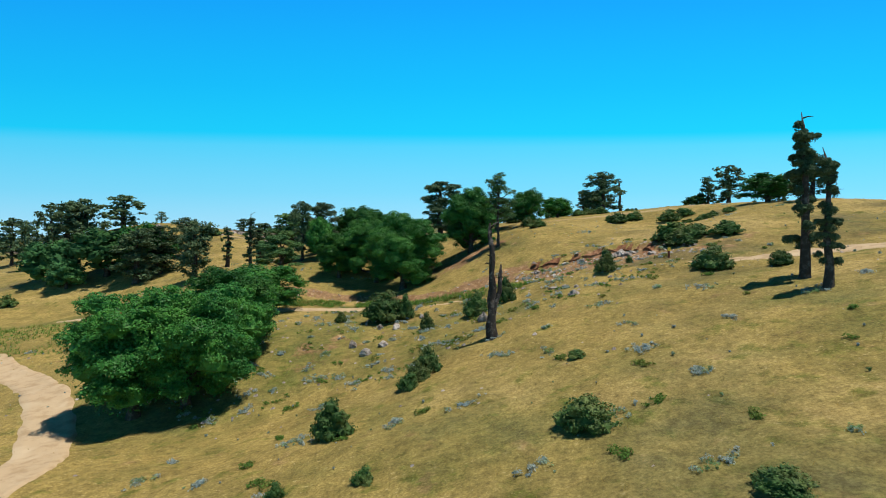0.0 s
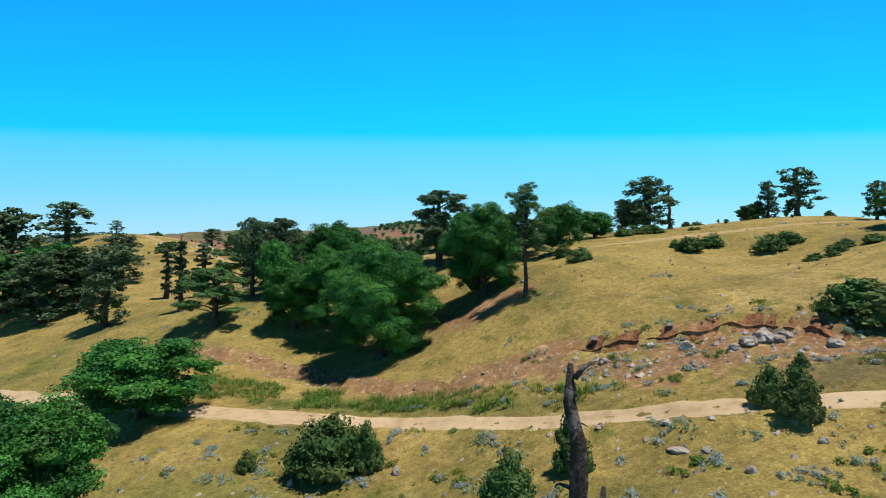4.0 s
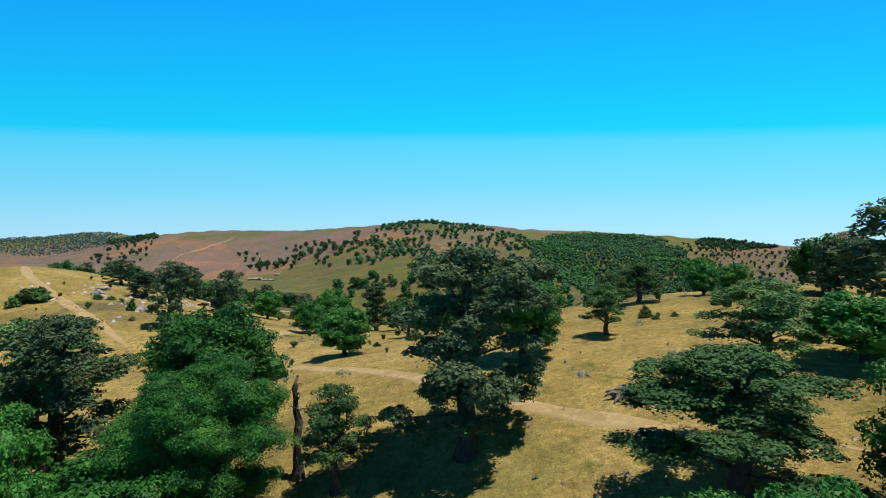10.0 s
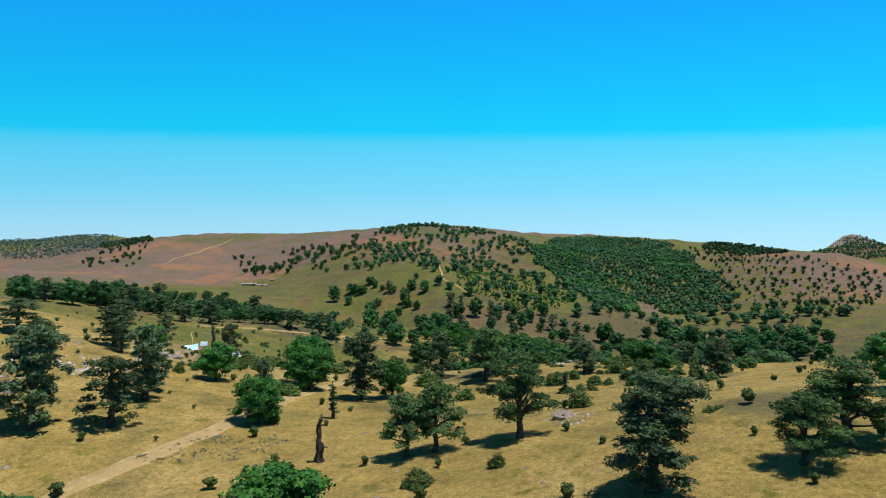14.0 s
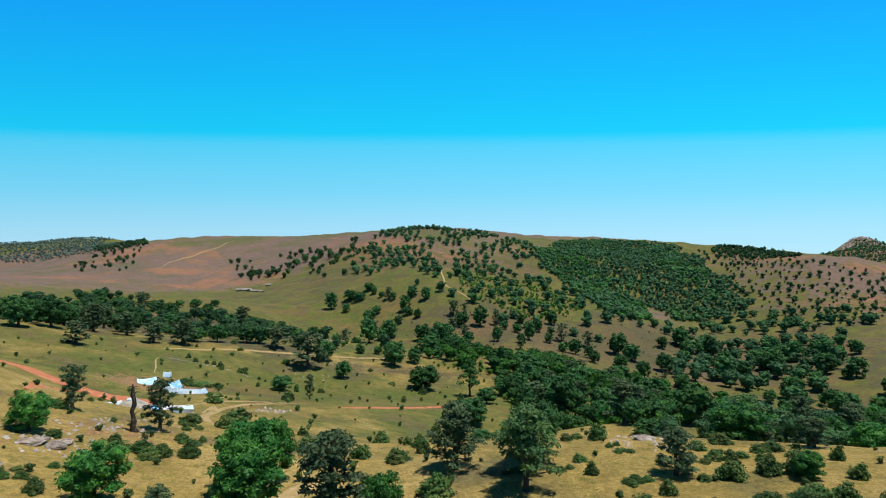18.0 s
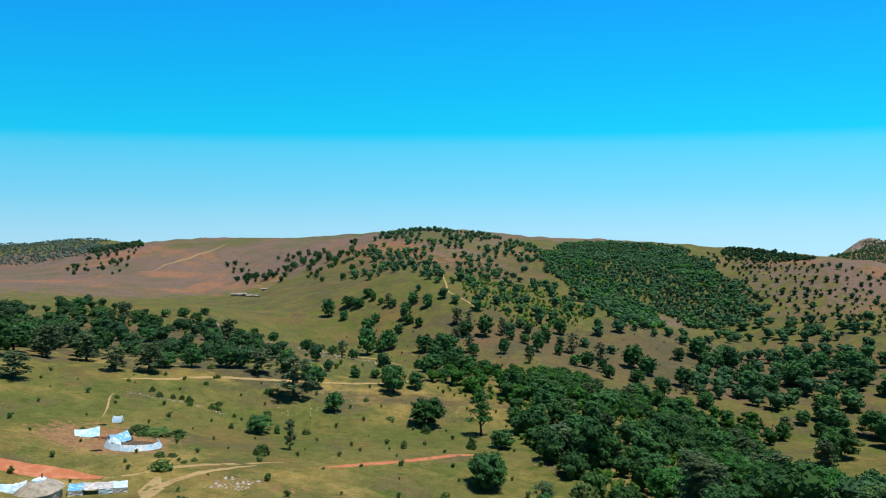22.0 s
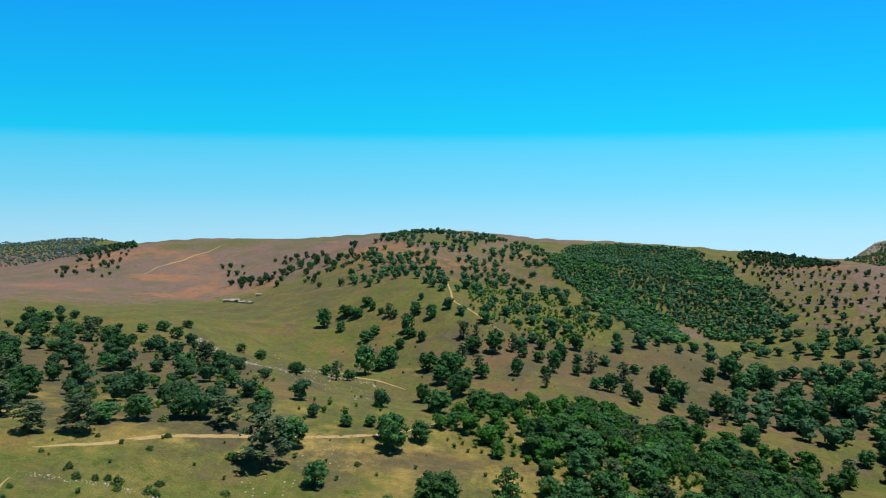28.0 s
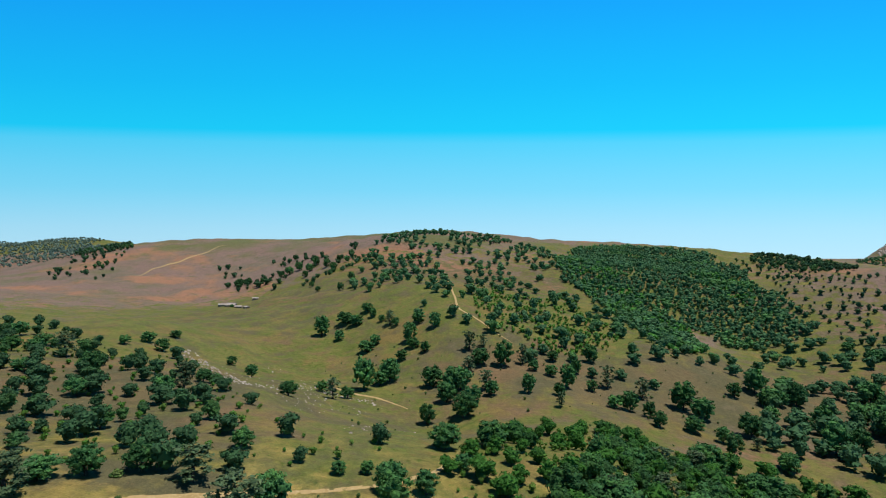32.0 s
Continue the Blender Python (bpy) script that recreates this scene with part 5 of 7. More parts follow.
tree("oak", -103.3, 771.4, 12.2, 15.5, "tiny")
tree("oak", -115.7, 784.0, 13.6, 18.2, "tiny")
tree("oak", -96.0, 796.9, 10.5, 12.8, "tiny")
tree("oak", -88.0, 781.6, 10.2, 8.5, "tiny")
tree("oak", -77.5, 765.0, 8.2, 7.1, "tiny")
tree("juniper", -67.7, 750.1, 14.4, 11.7, "tiny")
tree("oak", -70.9, 616.4, 25.2, 16.6, "tiny")
tree("oak", -55.3, 635.7, 19.5, 16.6, "tiny")
tree("oak", -61.4, 628.9, 12.2, 12.2, "tiny")
tree("oak", -50.5, 675.8, 9.6, 9.6, "tiny")
tree("oak", -83.8, 709.4, 10.8, 15.7, "tiny")
tree("oak", -42.7, 695.9, 10.0, 12.4, "tiny")
tree("oak", -31.6, 682.6, 10.2, 8.3, "tiny")
tree("oak", -46.1, 709.2, 19.6, 13.2, "tiny")
tree("oak", -40.4, 738.2, 11.4, 13.0, "tiny")
tree("oak", -24.3, 721.8, 15.1, 11.6, "tiny")
tree("oak", -61.6, 742.5, 9.4, 8.9, "tiny")
tree("oak", -77.7, 718.1, 11.0, 10.0, "tiny")
tree("oak", -23.7, 619.9, 15.9, 15.9, "tiny")
tree("oak", -9.9, 595.1, 20.5, 14.9, "tiny")
tree("juniper", 4.1, 673.7, 16.3, 10.9, "tiny")
tree("juniper", 15.8, 680.6, 10.1, 7.4, "tiny")
tree("oak", 11.7, 647.7, 14.5, 15.3, "tiny")
tree("oak", 28.8, 648.5, 21.3, 15.4, "tiny")
tree("juniper", 44.8, 656.6, 16.5, 8.3, "tiny")
tree("oak", 51.0, 641.1, 9.2, 9.2, "tiny")
tree("oak", 69.1, 663.5, 9.7, 9.7, "tiny")
tree("oak", 69.1, 608.8, 19.3, 11.6, "tiny")
tree("oak", 83.4, 645.5, 12.7, 8.0, "tiny")
tree("oak", 100.4, 670.6, 16.2, 12.1, "tiny")
tree("oak", 62.0, 632.5, 9.4, 9.8, "tiny")
tree("oak", 87.2, 615.1, 9.0, 8.6, "tiny")
tree("juniper", 100.1, 623.2, 16.0, 10.8, "tiny")
tree("oak", 39.0, 587.1, 13.8, 9.4, "tiny")
tree("oak", 58.8, 586.3, 9.4, 8.0, "tiny")
tree("juniper", 55.4, 564.8, 9.5, 5.8, "far")
tree("oak", 92.8, 581.9, 9.3, 10.7, "tiny")
tree("oak", 102.4, 581.9, 14.3, 12.1, "tiny")
tree("juniper", 120.2, 609.1, 13.9, 10.8, "tiny")
tree("oak", 111.8, 573.6, 11.1, 8.7, "tiny")
tree("oak", 111.6, 556.8, 10.6, 9.3, "far")
tree("oak", 142.4, 596.7, 20.8, 16.4, "tiny")
tree("oak", 149.3, 583.6, 15.8, 15.0, "tiny")
tree("oak", 132.2, 557.3, 10.6, 11.9, "far")
tree("oak", 191.9, 627.8, 12.1, 10.5, "tiny")
tree("oak", 212.5, 639.6, 19.1, 14.9, "tiny")
tree("oak", 207.9, 617.3, 12.6, 9.8, "tiny")
tree("oak", 168.8, 564.0, 15.5, 14.2, "far")
tree("oak", 193.4, 586.0, 12.2, 10.8, "tiny")
tree("oak", 144.4, 548.8, 10.3, 8.4, "far")
tree("oak", 137.9, 524.0, 13.6, 8.9, "far")
tree("juniper", 159.2, 540.9, 6.9, 6.0, "far")
tree("oak", 221.1, 619.8, 11.8, 9.1, "tiny")
tree("oak", 233.7, 624.2, 18.4, 12.8, "tiny")
tree("oak", 209.5, 577.7, 11.2, 10.5, "tiny")
tree("oak", 225.9, 586.6, 16.6, 13.0, "tiny")
tree("oak", 204.2, 543.0, 20.2, 15.1, "far")
tree("oak", 221.9, 547.7, 13.4, 10.9, "far")
tree("oak", 255.6, 595.1, 13.3, 13.3, "tiny")
tree("oak", 298.4, 641.7, 19.2, 16.7, "tiny")
tree("oak", 205.1, 512.2, 8.5, 6.2, "far")
tree("oak", 379.1, 775.9, 8.3, 12.2, "tiny")
tree("oak", 372.3, 732.9, 12.2, 13.3, "tiny")
tree("oak", -7.5, 411.7, 6.6, 6.2, "far")
tree("oak", -13.1, 436.4, 10.4, 12.5, "far")
tree("oak", 4.4, 446.3, 10.9, 13.1, "far")
tree("oak", -92.6, 376.8, 8.3, 8.9, "far")
tree("oak", -28.8, 389.1, 9.9, 8.9, "far")
tree("oak", -44.7, 396.2, 4.3, 5.3, "far")
tree("oak", -36.6, 398.5, 4.4, 4.6, "far")
tree("oak", -76.7, 405.4, 7.1, 7.4, "far")
tree("juniper", 2.7, 636.2, 12.4, 10.8, "tiny")
tree("juniper", 12.6, 598.4, 13.5, 10.5, "tiny")
tree("oak", -3.6, 555.3, 16.5, 15.2, "far")
tree("oak", 2.1, 571.5, 13.9, 13.9, "tiny")
tree("oak", -4.2, 603.9, 16.8, 15.2, "tiny")
tree("oak", -13.6, 581.4, 14.3, 12.9, "tiny")
tree("oak", 15.4, 586.6, 10.9, 9.4, "tiny")
tree("oak", -300.9, 959.7, 4.5, 6.0, "tiny")
tree("oak", -320.8, 1139.1, 11.3, 9.4, "tiny")
tree("oak", -378.7, 1142.8, 9.4, 8.5, "tiny")
tree("oak", -363.7, 1152.9, 15.2, 14.3, "tiny")
tree("oak", -353.1, 1163.1, 13.5, 12.5, "tiny")
tree("oak", -298.8, 1168.7, 13.6, 11.6, "tiny")
tree("oak", -286.2, 1171.7, 15.5, 15.5, "tiny")
tree("oak", -273.2, 1188.2, 17.8, 14.8, "tiny")
tree("oak", -251.7, 1173.8, 15.6, 14.6, "tiny")
tree("oak", -245.6, 1196.6, 17.9, 14.0, "tiny")
tree("oak", -219.6, 1161.0, 17.3, 13.4, "tiny")
tree("oak", -198.4, 1115.1, 14.6, 12.8, "tiny")
tree("oak", -244.3, 1116.4, 12.8, 11.0, "tiny")
tree("oak", -208.1, 1016.0, 8.9, 8.1, "tiny")
tree("oak", -187.8, 965.3, 8.3, 7.6, "tiny")
tree("oak", -151.1, 932.8, 12.3, 10.1, "tiny")
tree("oak", -146.0, 985.7, 12.4, 10.9, "tiny")
tree("oak", -202.0, 1178.3, 11.7, 9.8, "tiny")
tree("oak", -159.9, 1131.0, 9.3, 8.4, "tiny")
tree("oak", -139.3, 1136.3, 9.3, 8.4, "tiny")

tree("bush", -51.4, 210.6, 0.8, 1.2, "mid")
tree("bush", -44.2, 193.2, 0.5, 1.7, "mid")
tree("bush", -39.3, 201.0, 0.9, 1.1, "mid")
tree("juniper", -42.5, 202.4, 1.4, 1.1, "mid")
tree("juniper", -36.5, 203.0, 1.4, 1.6, "mid")
tree("bush", -39.9, 206.8, 1.3, 2.8, "mid")
tree("bush", -37.6, 208.0, 0.9, 1.5, "mid")
tree("bush", -43.4, 215.6, 0.8, 1.9, "mid")
tree("bush", -46.2, 222.3, 1.9, 4.2, "mid")
tree("bush", -42.8, 218.6, 0.7, 1.8, "mid")
tree("bush", -60.4, 265.5, 2.2, 4.8, "far")
tree("juniper", -37.3, 220.2, 1.7, 1.6, "mid")
tree("juniper", -33.7, 217.4, 1.8, 1.2, "mid")
tree("juniper", -31.9, 209.3, 1.9, 1.6, "mid")
tree("bush", -36.9, 211.7, 0.5, 1.4, "mid")
tree("bush", -35.4, 217.1, 0.7, 2.1, "mid")
tree("bush", -65.5, 215.4, 1.0, 1.7, "mid")
tree("bush", -63.7, 224.4, 0.8, 1.3, "mid")
tree("bush", -66.7, 227.0, 0.6, 0.8, "mid")
tree("bush", -68.0, 267.1, 0.8, 0.9, "far")
tree("bush", -81.8, 296.5, 1.8, 5.5, "far")
tree("bush", -73.8, 299.6, 1.5, 4.9, "far")
tree("oak", 3.6, 287.1, 7.7, 9.2, "far")
tree("open", 5.3, 197.4, 5.4, 7.2, "mid")
tree("oak", 32.5, 307.3, 13.6, 11.5, "far")
tree("juniper", 14.3, 274.9, 4.2, 5.0, "far")
tree("oak", 27.2, 318.8, 7.7, 6.6, "far")
tree("oak", 51.4, 317.5, 12.2, 12.2, "far")
tree("oak", 61.2, 361.8, 8.2, 9.6, "far")
tree("oak", 77.0, 367.8, 12.9, 12.9, "far")
tree("oak", 123.5, 440.0, 14.8, 13.0, "far")
tree("oak", 33.1, 232.0, 3.4, 6.9, "far")
tree("juniper", 44.4, 233.9, 4.1, 3.5, "far")
tree("half", 47.3, 229.0, 3.8, 1.6, "far")
tree("oak", 54.6, 232.6, 5.2, 5.8, "far")
tree("juniper", 40.3, 199.0, 3.7, 3.7, "mid")
tree("oak", 187.1, 432.1, 16.5, 18.3, "far")
tree("oak", 217.0, 425.0, 10.5, 12.3, "far")
tree("oak", 162.0, 516.3, 10.4, 10.4, "far")
tree("bush", 163.3, 479.4, 5.2, 10.5, "far")
tree("bush", 179.8, 486.1, 3.9, 5.3, "far")
tree("bush", 13.1, 208.1, 1.3, 3.9, "mid")
tree("bush", 16.8, 201.6, 0.8, 2.3, "mid")
tree("bush", 17.3, 198.9, 0.7, 2.6, "mid")
tree("bush", 30.1, 201.3, 1.5, 3.5, "mid")
tree("bush", 32.6, 196.4, 1.4, 3.9, "mid")
tree("bush", 35.4, 194.0, 1.0, 3.7, "mid")
tree("bush", 25.8, 198.2, 1.4, 2.5, "mid")
tree("bush", 28.1, 193.6, 1.3, 3.7, "mid")
tree("bush", -10.0, 215.4, 1.4, 1.9, "mid")
tree("bush", -7.2, 207.3, 2.1, 2.5, "mid")
tree("bush", -6.6, 270.1, 2.4, 3.2, "far")
tree("bush", 11.4, 196.4, 0.9, 2.1, "mid")
tree("bush", 40.3, 392.5, 7.0, 7.8, "far")
tree("bush", 22.3, 274.6, 5.0, 7.6, "far")

tree("oak", 248.9, 559.5, 19.1, 15.8, "far")
tree("oak", 297.1, 606.6, 19.5, 16.7, "tiny")
tree("oak", 285.1, 549.5, 17.0, 15.4, "tiny")
tree("oak", 323.0, 588.7, 12.5, 11.6, "tiny")
tree("oak", 328.8, 624.9, 15.5, 15.5, "tiny")
tree("oak", 349.1, 604.8, 13.9, 12.9, "tiny")
tree("oak", 288.4, 532.9, 8.5, 8.5, "tiny")
tree("oak", 227.5, 449.2, 18.1, 15.1, "far")
tree("oak", 262.2, 579.4, 20.3, 16.2, "tiny")
tree("oak", 323.0, 602.6, 17.2, 15.5, "tiny")
tree("oak", 223.4, 494.8, 15.2, 13.7, "far")
tree("oak", 293.9, 531.1, 16.7, 15.0, "tiny")
tree("oak", 251.5, 455.4, 13.6, 13.6, "far")
tree("oak", 254.5, 571.0, 20.2, 18.3, "tiny")
tree("oak", 283.1, 486.4, 11.1, 11.1, "tiny")
tree("oak", 288.3, 560.1, 16.1, 13.4, "tiny")


def inside(x, y, poly):
    hit = False
    for (ax, ay), (bx, by) in zip(poly, poly[1:] + poly[:1]):
        if (ay > y) != (by > y) and x < ax + (y - ay) * (bx - ax) / (by - ay):
            hit = not hit
    return hit


def strewn(poly, gap, seed, tries=6000, most=100000, clump=0.0, reach=60.0):
    """Places spread over an area, no two nearer than gap."""
    rng = random.Random(seed)
    xs, ys = [p[0] for p in poly], [p[1] for p in poly]
    got, cells = [], {}
    for _ in range(tries):
        x, y = rng.uniform(min(xs), max(xs)), rng.uniform(min(ys), max(ys))
        if not inside(x, y, poly) or (clump and wave(x, y, reach, seed) < clump - 0.4):
            continue
        c = (int(x / gap), int(y / gap))
        if any((x - a) ** 2 + (y - b) ** 2 < gap * gap for i in (-1, 0, 1) for j in (-1, 0, 1) for a, b in cells.get((c[0] + i, c[1] + j), ())):
            continue
        cells.setdefault(c, []).append((x, y))
        got.append((x, y, rng.random(), rng.random()))
        if len(got) >= most:
            break
    return got


def wood_stuff(name, spots, count, label, mat, kind, size, low, high):
    """Many small trees or bushes that nobody could count, as one mesh."""
    parts = []
    fine = BALLS[1]
    s = np.array(spots)
    ground_at = land(s[:, 0], s[:, 1]) + bumps(s[:, 0], s[:, 1])
    for (x, y, a, b), z in zip(spots, ground_at):
        h = low + (high - low) * a
        w = h * (0.85 + 0.5 * b)
        g = random.Random(int(1000 * a) + int(x) % 997)
        lumps = [(0, 0, 0.56 * h, w * 0.36, h * 0.38)] + ([(0, 0, 0.28 * h, w * 0.28, h * 0.26)] if count > 11 else [])
        for k in range(0 if count < 12 else 2 if count < 60 else 5):
            q = 6.28 * b + k * 2.399
            far = w * g.uniform(0.2, 0.36)
            lumps.append((far * math.cos(q), far * math.sin(q), h * g.uniform(0.3, 0.78), w * g.uniform(0.16, 0.27), h * g.uniform(0.12, 0.22)))
        f = np.concatenate([leaf_mass(lumps, 0.86, 1, x + y), leaves_on(lumps, count, size * h, int(1000 * a) + int(x) % 997, 1.1)])
        parts.append(f + np.array([x, y, z]))
    return tagged(new(name, loose_mesh(name, np.concatenate(parts), mat)), label, kind, kind="stuff")


def ragged(spots, poly, reach, seed):
    """Thins places out towards a wandering edge of their area."""
    s = np.array(spots)
    d = near_line(s[:, 0], s[:, 1], poly + poly[:1])
    keep = d / reach + 0.9 * wave(s[:, 0], s[:, 1], 170.0, seed) + 0.5 * wave(s[:, 0], s[:, 1], 55.0, seed + 1) + 0.6 * (s[:, 3] - 0.5) > 0.45
    return [p for p, k in zip(spots, keep) if k]


THICKET = [(-310, 594), (-261, 590), (-191, 606), (-112, 506), (-70, 437), (-31, 429), (-36, 404), (-86, 378), (-123, 369)]
GULLY = [(-15, 406), (11, 498), (50, 528), (128, 506), (175, 492), (186, 470), (124, 430), (60, 385), (20, 380), (-10, 388)]
LEFTWOOD = [(-380, 620), (-360, 690), (-250, 603), (-153, 543), (-76, 400), (-88, 376), (-143, 372), (-182, 374)]
RAVINE = [(16, 388), (60, 480), (127, 505), (158, 466), (130, 380), (112, 340), (75, 280), (48, 232), (30, 246), (22, 303), (16, 345)]
for x, y, a, b in strewn(RAVINE, 11.0, 24, 4000, 60):
    tree("juniper" if b < 0.3 else "oak", round(x, 1), round(y, 1), 6.0 + 4.5 * a, 6.5 + 4 * a, "mid" if y < 300 else "far")
wood_stuff("ravine_trees", strewn(RAVINE, 10, 25, 5000, 140, 0.2, 45), 460, "dense dark green trees crowding the ravine", M_FAROAK, "woodland", 0.06, 4, 9)
for x, y in ((-82.0, 292.4), (-79.5, 293.0), (-76.9, 293.8), (-74.3, 295.2), (-72.0, 296.6)):
    tree("bush", x, y, 1.3, 3.2, "far", "dense green bush in the hedge behind the sheep pen")
for x, y, h, w in ((-65.0, 274.0, 1.2, 2.8), (-63.1, 275.2, 1.0, 2.6), (-62.1, 268.6, 0.9, 2.4), (-58.5, 270.9, 0.7, 1.8), (-57.6, 273.4, 0.7, 1.8), (-93.5, 328.5, 2.0, 2.4), (-90.0, 330.0, 1.8, 2.0), (-85.5, 331.0, 2.3, 3.0), (-84.0, 328.5, 1.8, 2.2), (-78.5, 331.0, 1.8, 2.8), (-76.5, 331.0, 2.0, 2.0)):
    tree("bush", x, y, h, w, "far")
KNOLL = [(-152, 312), (-146, 338), (-132, 362), (-160, 400), (-210, 460), (-260, 470), (-240, 400), (-200, 350)]
for x, y, a, b in strewn(KNOLL, 11.5, 88, 3000, 46):
    tree("juniper" if b < 0.45 else "oak", round(x, 1), round(y, 1), 8.0 + 4.0 * a, 8.0 + 4.0 * b, "far", "dark old tree crowding the knoll above the meadow")
BROW = [(26, 218), (48, 212), (75, 210), (120, 240), (135, 290), (80, 285), (52, 240)]
RAVINE_SIDE = [(34, 208), (58, 212), (80, 230), (110, 270), (135, 305), (100, 300), (72, 260), (45, 228)]
for x, y, a, b in strewn(RAVINE_SIDE, 9.5, 95, 3000, 40):
    tree("juniper" if b < 0.35 else "oak" if b < 0.8 else "open", round(x, 1), round(y, 1), 5.5 + 4.0 * a, 6.0 + 3.0 * b, "mid" if y < 260 else "far")
BROW_EDGE = [(10, 178), (20, 170), (30, 168), (42, 180), (40, 190), (33, 198), (22, 195)]
for x, y, a, b in strewn(BROW_EDGE, 5.0, 96, 3000, 34):
    tree("bush", round(x, 1), round(y, 1), 1.0 + 1.6 * a, 1.8 + 2.0 * b, "mid")
wood_stuff("brow_trees", strewn(BROW, 9.0, 26, 3000, 48), 520, "dark green trees below the grassy brow", M_DARKWOOD, "woodland", 0.055, 4, 8)
wood_stuff("valley_trees", strewn(THICKET, 19.0, 21, 4000, 60, 0.2, 60), 420, "dark valley trees beyond the meadow", M_DARKWOOD, "woodland", 0.075, 5, 9.5)
wood_stuff("valley_trees", strewn(GULLY, 10.5, 22, 5000, 200, 0.1, 60), 330, "dark green trees along the gully", M_YOUNGWOOD, "woodland", 0.075, 5, 10)
wood_stuff("valley_trees", strewn(LEFTWOOD, 17.0, 23, 4000, 60, 0.15, 60), 330, "dark trees on the knoll's shoulder", M_DARKWOOD, "woodland", 0.075, 5, 10)


HILLTOP = [(-126, 1380), (-26, 1420), (76, 1400), (169, 1300), (183, 1109), (90, 936), (34, 979), (-62, 893), (-112, 861), (-191, 1121)]
WOOD = [(228, 1330), (301, 1400), (374, 1395), (467, 1307), (475, 1225), (442, 1075), (428, 967), (400, 844), (343, 815), (290, 820), (262, 858), (219, 721), (176, 694), (169, 737), (174, 836), (154, 894), (144, 980), (151, 1089)]
YOUNG = [(195, 1243), (223, 1248), (226, 992), (253, 929), (263, 858), (216, 726), (177, 696), (173, 759), (173, 858), (163, 952), (150, 1041)]
SECOND_YOUNG = [(419, 1218), (422, 1131), (407, 990), (402, 907), (382, 885), (371, 935), (362, 1009), (359, 1074)]
CREST = [(530, 1275), (592, 1243), (626, 1193), (649, 1150), (558, 975), (524, 990), (502, 1053), (494, 1139)]
RIGHT = [(480, 1180), (530, 1000), (580, 930), (640, 899), (480, 720), (386, 683), (363, 707), (400, 850), (434, 979)]
SCRUB = [(15, 887), (131, 884), (150, 760), (132, 702), (67, 672), (14, 740)]
FLANK = [(-80, 870), (0, 1000), (120, 1000), (170, 860), (240, 790), (330, 830), (470, 760), (400, 640), (250, 610), (60, 640), (-40, 730)]
BARE = [(-480, 1340), (-346, 1320), (-190, 1290), (-165, 1047), (-202, 1000), (-270, 1060), (-375, 1129)]
BARE_EDGE = [(-790, 1283), (-815, 1389), (-764, 1500), (-690, 1376), (-625, 1188), (-720, 1209)]
BARE_BROW = [(-920, 1540), (-870, 1680), (-740, 1490), (-790, 1400)]
LEFTHILL = [(-2300, 2500), (-1850, 2480), (-1250, 2200), (-1200, 2000), (-840, 1640), (-860, 1450), (-1000, 1440), (-1400, 1700), (-2300, 2300)]
MOUNT = [(900, 1430), (1040, 1660), (1150, 1690), (1215, 1765), (1300, 1765), (1330, 1640), (1300, 1560), (1150, 1400)]
wood_stuff("hilltop_trees", strewn(HILLTOP, 13, 31, 14000, 420, 0.45, 90), 110, "scattered dark trees over the hilltop", M_DARKWOOD, "trees", 0.11, 6, 12)
wood_stuff("wooded_slope", ragged(strewn(WOOD, 5.6, 32, 60000, 4200), WOOD, 12.0, 6), 22, "dense low dark green woodland on the hillside", M_DARKWOOD, "woodland", 0.16, 4, 10)
wood_stuff("young_wood", strewn(YOUNG, 5.5, 61, 9000, 700, 0.1, 60) + strewn(SECOND_YOUNG, 6.5, 64, 4000, 300, 0.1, 60), 30, "brighter green young trees edging the wood", M_YOUNGWOOD, "woodland", 0.17, 4, 7.5)
wood_stuff("crest_wood", ragged(strewn(CREST, 8.5, 65, 9000, 420), CREST, 16.0, 66), 34, "dark wood along the stony crest", M_DARKWOOD, "woodland", 0.16, 5, 10)
wood_stuff("scrubby_slope", strewn(RIGHT, 10, 33, 14000, 900, 0.15, 50), 34, "scattered dark scrub on the stony slope", M_DARKWOOD, "scrub", 0.16, 2.5, 8)
wood_stuff("hill_trees", ragged(strewn(FLANK, 17, 39, 9000, 420, 0.35, 80), FLANK, 40.0, 9), 120, "dark trees dotted over the hill flank", M_DARKWOOD, "trees", 0.11, 7, 13)
FLANK_SIDE = [(165, 545), (200, 610), (250, 665), (330, 690), (375, 655), (300, 560), (225, 480)]
wood_stuff("flank_trees", strewn(FLANK_SIDE, 12, 97, 4000, 95, 0.25, 50), 130, "clumps of dark trees on the dry lower flank", M_DARKWOOD, "trees", 0.10, 8, 14)
wood_stuff("far_slope_trees", strewn(BARE, 14, 40, 5000, 110, 0.6, 110) + strewn(BARE_EDGE, 20, 67, 3000, 40, 0.4, 90) + strewn(BARE_BROW, 11, 68, 3000, 90), 44, "dark trees dotted over the bare brown hill", M_DARKWOOD, "trees", 0.15, 6, 12)
wood_stuff("hill_scrub", strewn(SCRUB, 5, 34, 6000, 620, 0.35, 40), 34, "bright green bushes on the hill flank", M_SCRUB, "scrub", 0.16, 2.2, 5.2)
wood_stuff("far_woods", strewn(LEFTHILL, 12, 35, 26000, 3600), 6, "green woods on the distant ridge, tinted pale blue for haze", M_HAZYRIDGE, "woodland", 0.3, 5, 11)
wood_stuff("mountain_scrub", strewn(MOUNT, 7.5, 50, 16000, 2300), 8, "dark scrub on the far stony mountain", M_DARKWOOD, "scrub", 0.19, 4, 10)
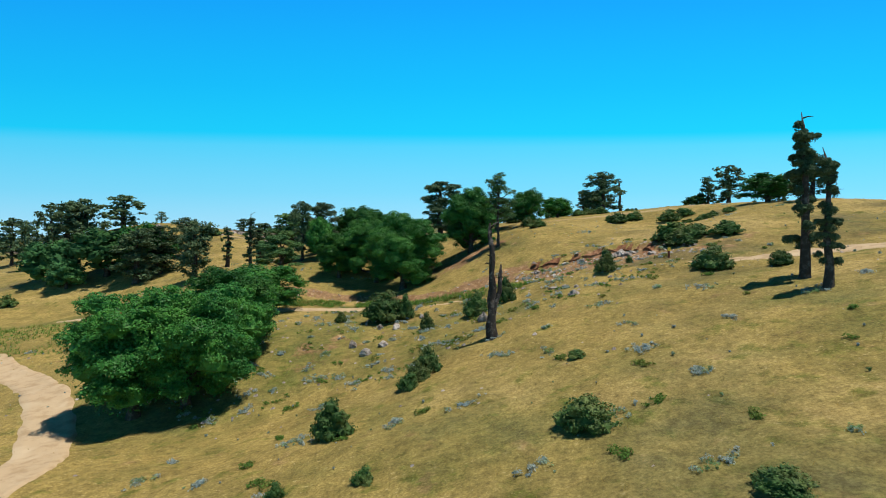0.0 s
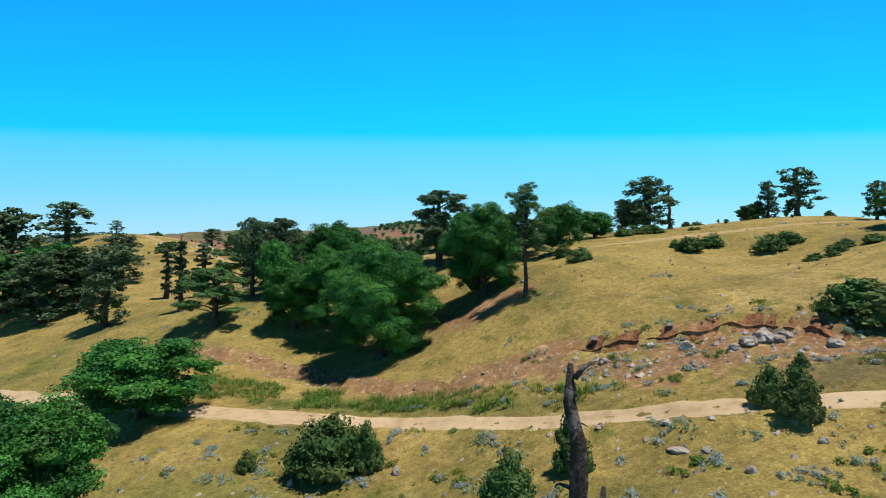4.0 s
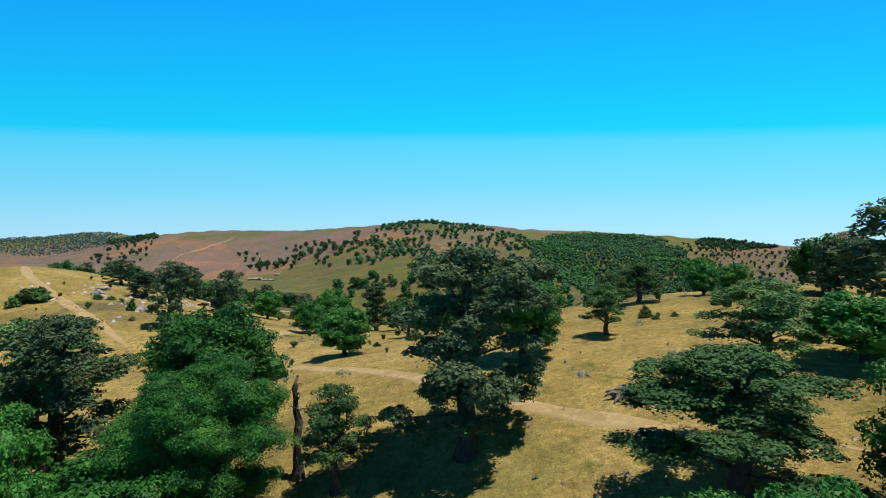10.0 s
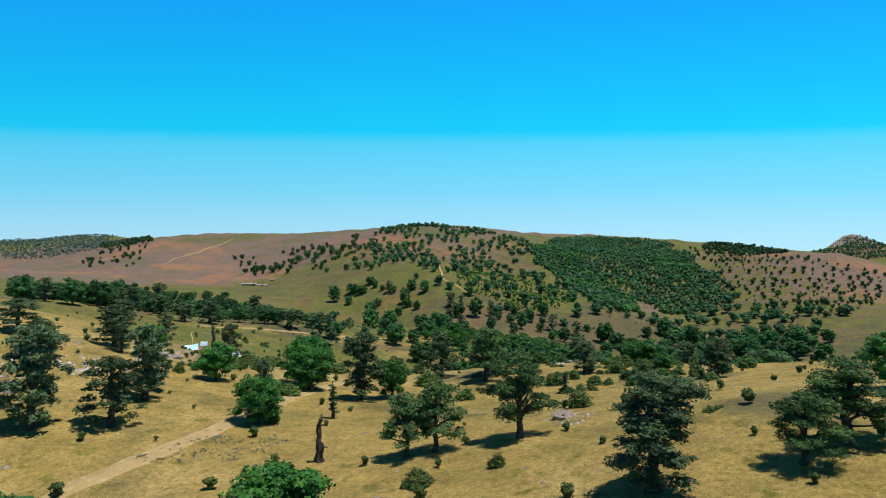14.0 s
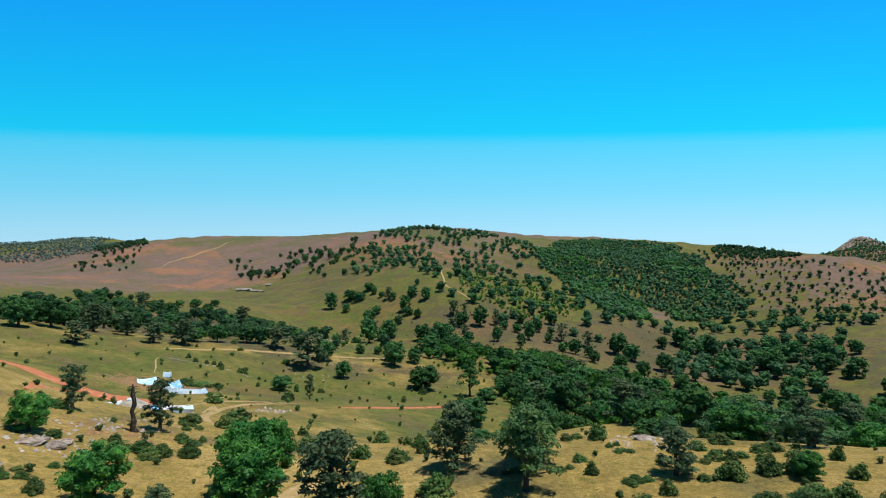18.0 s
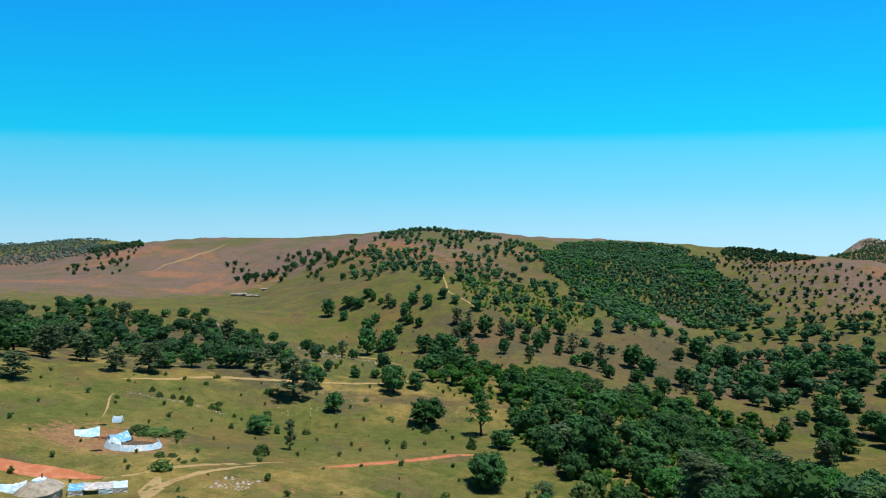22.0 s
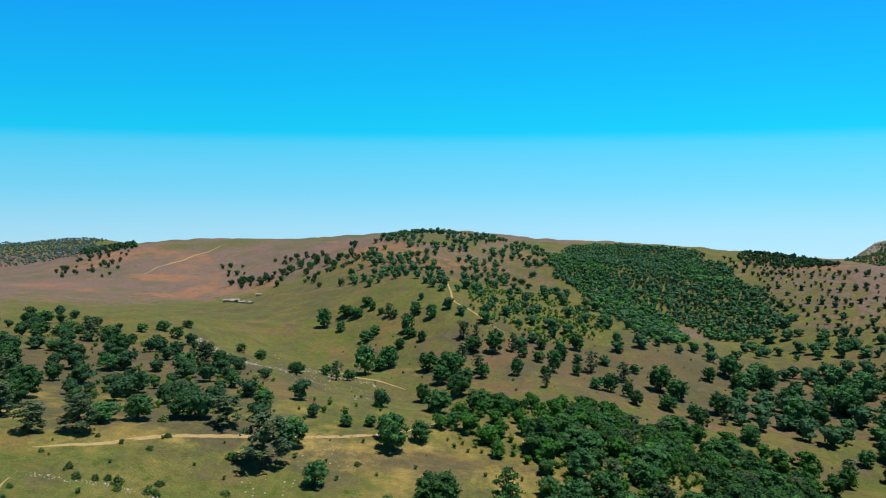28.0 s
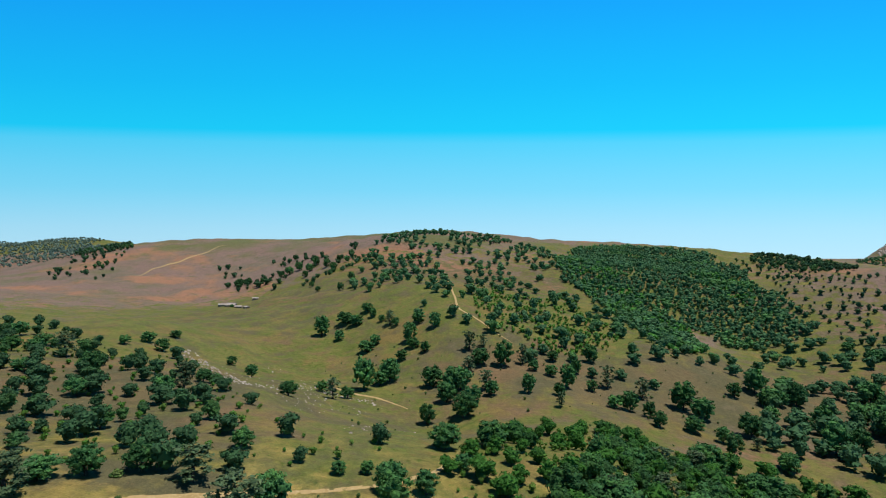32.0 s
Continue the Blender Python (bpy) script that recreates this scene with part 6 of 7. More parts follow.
wood_stuff("valley_undergrowth", strewn(THICKET, 8, 36, 7000, 300, 0.35, 40) + strewn(GULLY, 4.5, 37, 7000, 700, 0.3, 40) + strewn(RAVINE, 4.0, 38, 9000, 700, 0.25, 40), 55, "tangled green undergrowth between valley trees", M_SCRUB, "undergrowth", 0.13, 1.2, 3.4)


# ---- the herders' camp ----
def thing(name, x, y, turn, label, category, group="", lift=0.0):
    root = new(name)
    root.matrix_world = pose(x, y, ground_z(x, y) + lift, 0, 0, turn)
    return tagged(root, label, category, group)


def part(name, me, parent, label=""):
    ob = new(name, me)
    ob.parent = parent
    return tagged(ob, label) if label else ob


def cloth(w, d, h_front, h_ridge, rng, n=14):
    """A sagging, creased sheet over a ridge: a tent roof reaching the ground on both sides."""
    verts, faces = [], []
    for i in range(n + 1):
        for j in range(n + 1):
            u, v = i / n - 0.5, j / n - 0.5
            ridge = 1 - abs(v) * 2
            z = h_front * 0.05 + h_ridge * ridge ** 0.8 * (1 - 0.18 * (1 - (2 * u) ** 2)) + rng.uniform(-0.05, 0.05)
            verts.append((u * w + rng.uniform(-0.06, 0.06), v * d + rng.uniform(-0.06, 0.06), z))
    for i in range(n):
        for j in range(n):
            a = i * (n + 1) + j
            faces.append((a, a + 1, a + n + 2, a + n + 1))
    for s in (0, n):
        ring = [s * (n + 1) + j for j in range(n + 1)]
        faces.append(tuple(ring if s else ring[::-1]))
    return verts, faces


def box(w, d, h, z=0.0, x=0.0, y=0.0, taper=1.0):
    v = [(x + sx * w / 2 * (taper if t else 1), y + sy * d / 2 * (taper if t else 1), z + t * h) for t in (0, 1) for sx, sy in ((-1, -1), (1, -1), (1, 1), (-1, 1))]
    return v, [(3, 2, 1, 0), (4, 5, 6, 7), (0, 1, 5, 4), (1, 2, 6, 5), (2, 3, 7, 6), (3, 0, 4, 7)]


def tent(x, y, turn, w, d, h, mat, label):
    rng = random.Random(int(abs(x * 10)))
    t = thing("tent", x, y, turn, label, "tent", "tents of the camp")
    part("canvas", mesh_of("canvas", *cloth(w, d, 0.3, h, rng), mat), t)
    for s in (-1, 1):
        part("pole", mesh_of("pole", *tube([(s * w * 0.46, 0, -0.2), (s * w * 0.46, 0, h * 1.0)], [0.05, 0.04], 6, rng), M_PLANK), t, "wooden tent pole")
    return t


tent(-88.1, 286.6, 35, 4.8, 4.2, 1.8, M_BLUESHEET, "pale blue tarpaulin tent on bare ground")
tent(-80.6, 286.0, 60, 4.2, 3.4, 2.0, M_BLUETARP, "bright blue tarpaulin tent beside the pen")
tent(-79.2, 281.6, 120, 4.4, 3.2, 1.6, M_TARP, "white and blue tarpaulin tent joining the pen wall")
tent(-89.1, 300.0, 10, 2.2, 1.8, 1.7, M_TARP, "small white tarpaulin shelter standing alone")
tent(-73.6, 247.0, 25, 3.4, 3.0, 1.6, M_TARP, "low pale blue tarpaulin shelter beside the yurt")

pen = thing("sheep_pen", -75.6, 283.2, 0, "oval pen walled with pale blue tarpaulin sheets", "pen")
pen_rng = random.Random(5)
rim = [(-75.6 + 5.0 * math.cos(radians(a)), 283.2 + 5.0 * math.sin(radians(a))) for a in range(-165, 60, 9)]
for (ax, ay), (bx, by) in zip(rim, rim[1:]):
    za, zb = ground_z(ax, ay), ground_z(bx, by)
    z0 = ground_z(-75.6, 283.2)
    n = 4
    verts, faces = [], []
    for side in (-0.05, 0.05):
        for k in range(n + 1):
            s = k / n
            x, y = ax + (bx - ax) * s, ay + (by - ay) * s
            r = math.hypot(x + 75.6, y - 283.2)
            ux, uy = (x + 75.6) / r, (y - 283.2) / r
            off = side + pen_rng.uniform(-0.04, 0.04)
            base = za + (zb - za) * s - z0
            verts += [(x + 75.6 + ux * (off + 0.7), y - 283.2 + uy * (off + 0.7), base - 0.1), (x + 75.6 + ux * (off + pen_rng.uniform(-0.1, 0.1)), y - 283.2 + uy * off, base + 1.25 + pen_rng.uniform(-0.12, 0.12))]
    m = 2 * (n + 1)
    for k in range(n):
        a, b = 2 * k, m + 2 * k
        faces += [(a, a + 2, a + 3, a + 1), (b, b + 1, b + 3, b + 2), (a + 1, a + 3, b + 3, b + 1)]
    part("tarp_panel", mesh_of("tarp_panel", verts, faces, M_TARP), pen)
    part("stake", mesh_of("stake", *tube([(ax + 75.6, ay - 283.2, za - z0 - 0.2), (ax + 75.6, ay - 283.2, za - z0 + 1.35)], [0.05, 0.04], 5, pen_rng), M_PLANK), pen, "rough wooden stake")
floor_v, floor_f = [(0, 0, 0.06)], []
for k in range(32):
    a = 2 * math.pi * k / 32
    x, y = -75.6 + 4.8 * math.cos(a), 283.2 + 4.8 * math.sin(a)
    floor_v.append((x + 75.6, y - 283.2, ground_z(x, y) - ground_z(-75.6, 283.2) + 0.08))
    floor_f.append((0, 1 + k, 1 + (k + 1) % 32))
part("pen_floor", mesh_of("pen_floor", floor_v, floor_f, M_MUD), pen, "dark trampled dung floor")
for k in range(3):
    part("rail", mesh_of("rail", *tube([(-3.5, 1.0 + k * 0.9, 0.6 - k * 0.3), (3.0, 1.6 + k * 0.9, 0.45 - k * 0.3)], [0.05, 0.05], 5, pen_rng), M_PLANK), pen, "grey wooden rail across the pen")

yurt = thing("yurt", -69.8, 247.2, 0, "round grey felt yurt with a low conical roof", "yurt")
yr = random.Random(8)
ring = 28


def lathe(profile, n, rng, jag=0.03):
    v, f = [], []
    for r, z in profile:
        for k in range(n):
            a = 2 * math.pi * k / n
            q = r * (1 + rng.uniform(-jag, jag))
            v.append((q * math.cos(a), q * math.sin(a), z + rng.uniform(-jag, jag)))
    for i in range(len(profile) - 1):
        for k in range(n):
            f.append((i * n + k, i * n + (k + 1) % n, (i + 1) * n + (k + 1) % n, (i + 1) * n + k))
    return v, f


M_FELT = material("grey_felt", (0.36, 0.33, 0.29), 0.95, [(1.2, 0.45, 0.6, (0.25, 0.23, 0.20), 5), (0.5, 0.5, 0.7, (0.46, 0.43, 0.38), 3)], (5, 0.05))
part("wall", mesh_of("wall", *lathe([(3.0, -0.6), (3.05, 0.4), (3.0, 1.2)], ring, yr), M_FELT), yurt)
part("roof", mesh_of("roof", *lathe([(3.3, 1.0), (3.1, 1.25), (2.3, 1.8), (1.3, 2.4), (0.8, 2.6)], ring, yr), M_FELT), yurt)
part("crown_cover", mesh_of("crown_cover", *lathe([(1.0, 2.5), (0.95, 2.72), (0.4, 2.9), (0.02, 2.95)], ring, yr), M_TARP), yurt, "pale cover over the smoke hole")
part("stovepipe", mesh_of("stovepipe", *tube([(0.3, 0.2, 2.7), (0.3, 0.2, 3.5)], [0.09, 0.09], 8, yr), M_DEADWOOD), yurt, "short dark stovepipe")

shed_rng = random.Random(9)


def long_shed(x0, y0, x1, y1, h, label, roofs):
    """A long low shelter of posts under tarpaulin sheets, laid between two places."""
    length = math.hypot(x1 - x0, y1 - y0)
    turn = math.degrees(math.atan2(y1 - y0, x1 - x0))
    root = thing("long_shed", x0, y0, turn, label, "shed")
    z0 = ground_z(x0, y0)
    slope = (ground_z(x1, y1) - z0) / length
    bays = max(2, int(length / 1.9))
    for k in range(bays):
        a, b = length * k / bays, length * (k + 1) / bays
        verts, faces = [], []
        n = 5
        for i in range(n + 1):
            for j in range(n + 1):
                u, v = i / n, j / n
                verts.append((a + (b - a) * u, -1.3 + 2.6 * v, slope * (a + (b - a) * u) + h * (0.82 + 0.22 * v) - 0.15 * math.sin(math.pi * u) + shed_rng.uniform(-0.05, 0.05)))
        for i in range(n):
            for j in range(n):
                q = i * (n + 1) + j
                faces.append((q, q + n + 1, q + n + 2, q + 1))
        part("roof_sheet", mesh_of("roof_sheet", verts, faces, roofs[k % len(roofs)]), root)
        if k % 3 != 1:
            verts, faces = [], []
            for i in range(n + 1):
                for j in range(n + 1):
                    u, v = i / n, j / n
                    xx = a + (b - a) * u
                    verts.append((xx, -1.28 + shed_rng.uniform(-0.06, 0.06), slope * xx - 0.15 + (h * 0.82 + 0.1) * v))
            for i in range(n):
                for j in range(n):
                    q = i * (n + 1) + j
                    faces.append((q, q + n + 1, q + n + 2, q + 1))
            part("side_sheet", mesh_of("side_sheet", verts, faces, roofs[(k + 1) % len(roofs)]), root)
        for yy in (-1.25, 1.25):
            part("post", mesh_of("post", *tube([(a, yy, slope * a - 0.3), (a, yy, slope * a + h * 0.95)], [0.06, 0.05], 5, shed_rng), M_PLANK), root, "rough wooden post")
    return root


long_shed(-67.6, 250.6, -60.3, 254.8, 1.35, "long low animal shed roofed with patched tarpaulin", [M_BLUETARP, M_SHEET, M_SHEET, M_TARP, M_SHEET])
crate = thing("barrel_stand", -44.5, 245.6, 15, "small rusty red box standing by a bush", "box")
M_RUST = material("rusty_red_paint", (0.28, 0.07, 0.04), 0.8, [(4, 0.45, 0.6, (0.16, 0.06, 0.04), 4)])
part("body", mesh_of("body", *box(0.9, 0.8, 1.1, -0.1), M_RUST), crate)
part("lid", mesh_of("lid", *box(1.0, 0.9, 0.08, 1.0), M_PLANK), crate, "grey wooden lid")

goods = thing("goods_heap", -83.9, 286.4, 0, "untidy reddish heap of bundles and planks between the tents", "heap")
goods_rng = random.Random(12)
for k in range(26):
    w, d, h = goods_rng.uniform(0.3, 0.8), goods_rng.uniform(0.25, 0.5), goods_rng.uniform(0.15, 0.4)
    x, y = goods_rng.gauss(0, 0.9), goods_rng.gauss(0, 0.6)
    bundle = part("bundle", mesh_of("bundle", *box(w, d, h, 0.0, taper=0.85), (M_RUST, M_PLANK, M_REDROAD)[k % 3]), goods)
    bundle.matrix_local = pose(x, y, ground_z(x - 83.9, y + 286.4) - ground_z(-83.9, 286.4) - 0.05 + (0.25 if k % 4 == 0 else 0.0), goods_rng.uniform(-8, 8), goods_rng.uniform(-8, 8), goods_rng.uniform(0, 180))
for x, y, turn, length in ((-78.1, 273.6, 20, 1.4), (-77.9, 275.0, -10, 1.1), (-90.6, 295.3, 5, 3.0)):
    log = thing("log", x, y, turn, "dark weathered log lying on the trampled ground", "log", "logs in the camp")
    part("stem", mesh_of("stem", *tube([(-length / 2, 0, 0.12), (0, 0.03, 0.15), (length / 2, 0, 0.12)], [0.17, 0.19, 0.15], 9, goods_rng, 0.1), M_DEADWOOD, True), log)
M_YELLOW = material("yellow_paint", (0.62, 0.40, 0.04), 0.6, [(6, 0.45, 0.62, (0.45, 0.28, 0.04), 4)])
marker = thing("marker_post", 21.4, 50.6, 0, "short yellow-topped marker post beside the dirt road", "post")
part("shaft", mesh_of("shaft", *box(0.16, 0.16, 0.85, -0.2), M_RUST), marker, "dull reddish shaft")
part("cap", mesh_of("cap", *box(0.3, 0.3, 0.32, 0.65, taper=0.7), M_YELLOW), marker, "yellow painted head")

# far huts in the valley
M_HUTROOF = material("pale_hut_roof", (0.34, 0.30, 0.28), 0.8, [(0.4, 0.45, 0.6, (0.24, 0.20, 0.18), 3)])
M_HUTWALL = material("hut_wall", (0.30, 0.22, 0.17), 0.9, [(0.4, 0.45, 0.6, (0.22, 0.16, 0.12), 3)])


def hut(x, y, turn, w, d, h, label):
    root = thing("hut", x, y, turn, label, "hut", "huts in the far valley")
    part("wall", mesh_of("wall", *box(w, d, h + 2, -2), M_HUTWALL), root)
    v = [(-w / 2 - 0.5, -d / 2 - 0.5, h), (w / 2 + 0.5, -d / 2 - 0.5, h), (w / 2 + 0.5, d / 2 + 0.5, h), (-w / 2 - 0.5, d / 2 + 0.5, h), (-w / 2 - 0.5, 0, h + d * 0.3), (w / 2 + 0.5, 0, h + d * 0.3)]
    part("roof", mesh_of("roof", v, [(0, 1, 5, 4), (2, 3, 4, 5), (0, 4, 3), (1, 2, 5), (3, 2, 1, 0)], M_HUTROOF), root)
    part("door", mesh_of("door", *box(1.1, 0.12, 2.0, 0, 0, -d / 2 - 0.04), M_PLANK), root)


hut(-287, 1010, 10, 8, 4.5, 2.2, "small pale-roofed hut on green valley floor")
for k, (dx, dy, w) in enumerate(((0, 0, 12), (-13, 6, 10), (14, -8, 9), (-4, 14, 14), (26, -12, 7))):
    hut(-305 + dx, 965 + dy, 25 - k * 13, w, 5, 2.2, "low brown stone hut of the far hamlet")


# ---- stones and weeds ----
def boulder(x, y, w, h, seed, label="weathered grey limestone boulder half sunk in grass"):
    rng = random.Random(seed)
    bm = bmesh.new()
    bmesh.ops.create_icosphere(bm, subdivisions=3, radius=1.0)
    cuts = [Vector((rng.uniform(-1, 1), rng.uniform(-1, 1), rng.uniform(-0.3, 1))).normalized() for _ in range(9)]
    for v in bm.verts:
        for c in cuts:
            d = v.co.dot(c)
            if d > 0.68:
                v.co -= c * (d - 0.68) * 0.85
        v.co *= 1 + 0.24 * noise.noise(v.co * 2.3 + Vector((seed, 0, 0))) + 0.12 * noise.noise(v.co * 6 + Vector((0, seed, 0)))
        v.co = Vector((v.co.x * w / 2, v.co.y * w / 2 * 0.8, v.co.z * h * 0.75))
    me = bpy.data.meshes.new("boulder")
    bm.to_mesh(me)
    bm.free()
    me.materials.append(M_ROCK)
    ob = new("boulder", me)
    ob.matrix_world = pose(x, y, ground_z(x, y) + h * 0.2, 0, 0, rng.uniform(0, 360))
    return tagged(ob, label, "boulder", "boulders on the slope")


def stump(x, y, seed):
    """The splayed grey root stump of a felled tree."""
    rng = random.Random(seed)
    root = new("tree_stump")
    root.matrix_world = pose(x, y, ground_z(x, y) - 0.05)
    ob = new("bole", mesh_of("bole", *tube([(0, 0, -0.3), (0, 0, 0.1), (0.05, 0, 0.4), (0.12, 0.03, 0.75)], [0.5, 0.42, 0.3, 0.16], 11, rng, 0.22), M_STUMP, True))
    ob.parent = root
    for k in range(6):
        w = k * 1.05 + rng.uniform(-0.3, 0.3)
        r = rng.uniform(0.7, 1.3)
        b = new("root", mesh_of("root", *tube(bent((0.2 * math.cos(w), 0.2 * math.sin(w), 0.3), (r * math.cos(w), r * math.sin(w), rng.uniform(-0.1, 0.15)), 4, rng, 0.15), [0.17, 0.14, 0.1, 0.07, 0.03], 7, rng, 0.15), M_STUMP, True))
        b.parent = root
    return tagged(root, "weathered grey stump with splayed roots on dry grass", "tree stump")


M_STUMP = material("bleached_dead_wood", (0.22, 0.19, 0.18), 0.95, [(3.0, 0.45, 0.62, (0.10, 0.075, 0.065), 6)], (11, 0.05))
stump(9.0, 104.9, 5)

boulder(-7.3, 47.1, 1.0, 0.6, 1)
boulder(-5.9, 45.0, 1.1, 0.6, 2)
boulder(-4.6, 46.3, 1.0, 0.5, 3)
boulder(-3.9, 50.9, 0.9, 0.6, 4)
boulder(3.7, 44.5, 1.1, 0.8, 5)
boulder(10.4, 41.9, 0.9, 0.4, 6)
boulder(-5.5, 51.6, 0.6, 0.6, 7)
boulder(18.3, 57.3, 1.5, 0.5, 8)
boulder(19.2, 57.3, 1.6, 0.7, 9)
boulder(19.7, 56.7, 1.1, 0.4, 10)
boulder(20.4, 57.1, 1.0, 0.4, 11)
boulder(17.3, 57.0, 1.1, 0.4, 12)
boulder(15.6, 59.3, 1.0, 0.5, 13)
boulder(11.0, 60.6, 0.9, 0.4, 14)
boulder(10.0, 47.5, 0.9, 0.2, 15)
boulder(10.8, 46.9, 0.5, 0.2, 16)
boulder(11.3, 44.7, 0.4, 0.3, 17)
boulder(14.3, 45.4, 0.5, 0.2, 18)
boulder(-6.4, 55.0, 0.8, 0.4, 19)
boulder(-7.0, 53.8, 0.4, 0.4, 20)
boulder(-1.6, 53.4, 0.6, 0.4, 21)
boulder(21.3, 54.4, 1.2, 0.4, 22)
boulder(10.3, 49.3, 0.5, 0.2, 23)
boulder(14.1, 61.0, 0.8, 0.4, 24)
boulder(-60.4, 168.4, 2.7, 1.1, 25)
boulder(-47.6, 159.7, 2.9, 1.0, 26)
boulder(-58.1, 166.2, 1.8, 0.9, 27)
boulder(-66.2, 162.8, 2.0, 0.8, 28)
boulder(-87.2, 171.3, 3.0, 1.2, 29)
boulder(-89.4, 170.0, 1.7, 1.0, 30)
boulder(8.6, 79.1, 0.8, 0.3, 31)
boulder(-48.8, 161.0, 1.9, 0.7, 32)
boulder(8.4, 152.3, 2.7, 0.7, 33)
boulder(-62.4, 173.1, 3.2, 0.6, 34)
boulder(-49.3, 192.3, 3.5, 0.7, 35)
boulder(-47.2, 193.0, 2.8, 0.6, 36)
boulder(-47.5, 183.1, 2.4, 0.5, 37)
boulder(22.1, 205.0, 3.4, 0.5, 38)
boulder(-47.5, 194.5, 2.3, 0.5, 39)


def pebbles(name, spots, low, high, mat, label, seed):
    """Loose stones too many to count."""
    g = random.Random(seed)
    verts, faces = [], []
    for x, y, a, b in spots:
        r = low + (high - low) * a * a
        z = ground_z(x, y)
        n = len(verts)
        for dx, dy, dz in ((1, 0, 0), (0.3, 0.9, 0), (-0.8, 0.5, 0), (-0.7, -0.7, 0), (0.4, -0.9, 0), (0.2, 0.1, 0.7), (-0.3, -0.1, 0.6)):
            verts.append((x + r * dx * g.uniform(0.7, 1.2), y + r * dy * g.uniform(0.7, 1.2), z - 0.04 + r * dz * g.uniform(0.7, 1.2)))
        faces += [tuple(n + k for k in f) for f in ((0, 1, 5), (1, 2, 6, 5), (2, 3, 6), (3, 4, 5, 6), (4, 0, 5))]
    return tagged(new(name, mesh_of(name, verts, faces, mat)), label, "stones", kind="stuff")


def tufts(name, spots, blades, low, high, mat, label, spread, seed, wide=0.045):
    """Grass or weeds: clumps of thin upright blades."""
    g = np.random.RandomState(seed)
    s = np.array(spots)
    n = len(s)
    z = land(s[:, 0], s[:, 1]) + bumps(s[:, 0], s[:, 1])
    h = (low + (high - low) * s[:, 2])[:, None]
    a = g.rand(n, blades) * 6.283
    r = spread * h * g.rand(n, blades)
    bx, by = s[:, :1] + r * np.cos(a), s[:, 1:2] + r * np.sin(a)
    lean = 1.3 * h * g.rand(n, blades)
    tx, ty = bx + lean * np.cos(a), by + lean * np.sin(a)
    top = z[:, None] + h * (0.25 + 0.6 * g.rand(n, blades))
    w = wide * h * np.ones_like(a)
    px, py = -np.sin(a) * w, np.cos(a) * w
    zb = (z[:, None] - 0.05) * np.ones_like(a)
    q = np.stack([np.stack([bx - px, by - py, zb], -1), np.stack([bx + px, by + py, zb], -1), np.stack([tx + px * 0.4, ty + py * 0.4, top], -1), np.stack([tx - px * 0.4, ty - py * 0.4, top], -1)], 2)
    return tagged(new(name, loose_mesh(name, q.reshape(-1, 4, 3), mat)), label, "grass", kind="stuff")


def patches(centres, low, high, spread, seed):
    """Places crowded round each centre, thinning outwards, none on the road."""
    g = random.Random(seed)
    out = []
    for x, y, a, b in centres:
        r, turn, long = spread * (0.4 + a), g.uniform(0, 3.14), g.uniform(1.0, 2.2)
        for _ in range(int(low + (high - low) * a)):
            u, v = g.gauss(0, 0.45) * r * long, g.gauss(0, 0.45) * r
            out.append((x + u * math.cos(turn) - v * math.sin(turn), y + u * math.sin(turn) + v * math.cos(turn), g.random(), g.random()))
    far = near_line(np.array([q[0] for q in out]), np.array([q[1] for q in out]), CROSSROAD) > 1.9
    return [q for q, keep in zip(out, far) if keep]


def herbs(name, spots, count, low, high, mat, label, seed):
    """Low rounded leafy weeds."""
    s = np.array(spots)
    z = land(s[:, 0], s[:, 1]) + bumps(s[:, 0], s[:, 1])
    lumps = [(x, y, h + (low + (high - low) * a) * 0.35, (low + (high - low) * a) * (0.6 + 0.5 * b), (low + (high - low) * a) * 0.6) for (x, y, a, b), h in zip(spots, z)]
    return tagged(new(name, loose_mesh(name, leaves_on(lumps, count * len(lumps), (low + high) * 0.18, seed, 0.8, 0.7), mat)), label, "weeds", kind="stuff")


FIRST = [(-30, 8), (40, 8), (60, 60), (45, 120), (-45, 130), (-60, 60)]
UPPER = [(-70, 130), (70, 120), (60, 215), (-75, 235)]
MEADOW = [(-130, 240), (50, 215), (60, 350), (-40, 390), (-140, 330)]
BELT = [(-18, 38), (12, 40), (30, 52), (20, 66), (-12, 62), (-24, 52)]
tufts("dry_grass", strewn(FIRST, 0.6, 41, 24000, 11000), 3, 0.07, 0.2, M_DRYGRASS, "short dry straw-coloured grass tufts", 0.5, 1)
tufts("dry_grass", strewn(UPPER, 1.2, 42, 16000, 7000), 3, 0.1, 0.26, M_DRYGRASS, "dry golden grass tufts over the slope", 0.6, 2)
NEARSLOPE = [(-16, 14), (18, 12), (26, 34), (30, 50), (12, 42), (-14, 42)]
herbs("blue_weeds", patches(strewn(BELT, 2.0, 43, 4000, 130), 6, 26, 0.6, 81) + patches(strewn(NEARSLOPE, 3.4, 44, 3000, 34, 0.3, 14), 5, 24, 0.5, 82) + patches(strewn(FIRST, 5.5, 69, 3000, 60, 0.4, 25), 6, 22, 0.7, 83), 22, 0.08, 0.24, M_THISTLE, "pale blue-grey flowering weeds in patches", 3)
herbs("green_weeds", patches(strewn(BELT, 3.0, 45, 3000, 60), 5, 16, 0.7, 84) + patches(strewn(NEARSLOPE, 3.4, 46, 2000, 34), 4, 16, 0.35, 85), 26, 0.08, 0.28, M_VERGE, "small green weed clumps", 4)
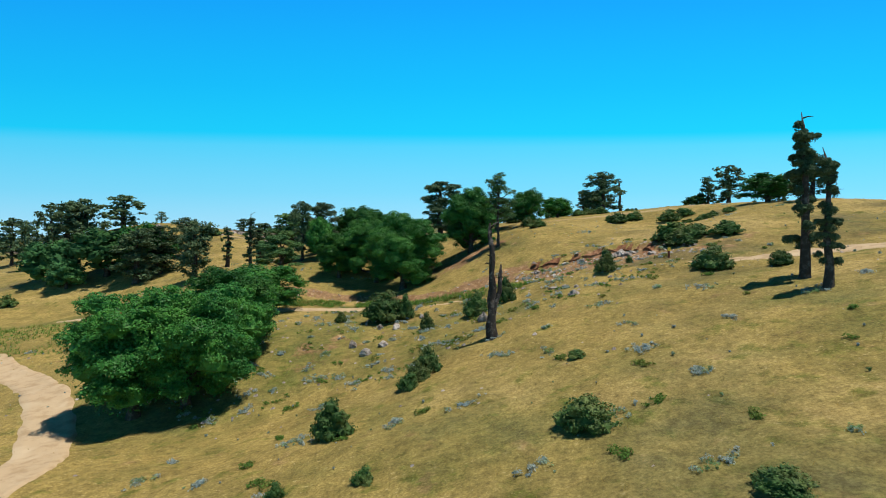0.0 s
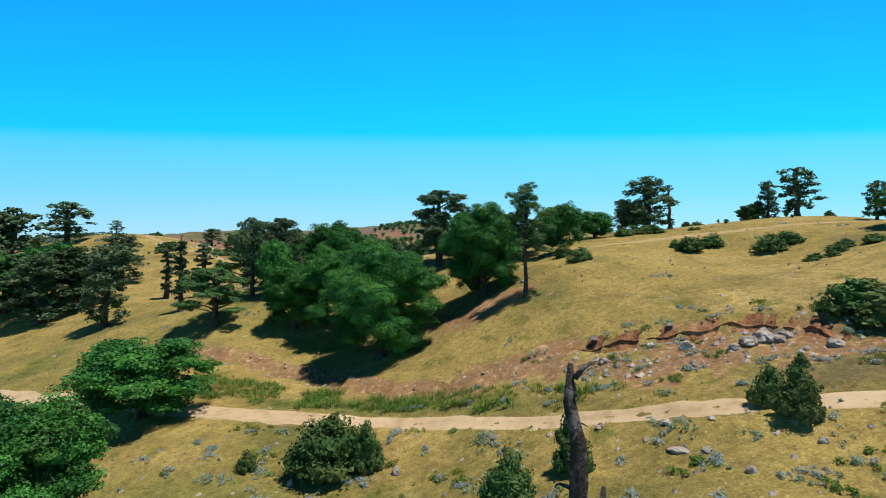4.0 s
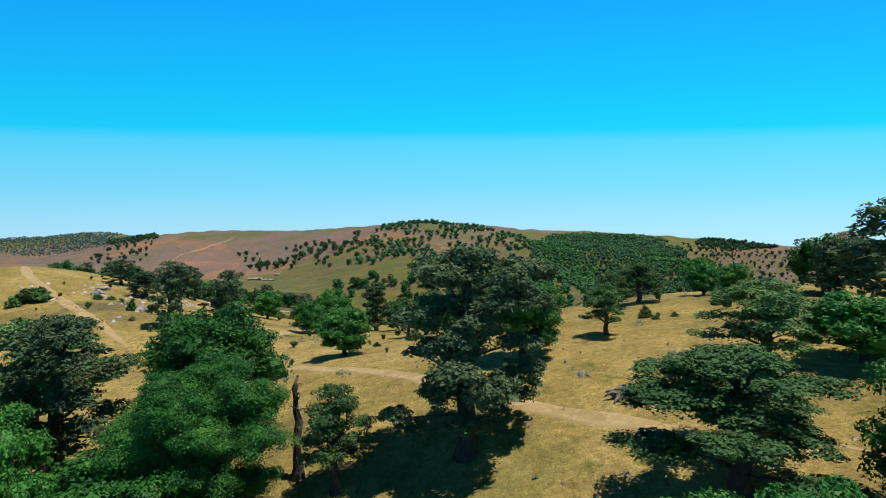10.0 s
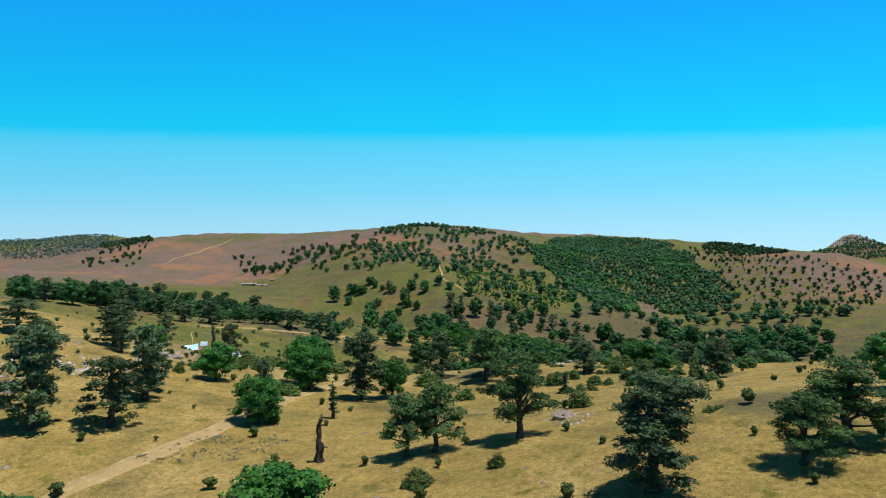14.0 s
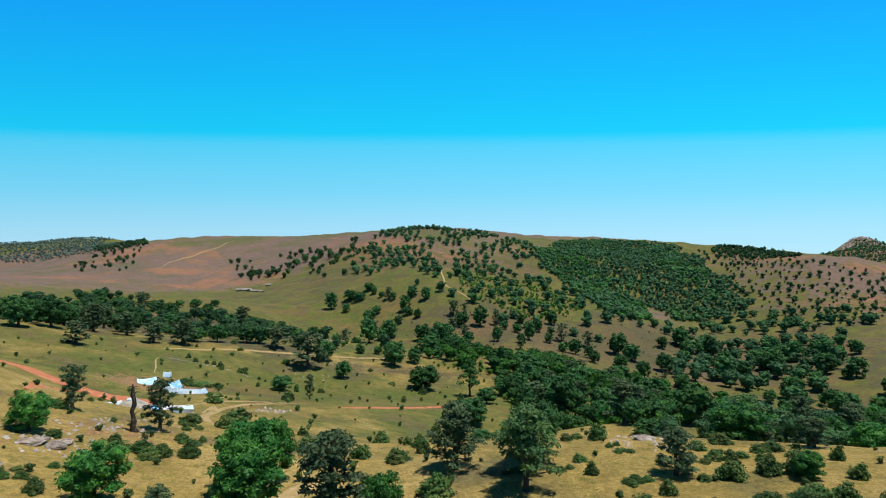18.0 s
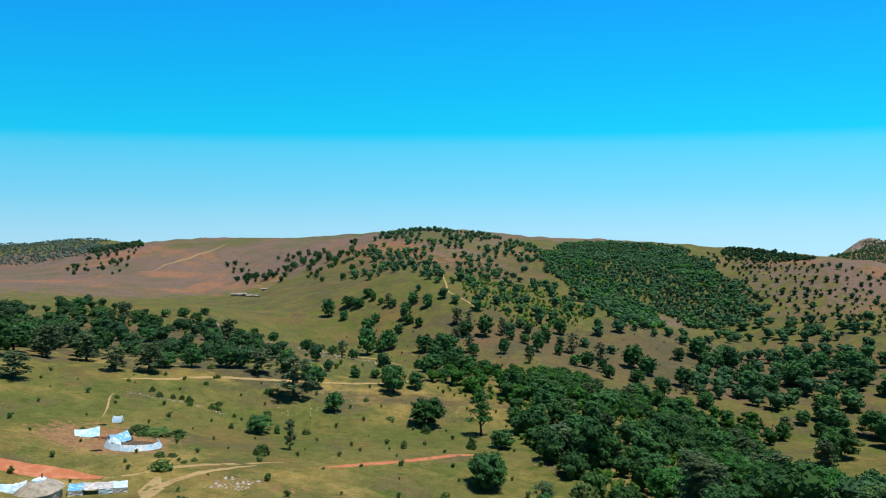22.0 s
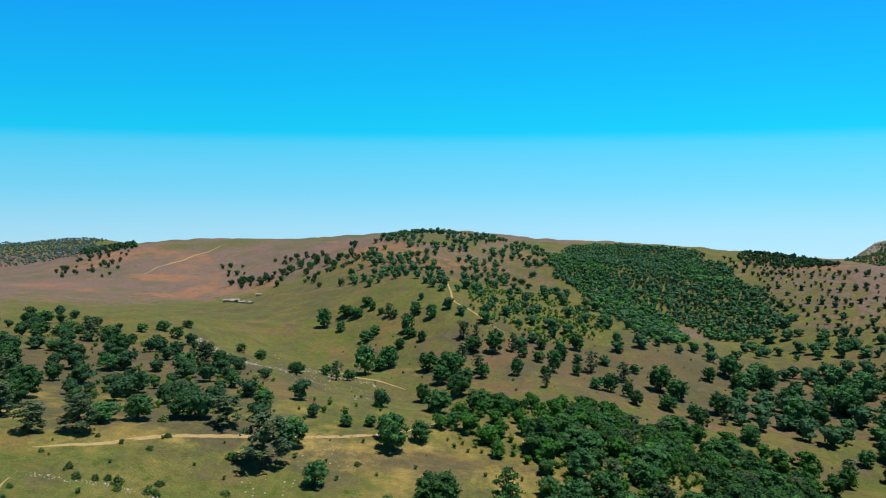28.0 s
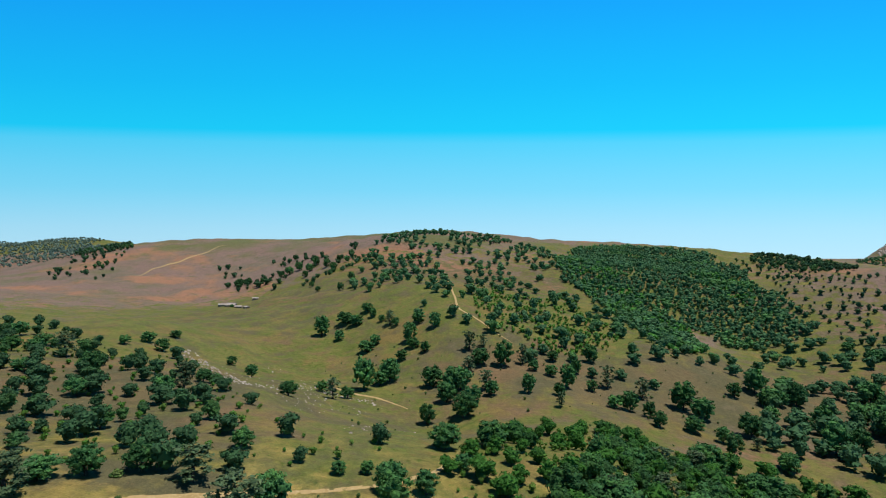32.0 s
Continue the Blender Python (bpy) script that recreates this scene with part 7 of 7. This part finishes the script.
tufts("verge_grass", [(x + dx, y + dy, a, b) for x, y, a, b in strewn([(-27, 73), (-14, 67.2), (-7, 64.6), (-1, 61.6), (4, 58.6), (10, 54.5), (11, 57), (4, 62.5), (-2, 66), (-8, 69.5), (-22, 77)], 0.42, 86, 6000, 900, 0.15, 7) for dx, dy in ((0, 0), (0.15, 0.1), (-0.1, 0.17))], 14, 0.2, 0.6, M_VERGE, "long green grass along the road verge", 0.6, 6, 0.06)
tufts("verge_grass", strewn([(-50, 62), (-34, 62), (-30, 70), (-46, 80), (-70, 84)], 0.6, 87, 5000, 1500, 0.1, 9), 14, 0.2, 0.55, M_VERGE, "long green grass below the old trees", 0.7, 7, 0.07)
wood_stuff("pasture_bushlets", strewn(UPPER, 6.0, 47, 3000, 260), 46, "small green bushlets dotted over dry pasture", M_BUSH, "bushes", 0.16, 0.4, 1.2)
wood_stuff("meadow_bushlets", strewn(MEADOW, 9.0, 48, 3000, 230), 40, "small dark bushlets dotted over the meadow", M_BUSH, "bushes", 0.16, 0.5, 1.6)
wood_stuff("slope_bushlets", strewn([(20, 380), (230, 420), (260, 640), (120, 720), (-120, 700), (-60, 480)], 17, 49, 3000, 330), 30, "small bushes dotted over the lower hill", M_BUSH, "bushes", 0.17, 0.8, 2.4)
pebbles("loose_stones", strewn(BELT, 1.1, 51, 5000, 500) + strewn(FIRST, 3.5, 52, 3000, 300), 0.04, 0.26, M_ROCK, "loose pale stones scattered on the slope", 1)
pebbles("loose_stones", strewn(UPPER, 3.0, 53, 6000, 700), 0.06, 0.35, M_ROCK, "pale stones scattered in dry grass", 2)
pebbles("stone_heap", strewn([(-49, 257), (-42, 257), (-40, 264), (-47, 265)], 0.7, 54, 900, 110), 0.15, 0.6, M_PALEROCK, "heap of pale stones near the camp", 3)
pebbles("loose_stones", strewn([(-56, 192), (-44, 190), (-42, 208), (-47, 222), (-54, 214)], 0.9, 55, 2500, 420, 0.5, 8), 0.08, 0.45, M_PALEROCK, "pale stones strewn over the bare slope", 5)
pebbles("loose_stones", strewn([(16, 199), (26, 197), (29, 207), (18, 209)], 0.6, 56, 900, 150, 0.5, 5), 0.1, 0.5, M_PALEROCK, "pale broken stones on the grassy brow", 6)
pebbles("loose_stones", strewn([(-75, 168), (-48, 150), (-40, 172), (-62, 188)], 1.2, 57, 2500, 350, 0.6, 12), 0.1, 0.6, M_PALEROCK, "pale stones among dry grass on the knoll", 7)
pebbles("hillside_stones", strewn([(-180, 600), (-100, 520), (-50, 440), (-20, 470), (-90, 620), (-170, 680)], 4.0, 58, 3500, 500, 0.5, 50), 0.25, 1.0, M_ROCK, "grey rocks along the foot of the hill", 8)
wood_stuff("pasture_weeds", strewn(FIRST, 1.6, 62, 6000, 700, 0.5, 20), 26, "small grey-green weed clumps in dry pasture", M_THISTLE, "weeds", 0.25, 0.06, 0.2)
pebbles("loose_stones", strewn(FIRST, 2.0, 63, 3000, 420, 0.7, 14), 0.05, 0.22, M_PALEROCK, "pale stones in patches on the first slope", 9)
pebbles("bank_stones", strewn([(8, 60), (12, 57.5), (18, 54.5), (24, 51), (26, 55), (22, 58.5), (16, 62), (10, 64)], 0.45, 89, 3000, 330), 0.06, 0.36, M_ROCK, "broken stones fallen from the earth scarp", 10)
pebbles("bank_stones", strewn([(-26, 82), (-16, 76.5), (-8, 70), (-2, 64.5), (4, 62.5), (4, 64.5), (-2, 68), (-9, 75), (-18, 80.5)], 0.7, 90, 3000, 200), 0.05, 0.25, M_PALEROCK, "small pale stones along the eroded bank", 11)
pebbles("limestone_patch", strewn([(-54, 191), (-48, 197), (-44.5, 193), (-50.5, 187)], 0.6, 91, 1500, 120, 0.3, 5), 0.1, 0.45, M_PALEROCK, "patch of pale limestone rubble in dry grass", 12)
pebbles("limestone_patch", strewn([(-53.5, 204), (-52.3, 214.5), (-45.4, 203), (-46.4, 196)], 0.8, 92, 1500, 180, 0.2, 5), 0.1, 0.5, M_PALEROCK, "scattered limestone rubble below the old trees", 13)
pebbles("hillfoot_rocks", strewn([(-214, 640), (-140, 548), (-125, 530), (-101, 596), (-52, 572), (-58, 584), (-104, 612), (-130, 556), (-205, 648)], 1.6, 93, 4000, 340), 0.3, 1.4, M_PALEROCK, "pale broken rocks along the path at the hill's foot", 14)
pebbles("mountain_rocks", strewn([(1150, 1720), (1200, 1790), (1256, 1815), (1320, 1790), (1330, 1730), (1240, 1700)], 5.0, 94, 4000, 420), 2.0, 6.0, M_ROCK, "pale grey rock outcrops on the far mountain top", 15)
pebbles("terrace_stones", strewn([(-102, 324.6), (-94, 325.6), (-86, 329), (-74, 329), (-74, 331), (-86, 331), (-95, 327.4), (-102, 326.4)], 0.6, 98, 1500, 120), 0.12, 0.5, M_PALEROCK, "line of pale stones along the meadow terrace", 16)
pebbles("meadow_stones", strewn([(-70, 335), (-45, 345), (-30, 372), (-52, 375)], 1.6, 99, 2500, 160, 0.3, 12), 0.12, 0.45, M_PALEROCK, "pale stones scattered over the upper meadow", 17)
pebbles("limestone_patch", strewn([(4, 149), (9, 148), (13, 152), (8, 154.5)], 0.5, 100, 1200, 90, 0.2, 5), 0.08, 0.35, M_PALEROCK, "pale rubble on the dry slope below an oak", 18)
pebbles("limestone_patch", strewn([(-53, 169), (-47, 168), (-44, 174), (-51, 177)], 0.6, 101, 1200, 110, 0.2, 5), 0.12, 0.5, M_PALEROCK, "pale limestone rubble beside an old tree", 19)
herbs("blue_weeds", patches(strewn([(-29, 147), (-20, 148), (-17, 154), (-25, 154)], 1.6, 102, 800, 18), 8, 26, 0.9, 103), 14, 0.06, 0.2, M_THISTLE, "grey-blue weeds on the worn slope", 5)
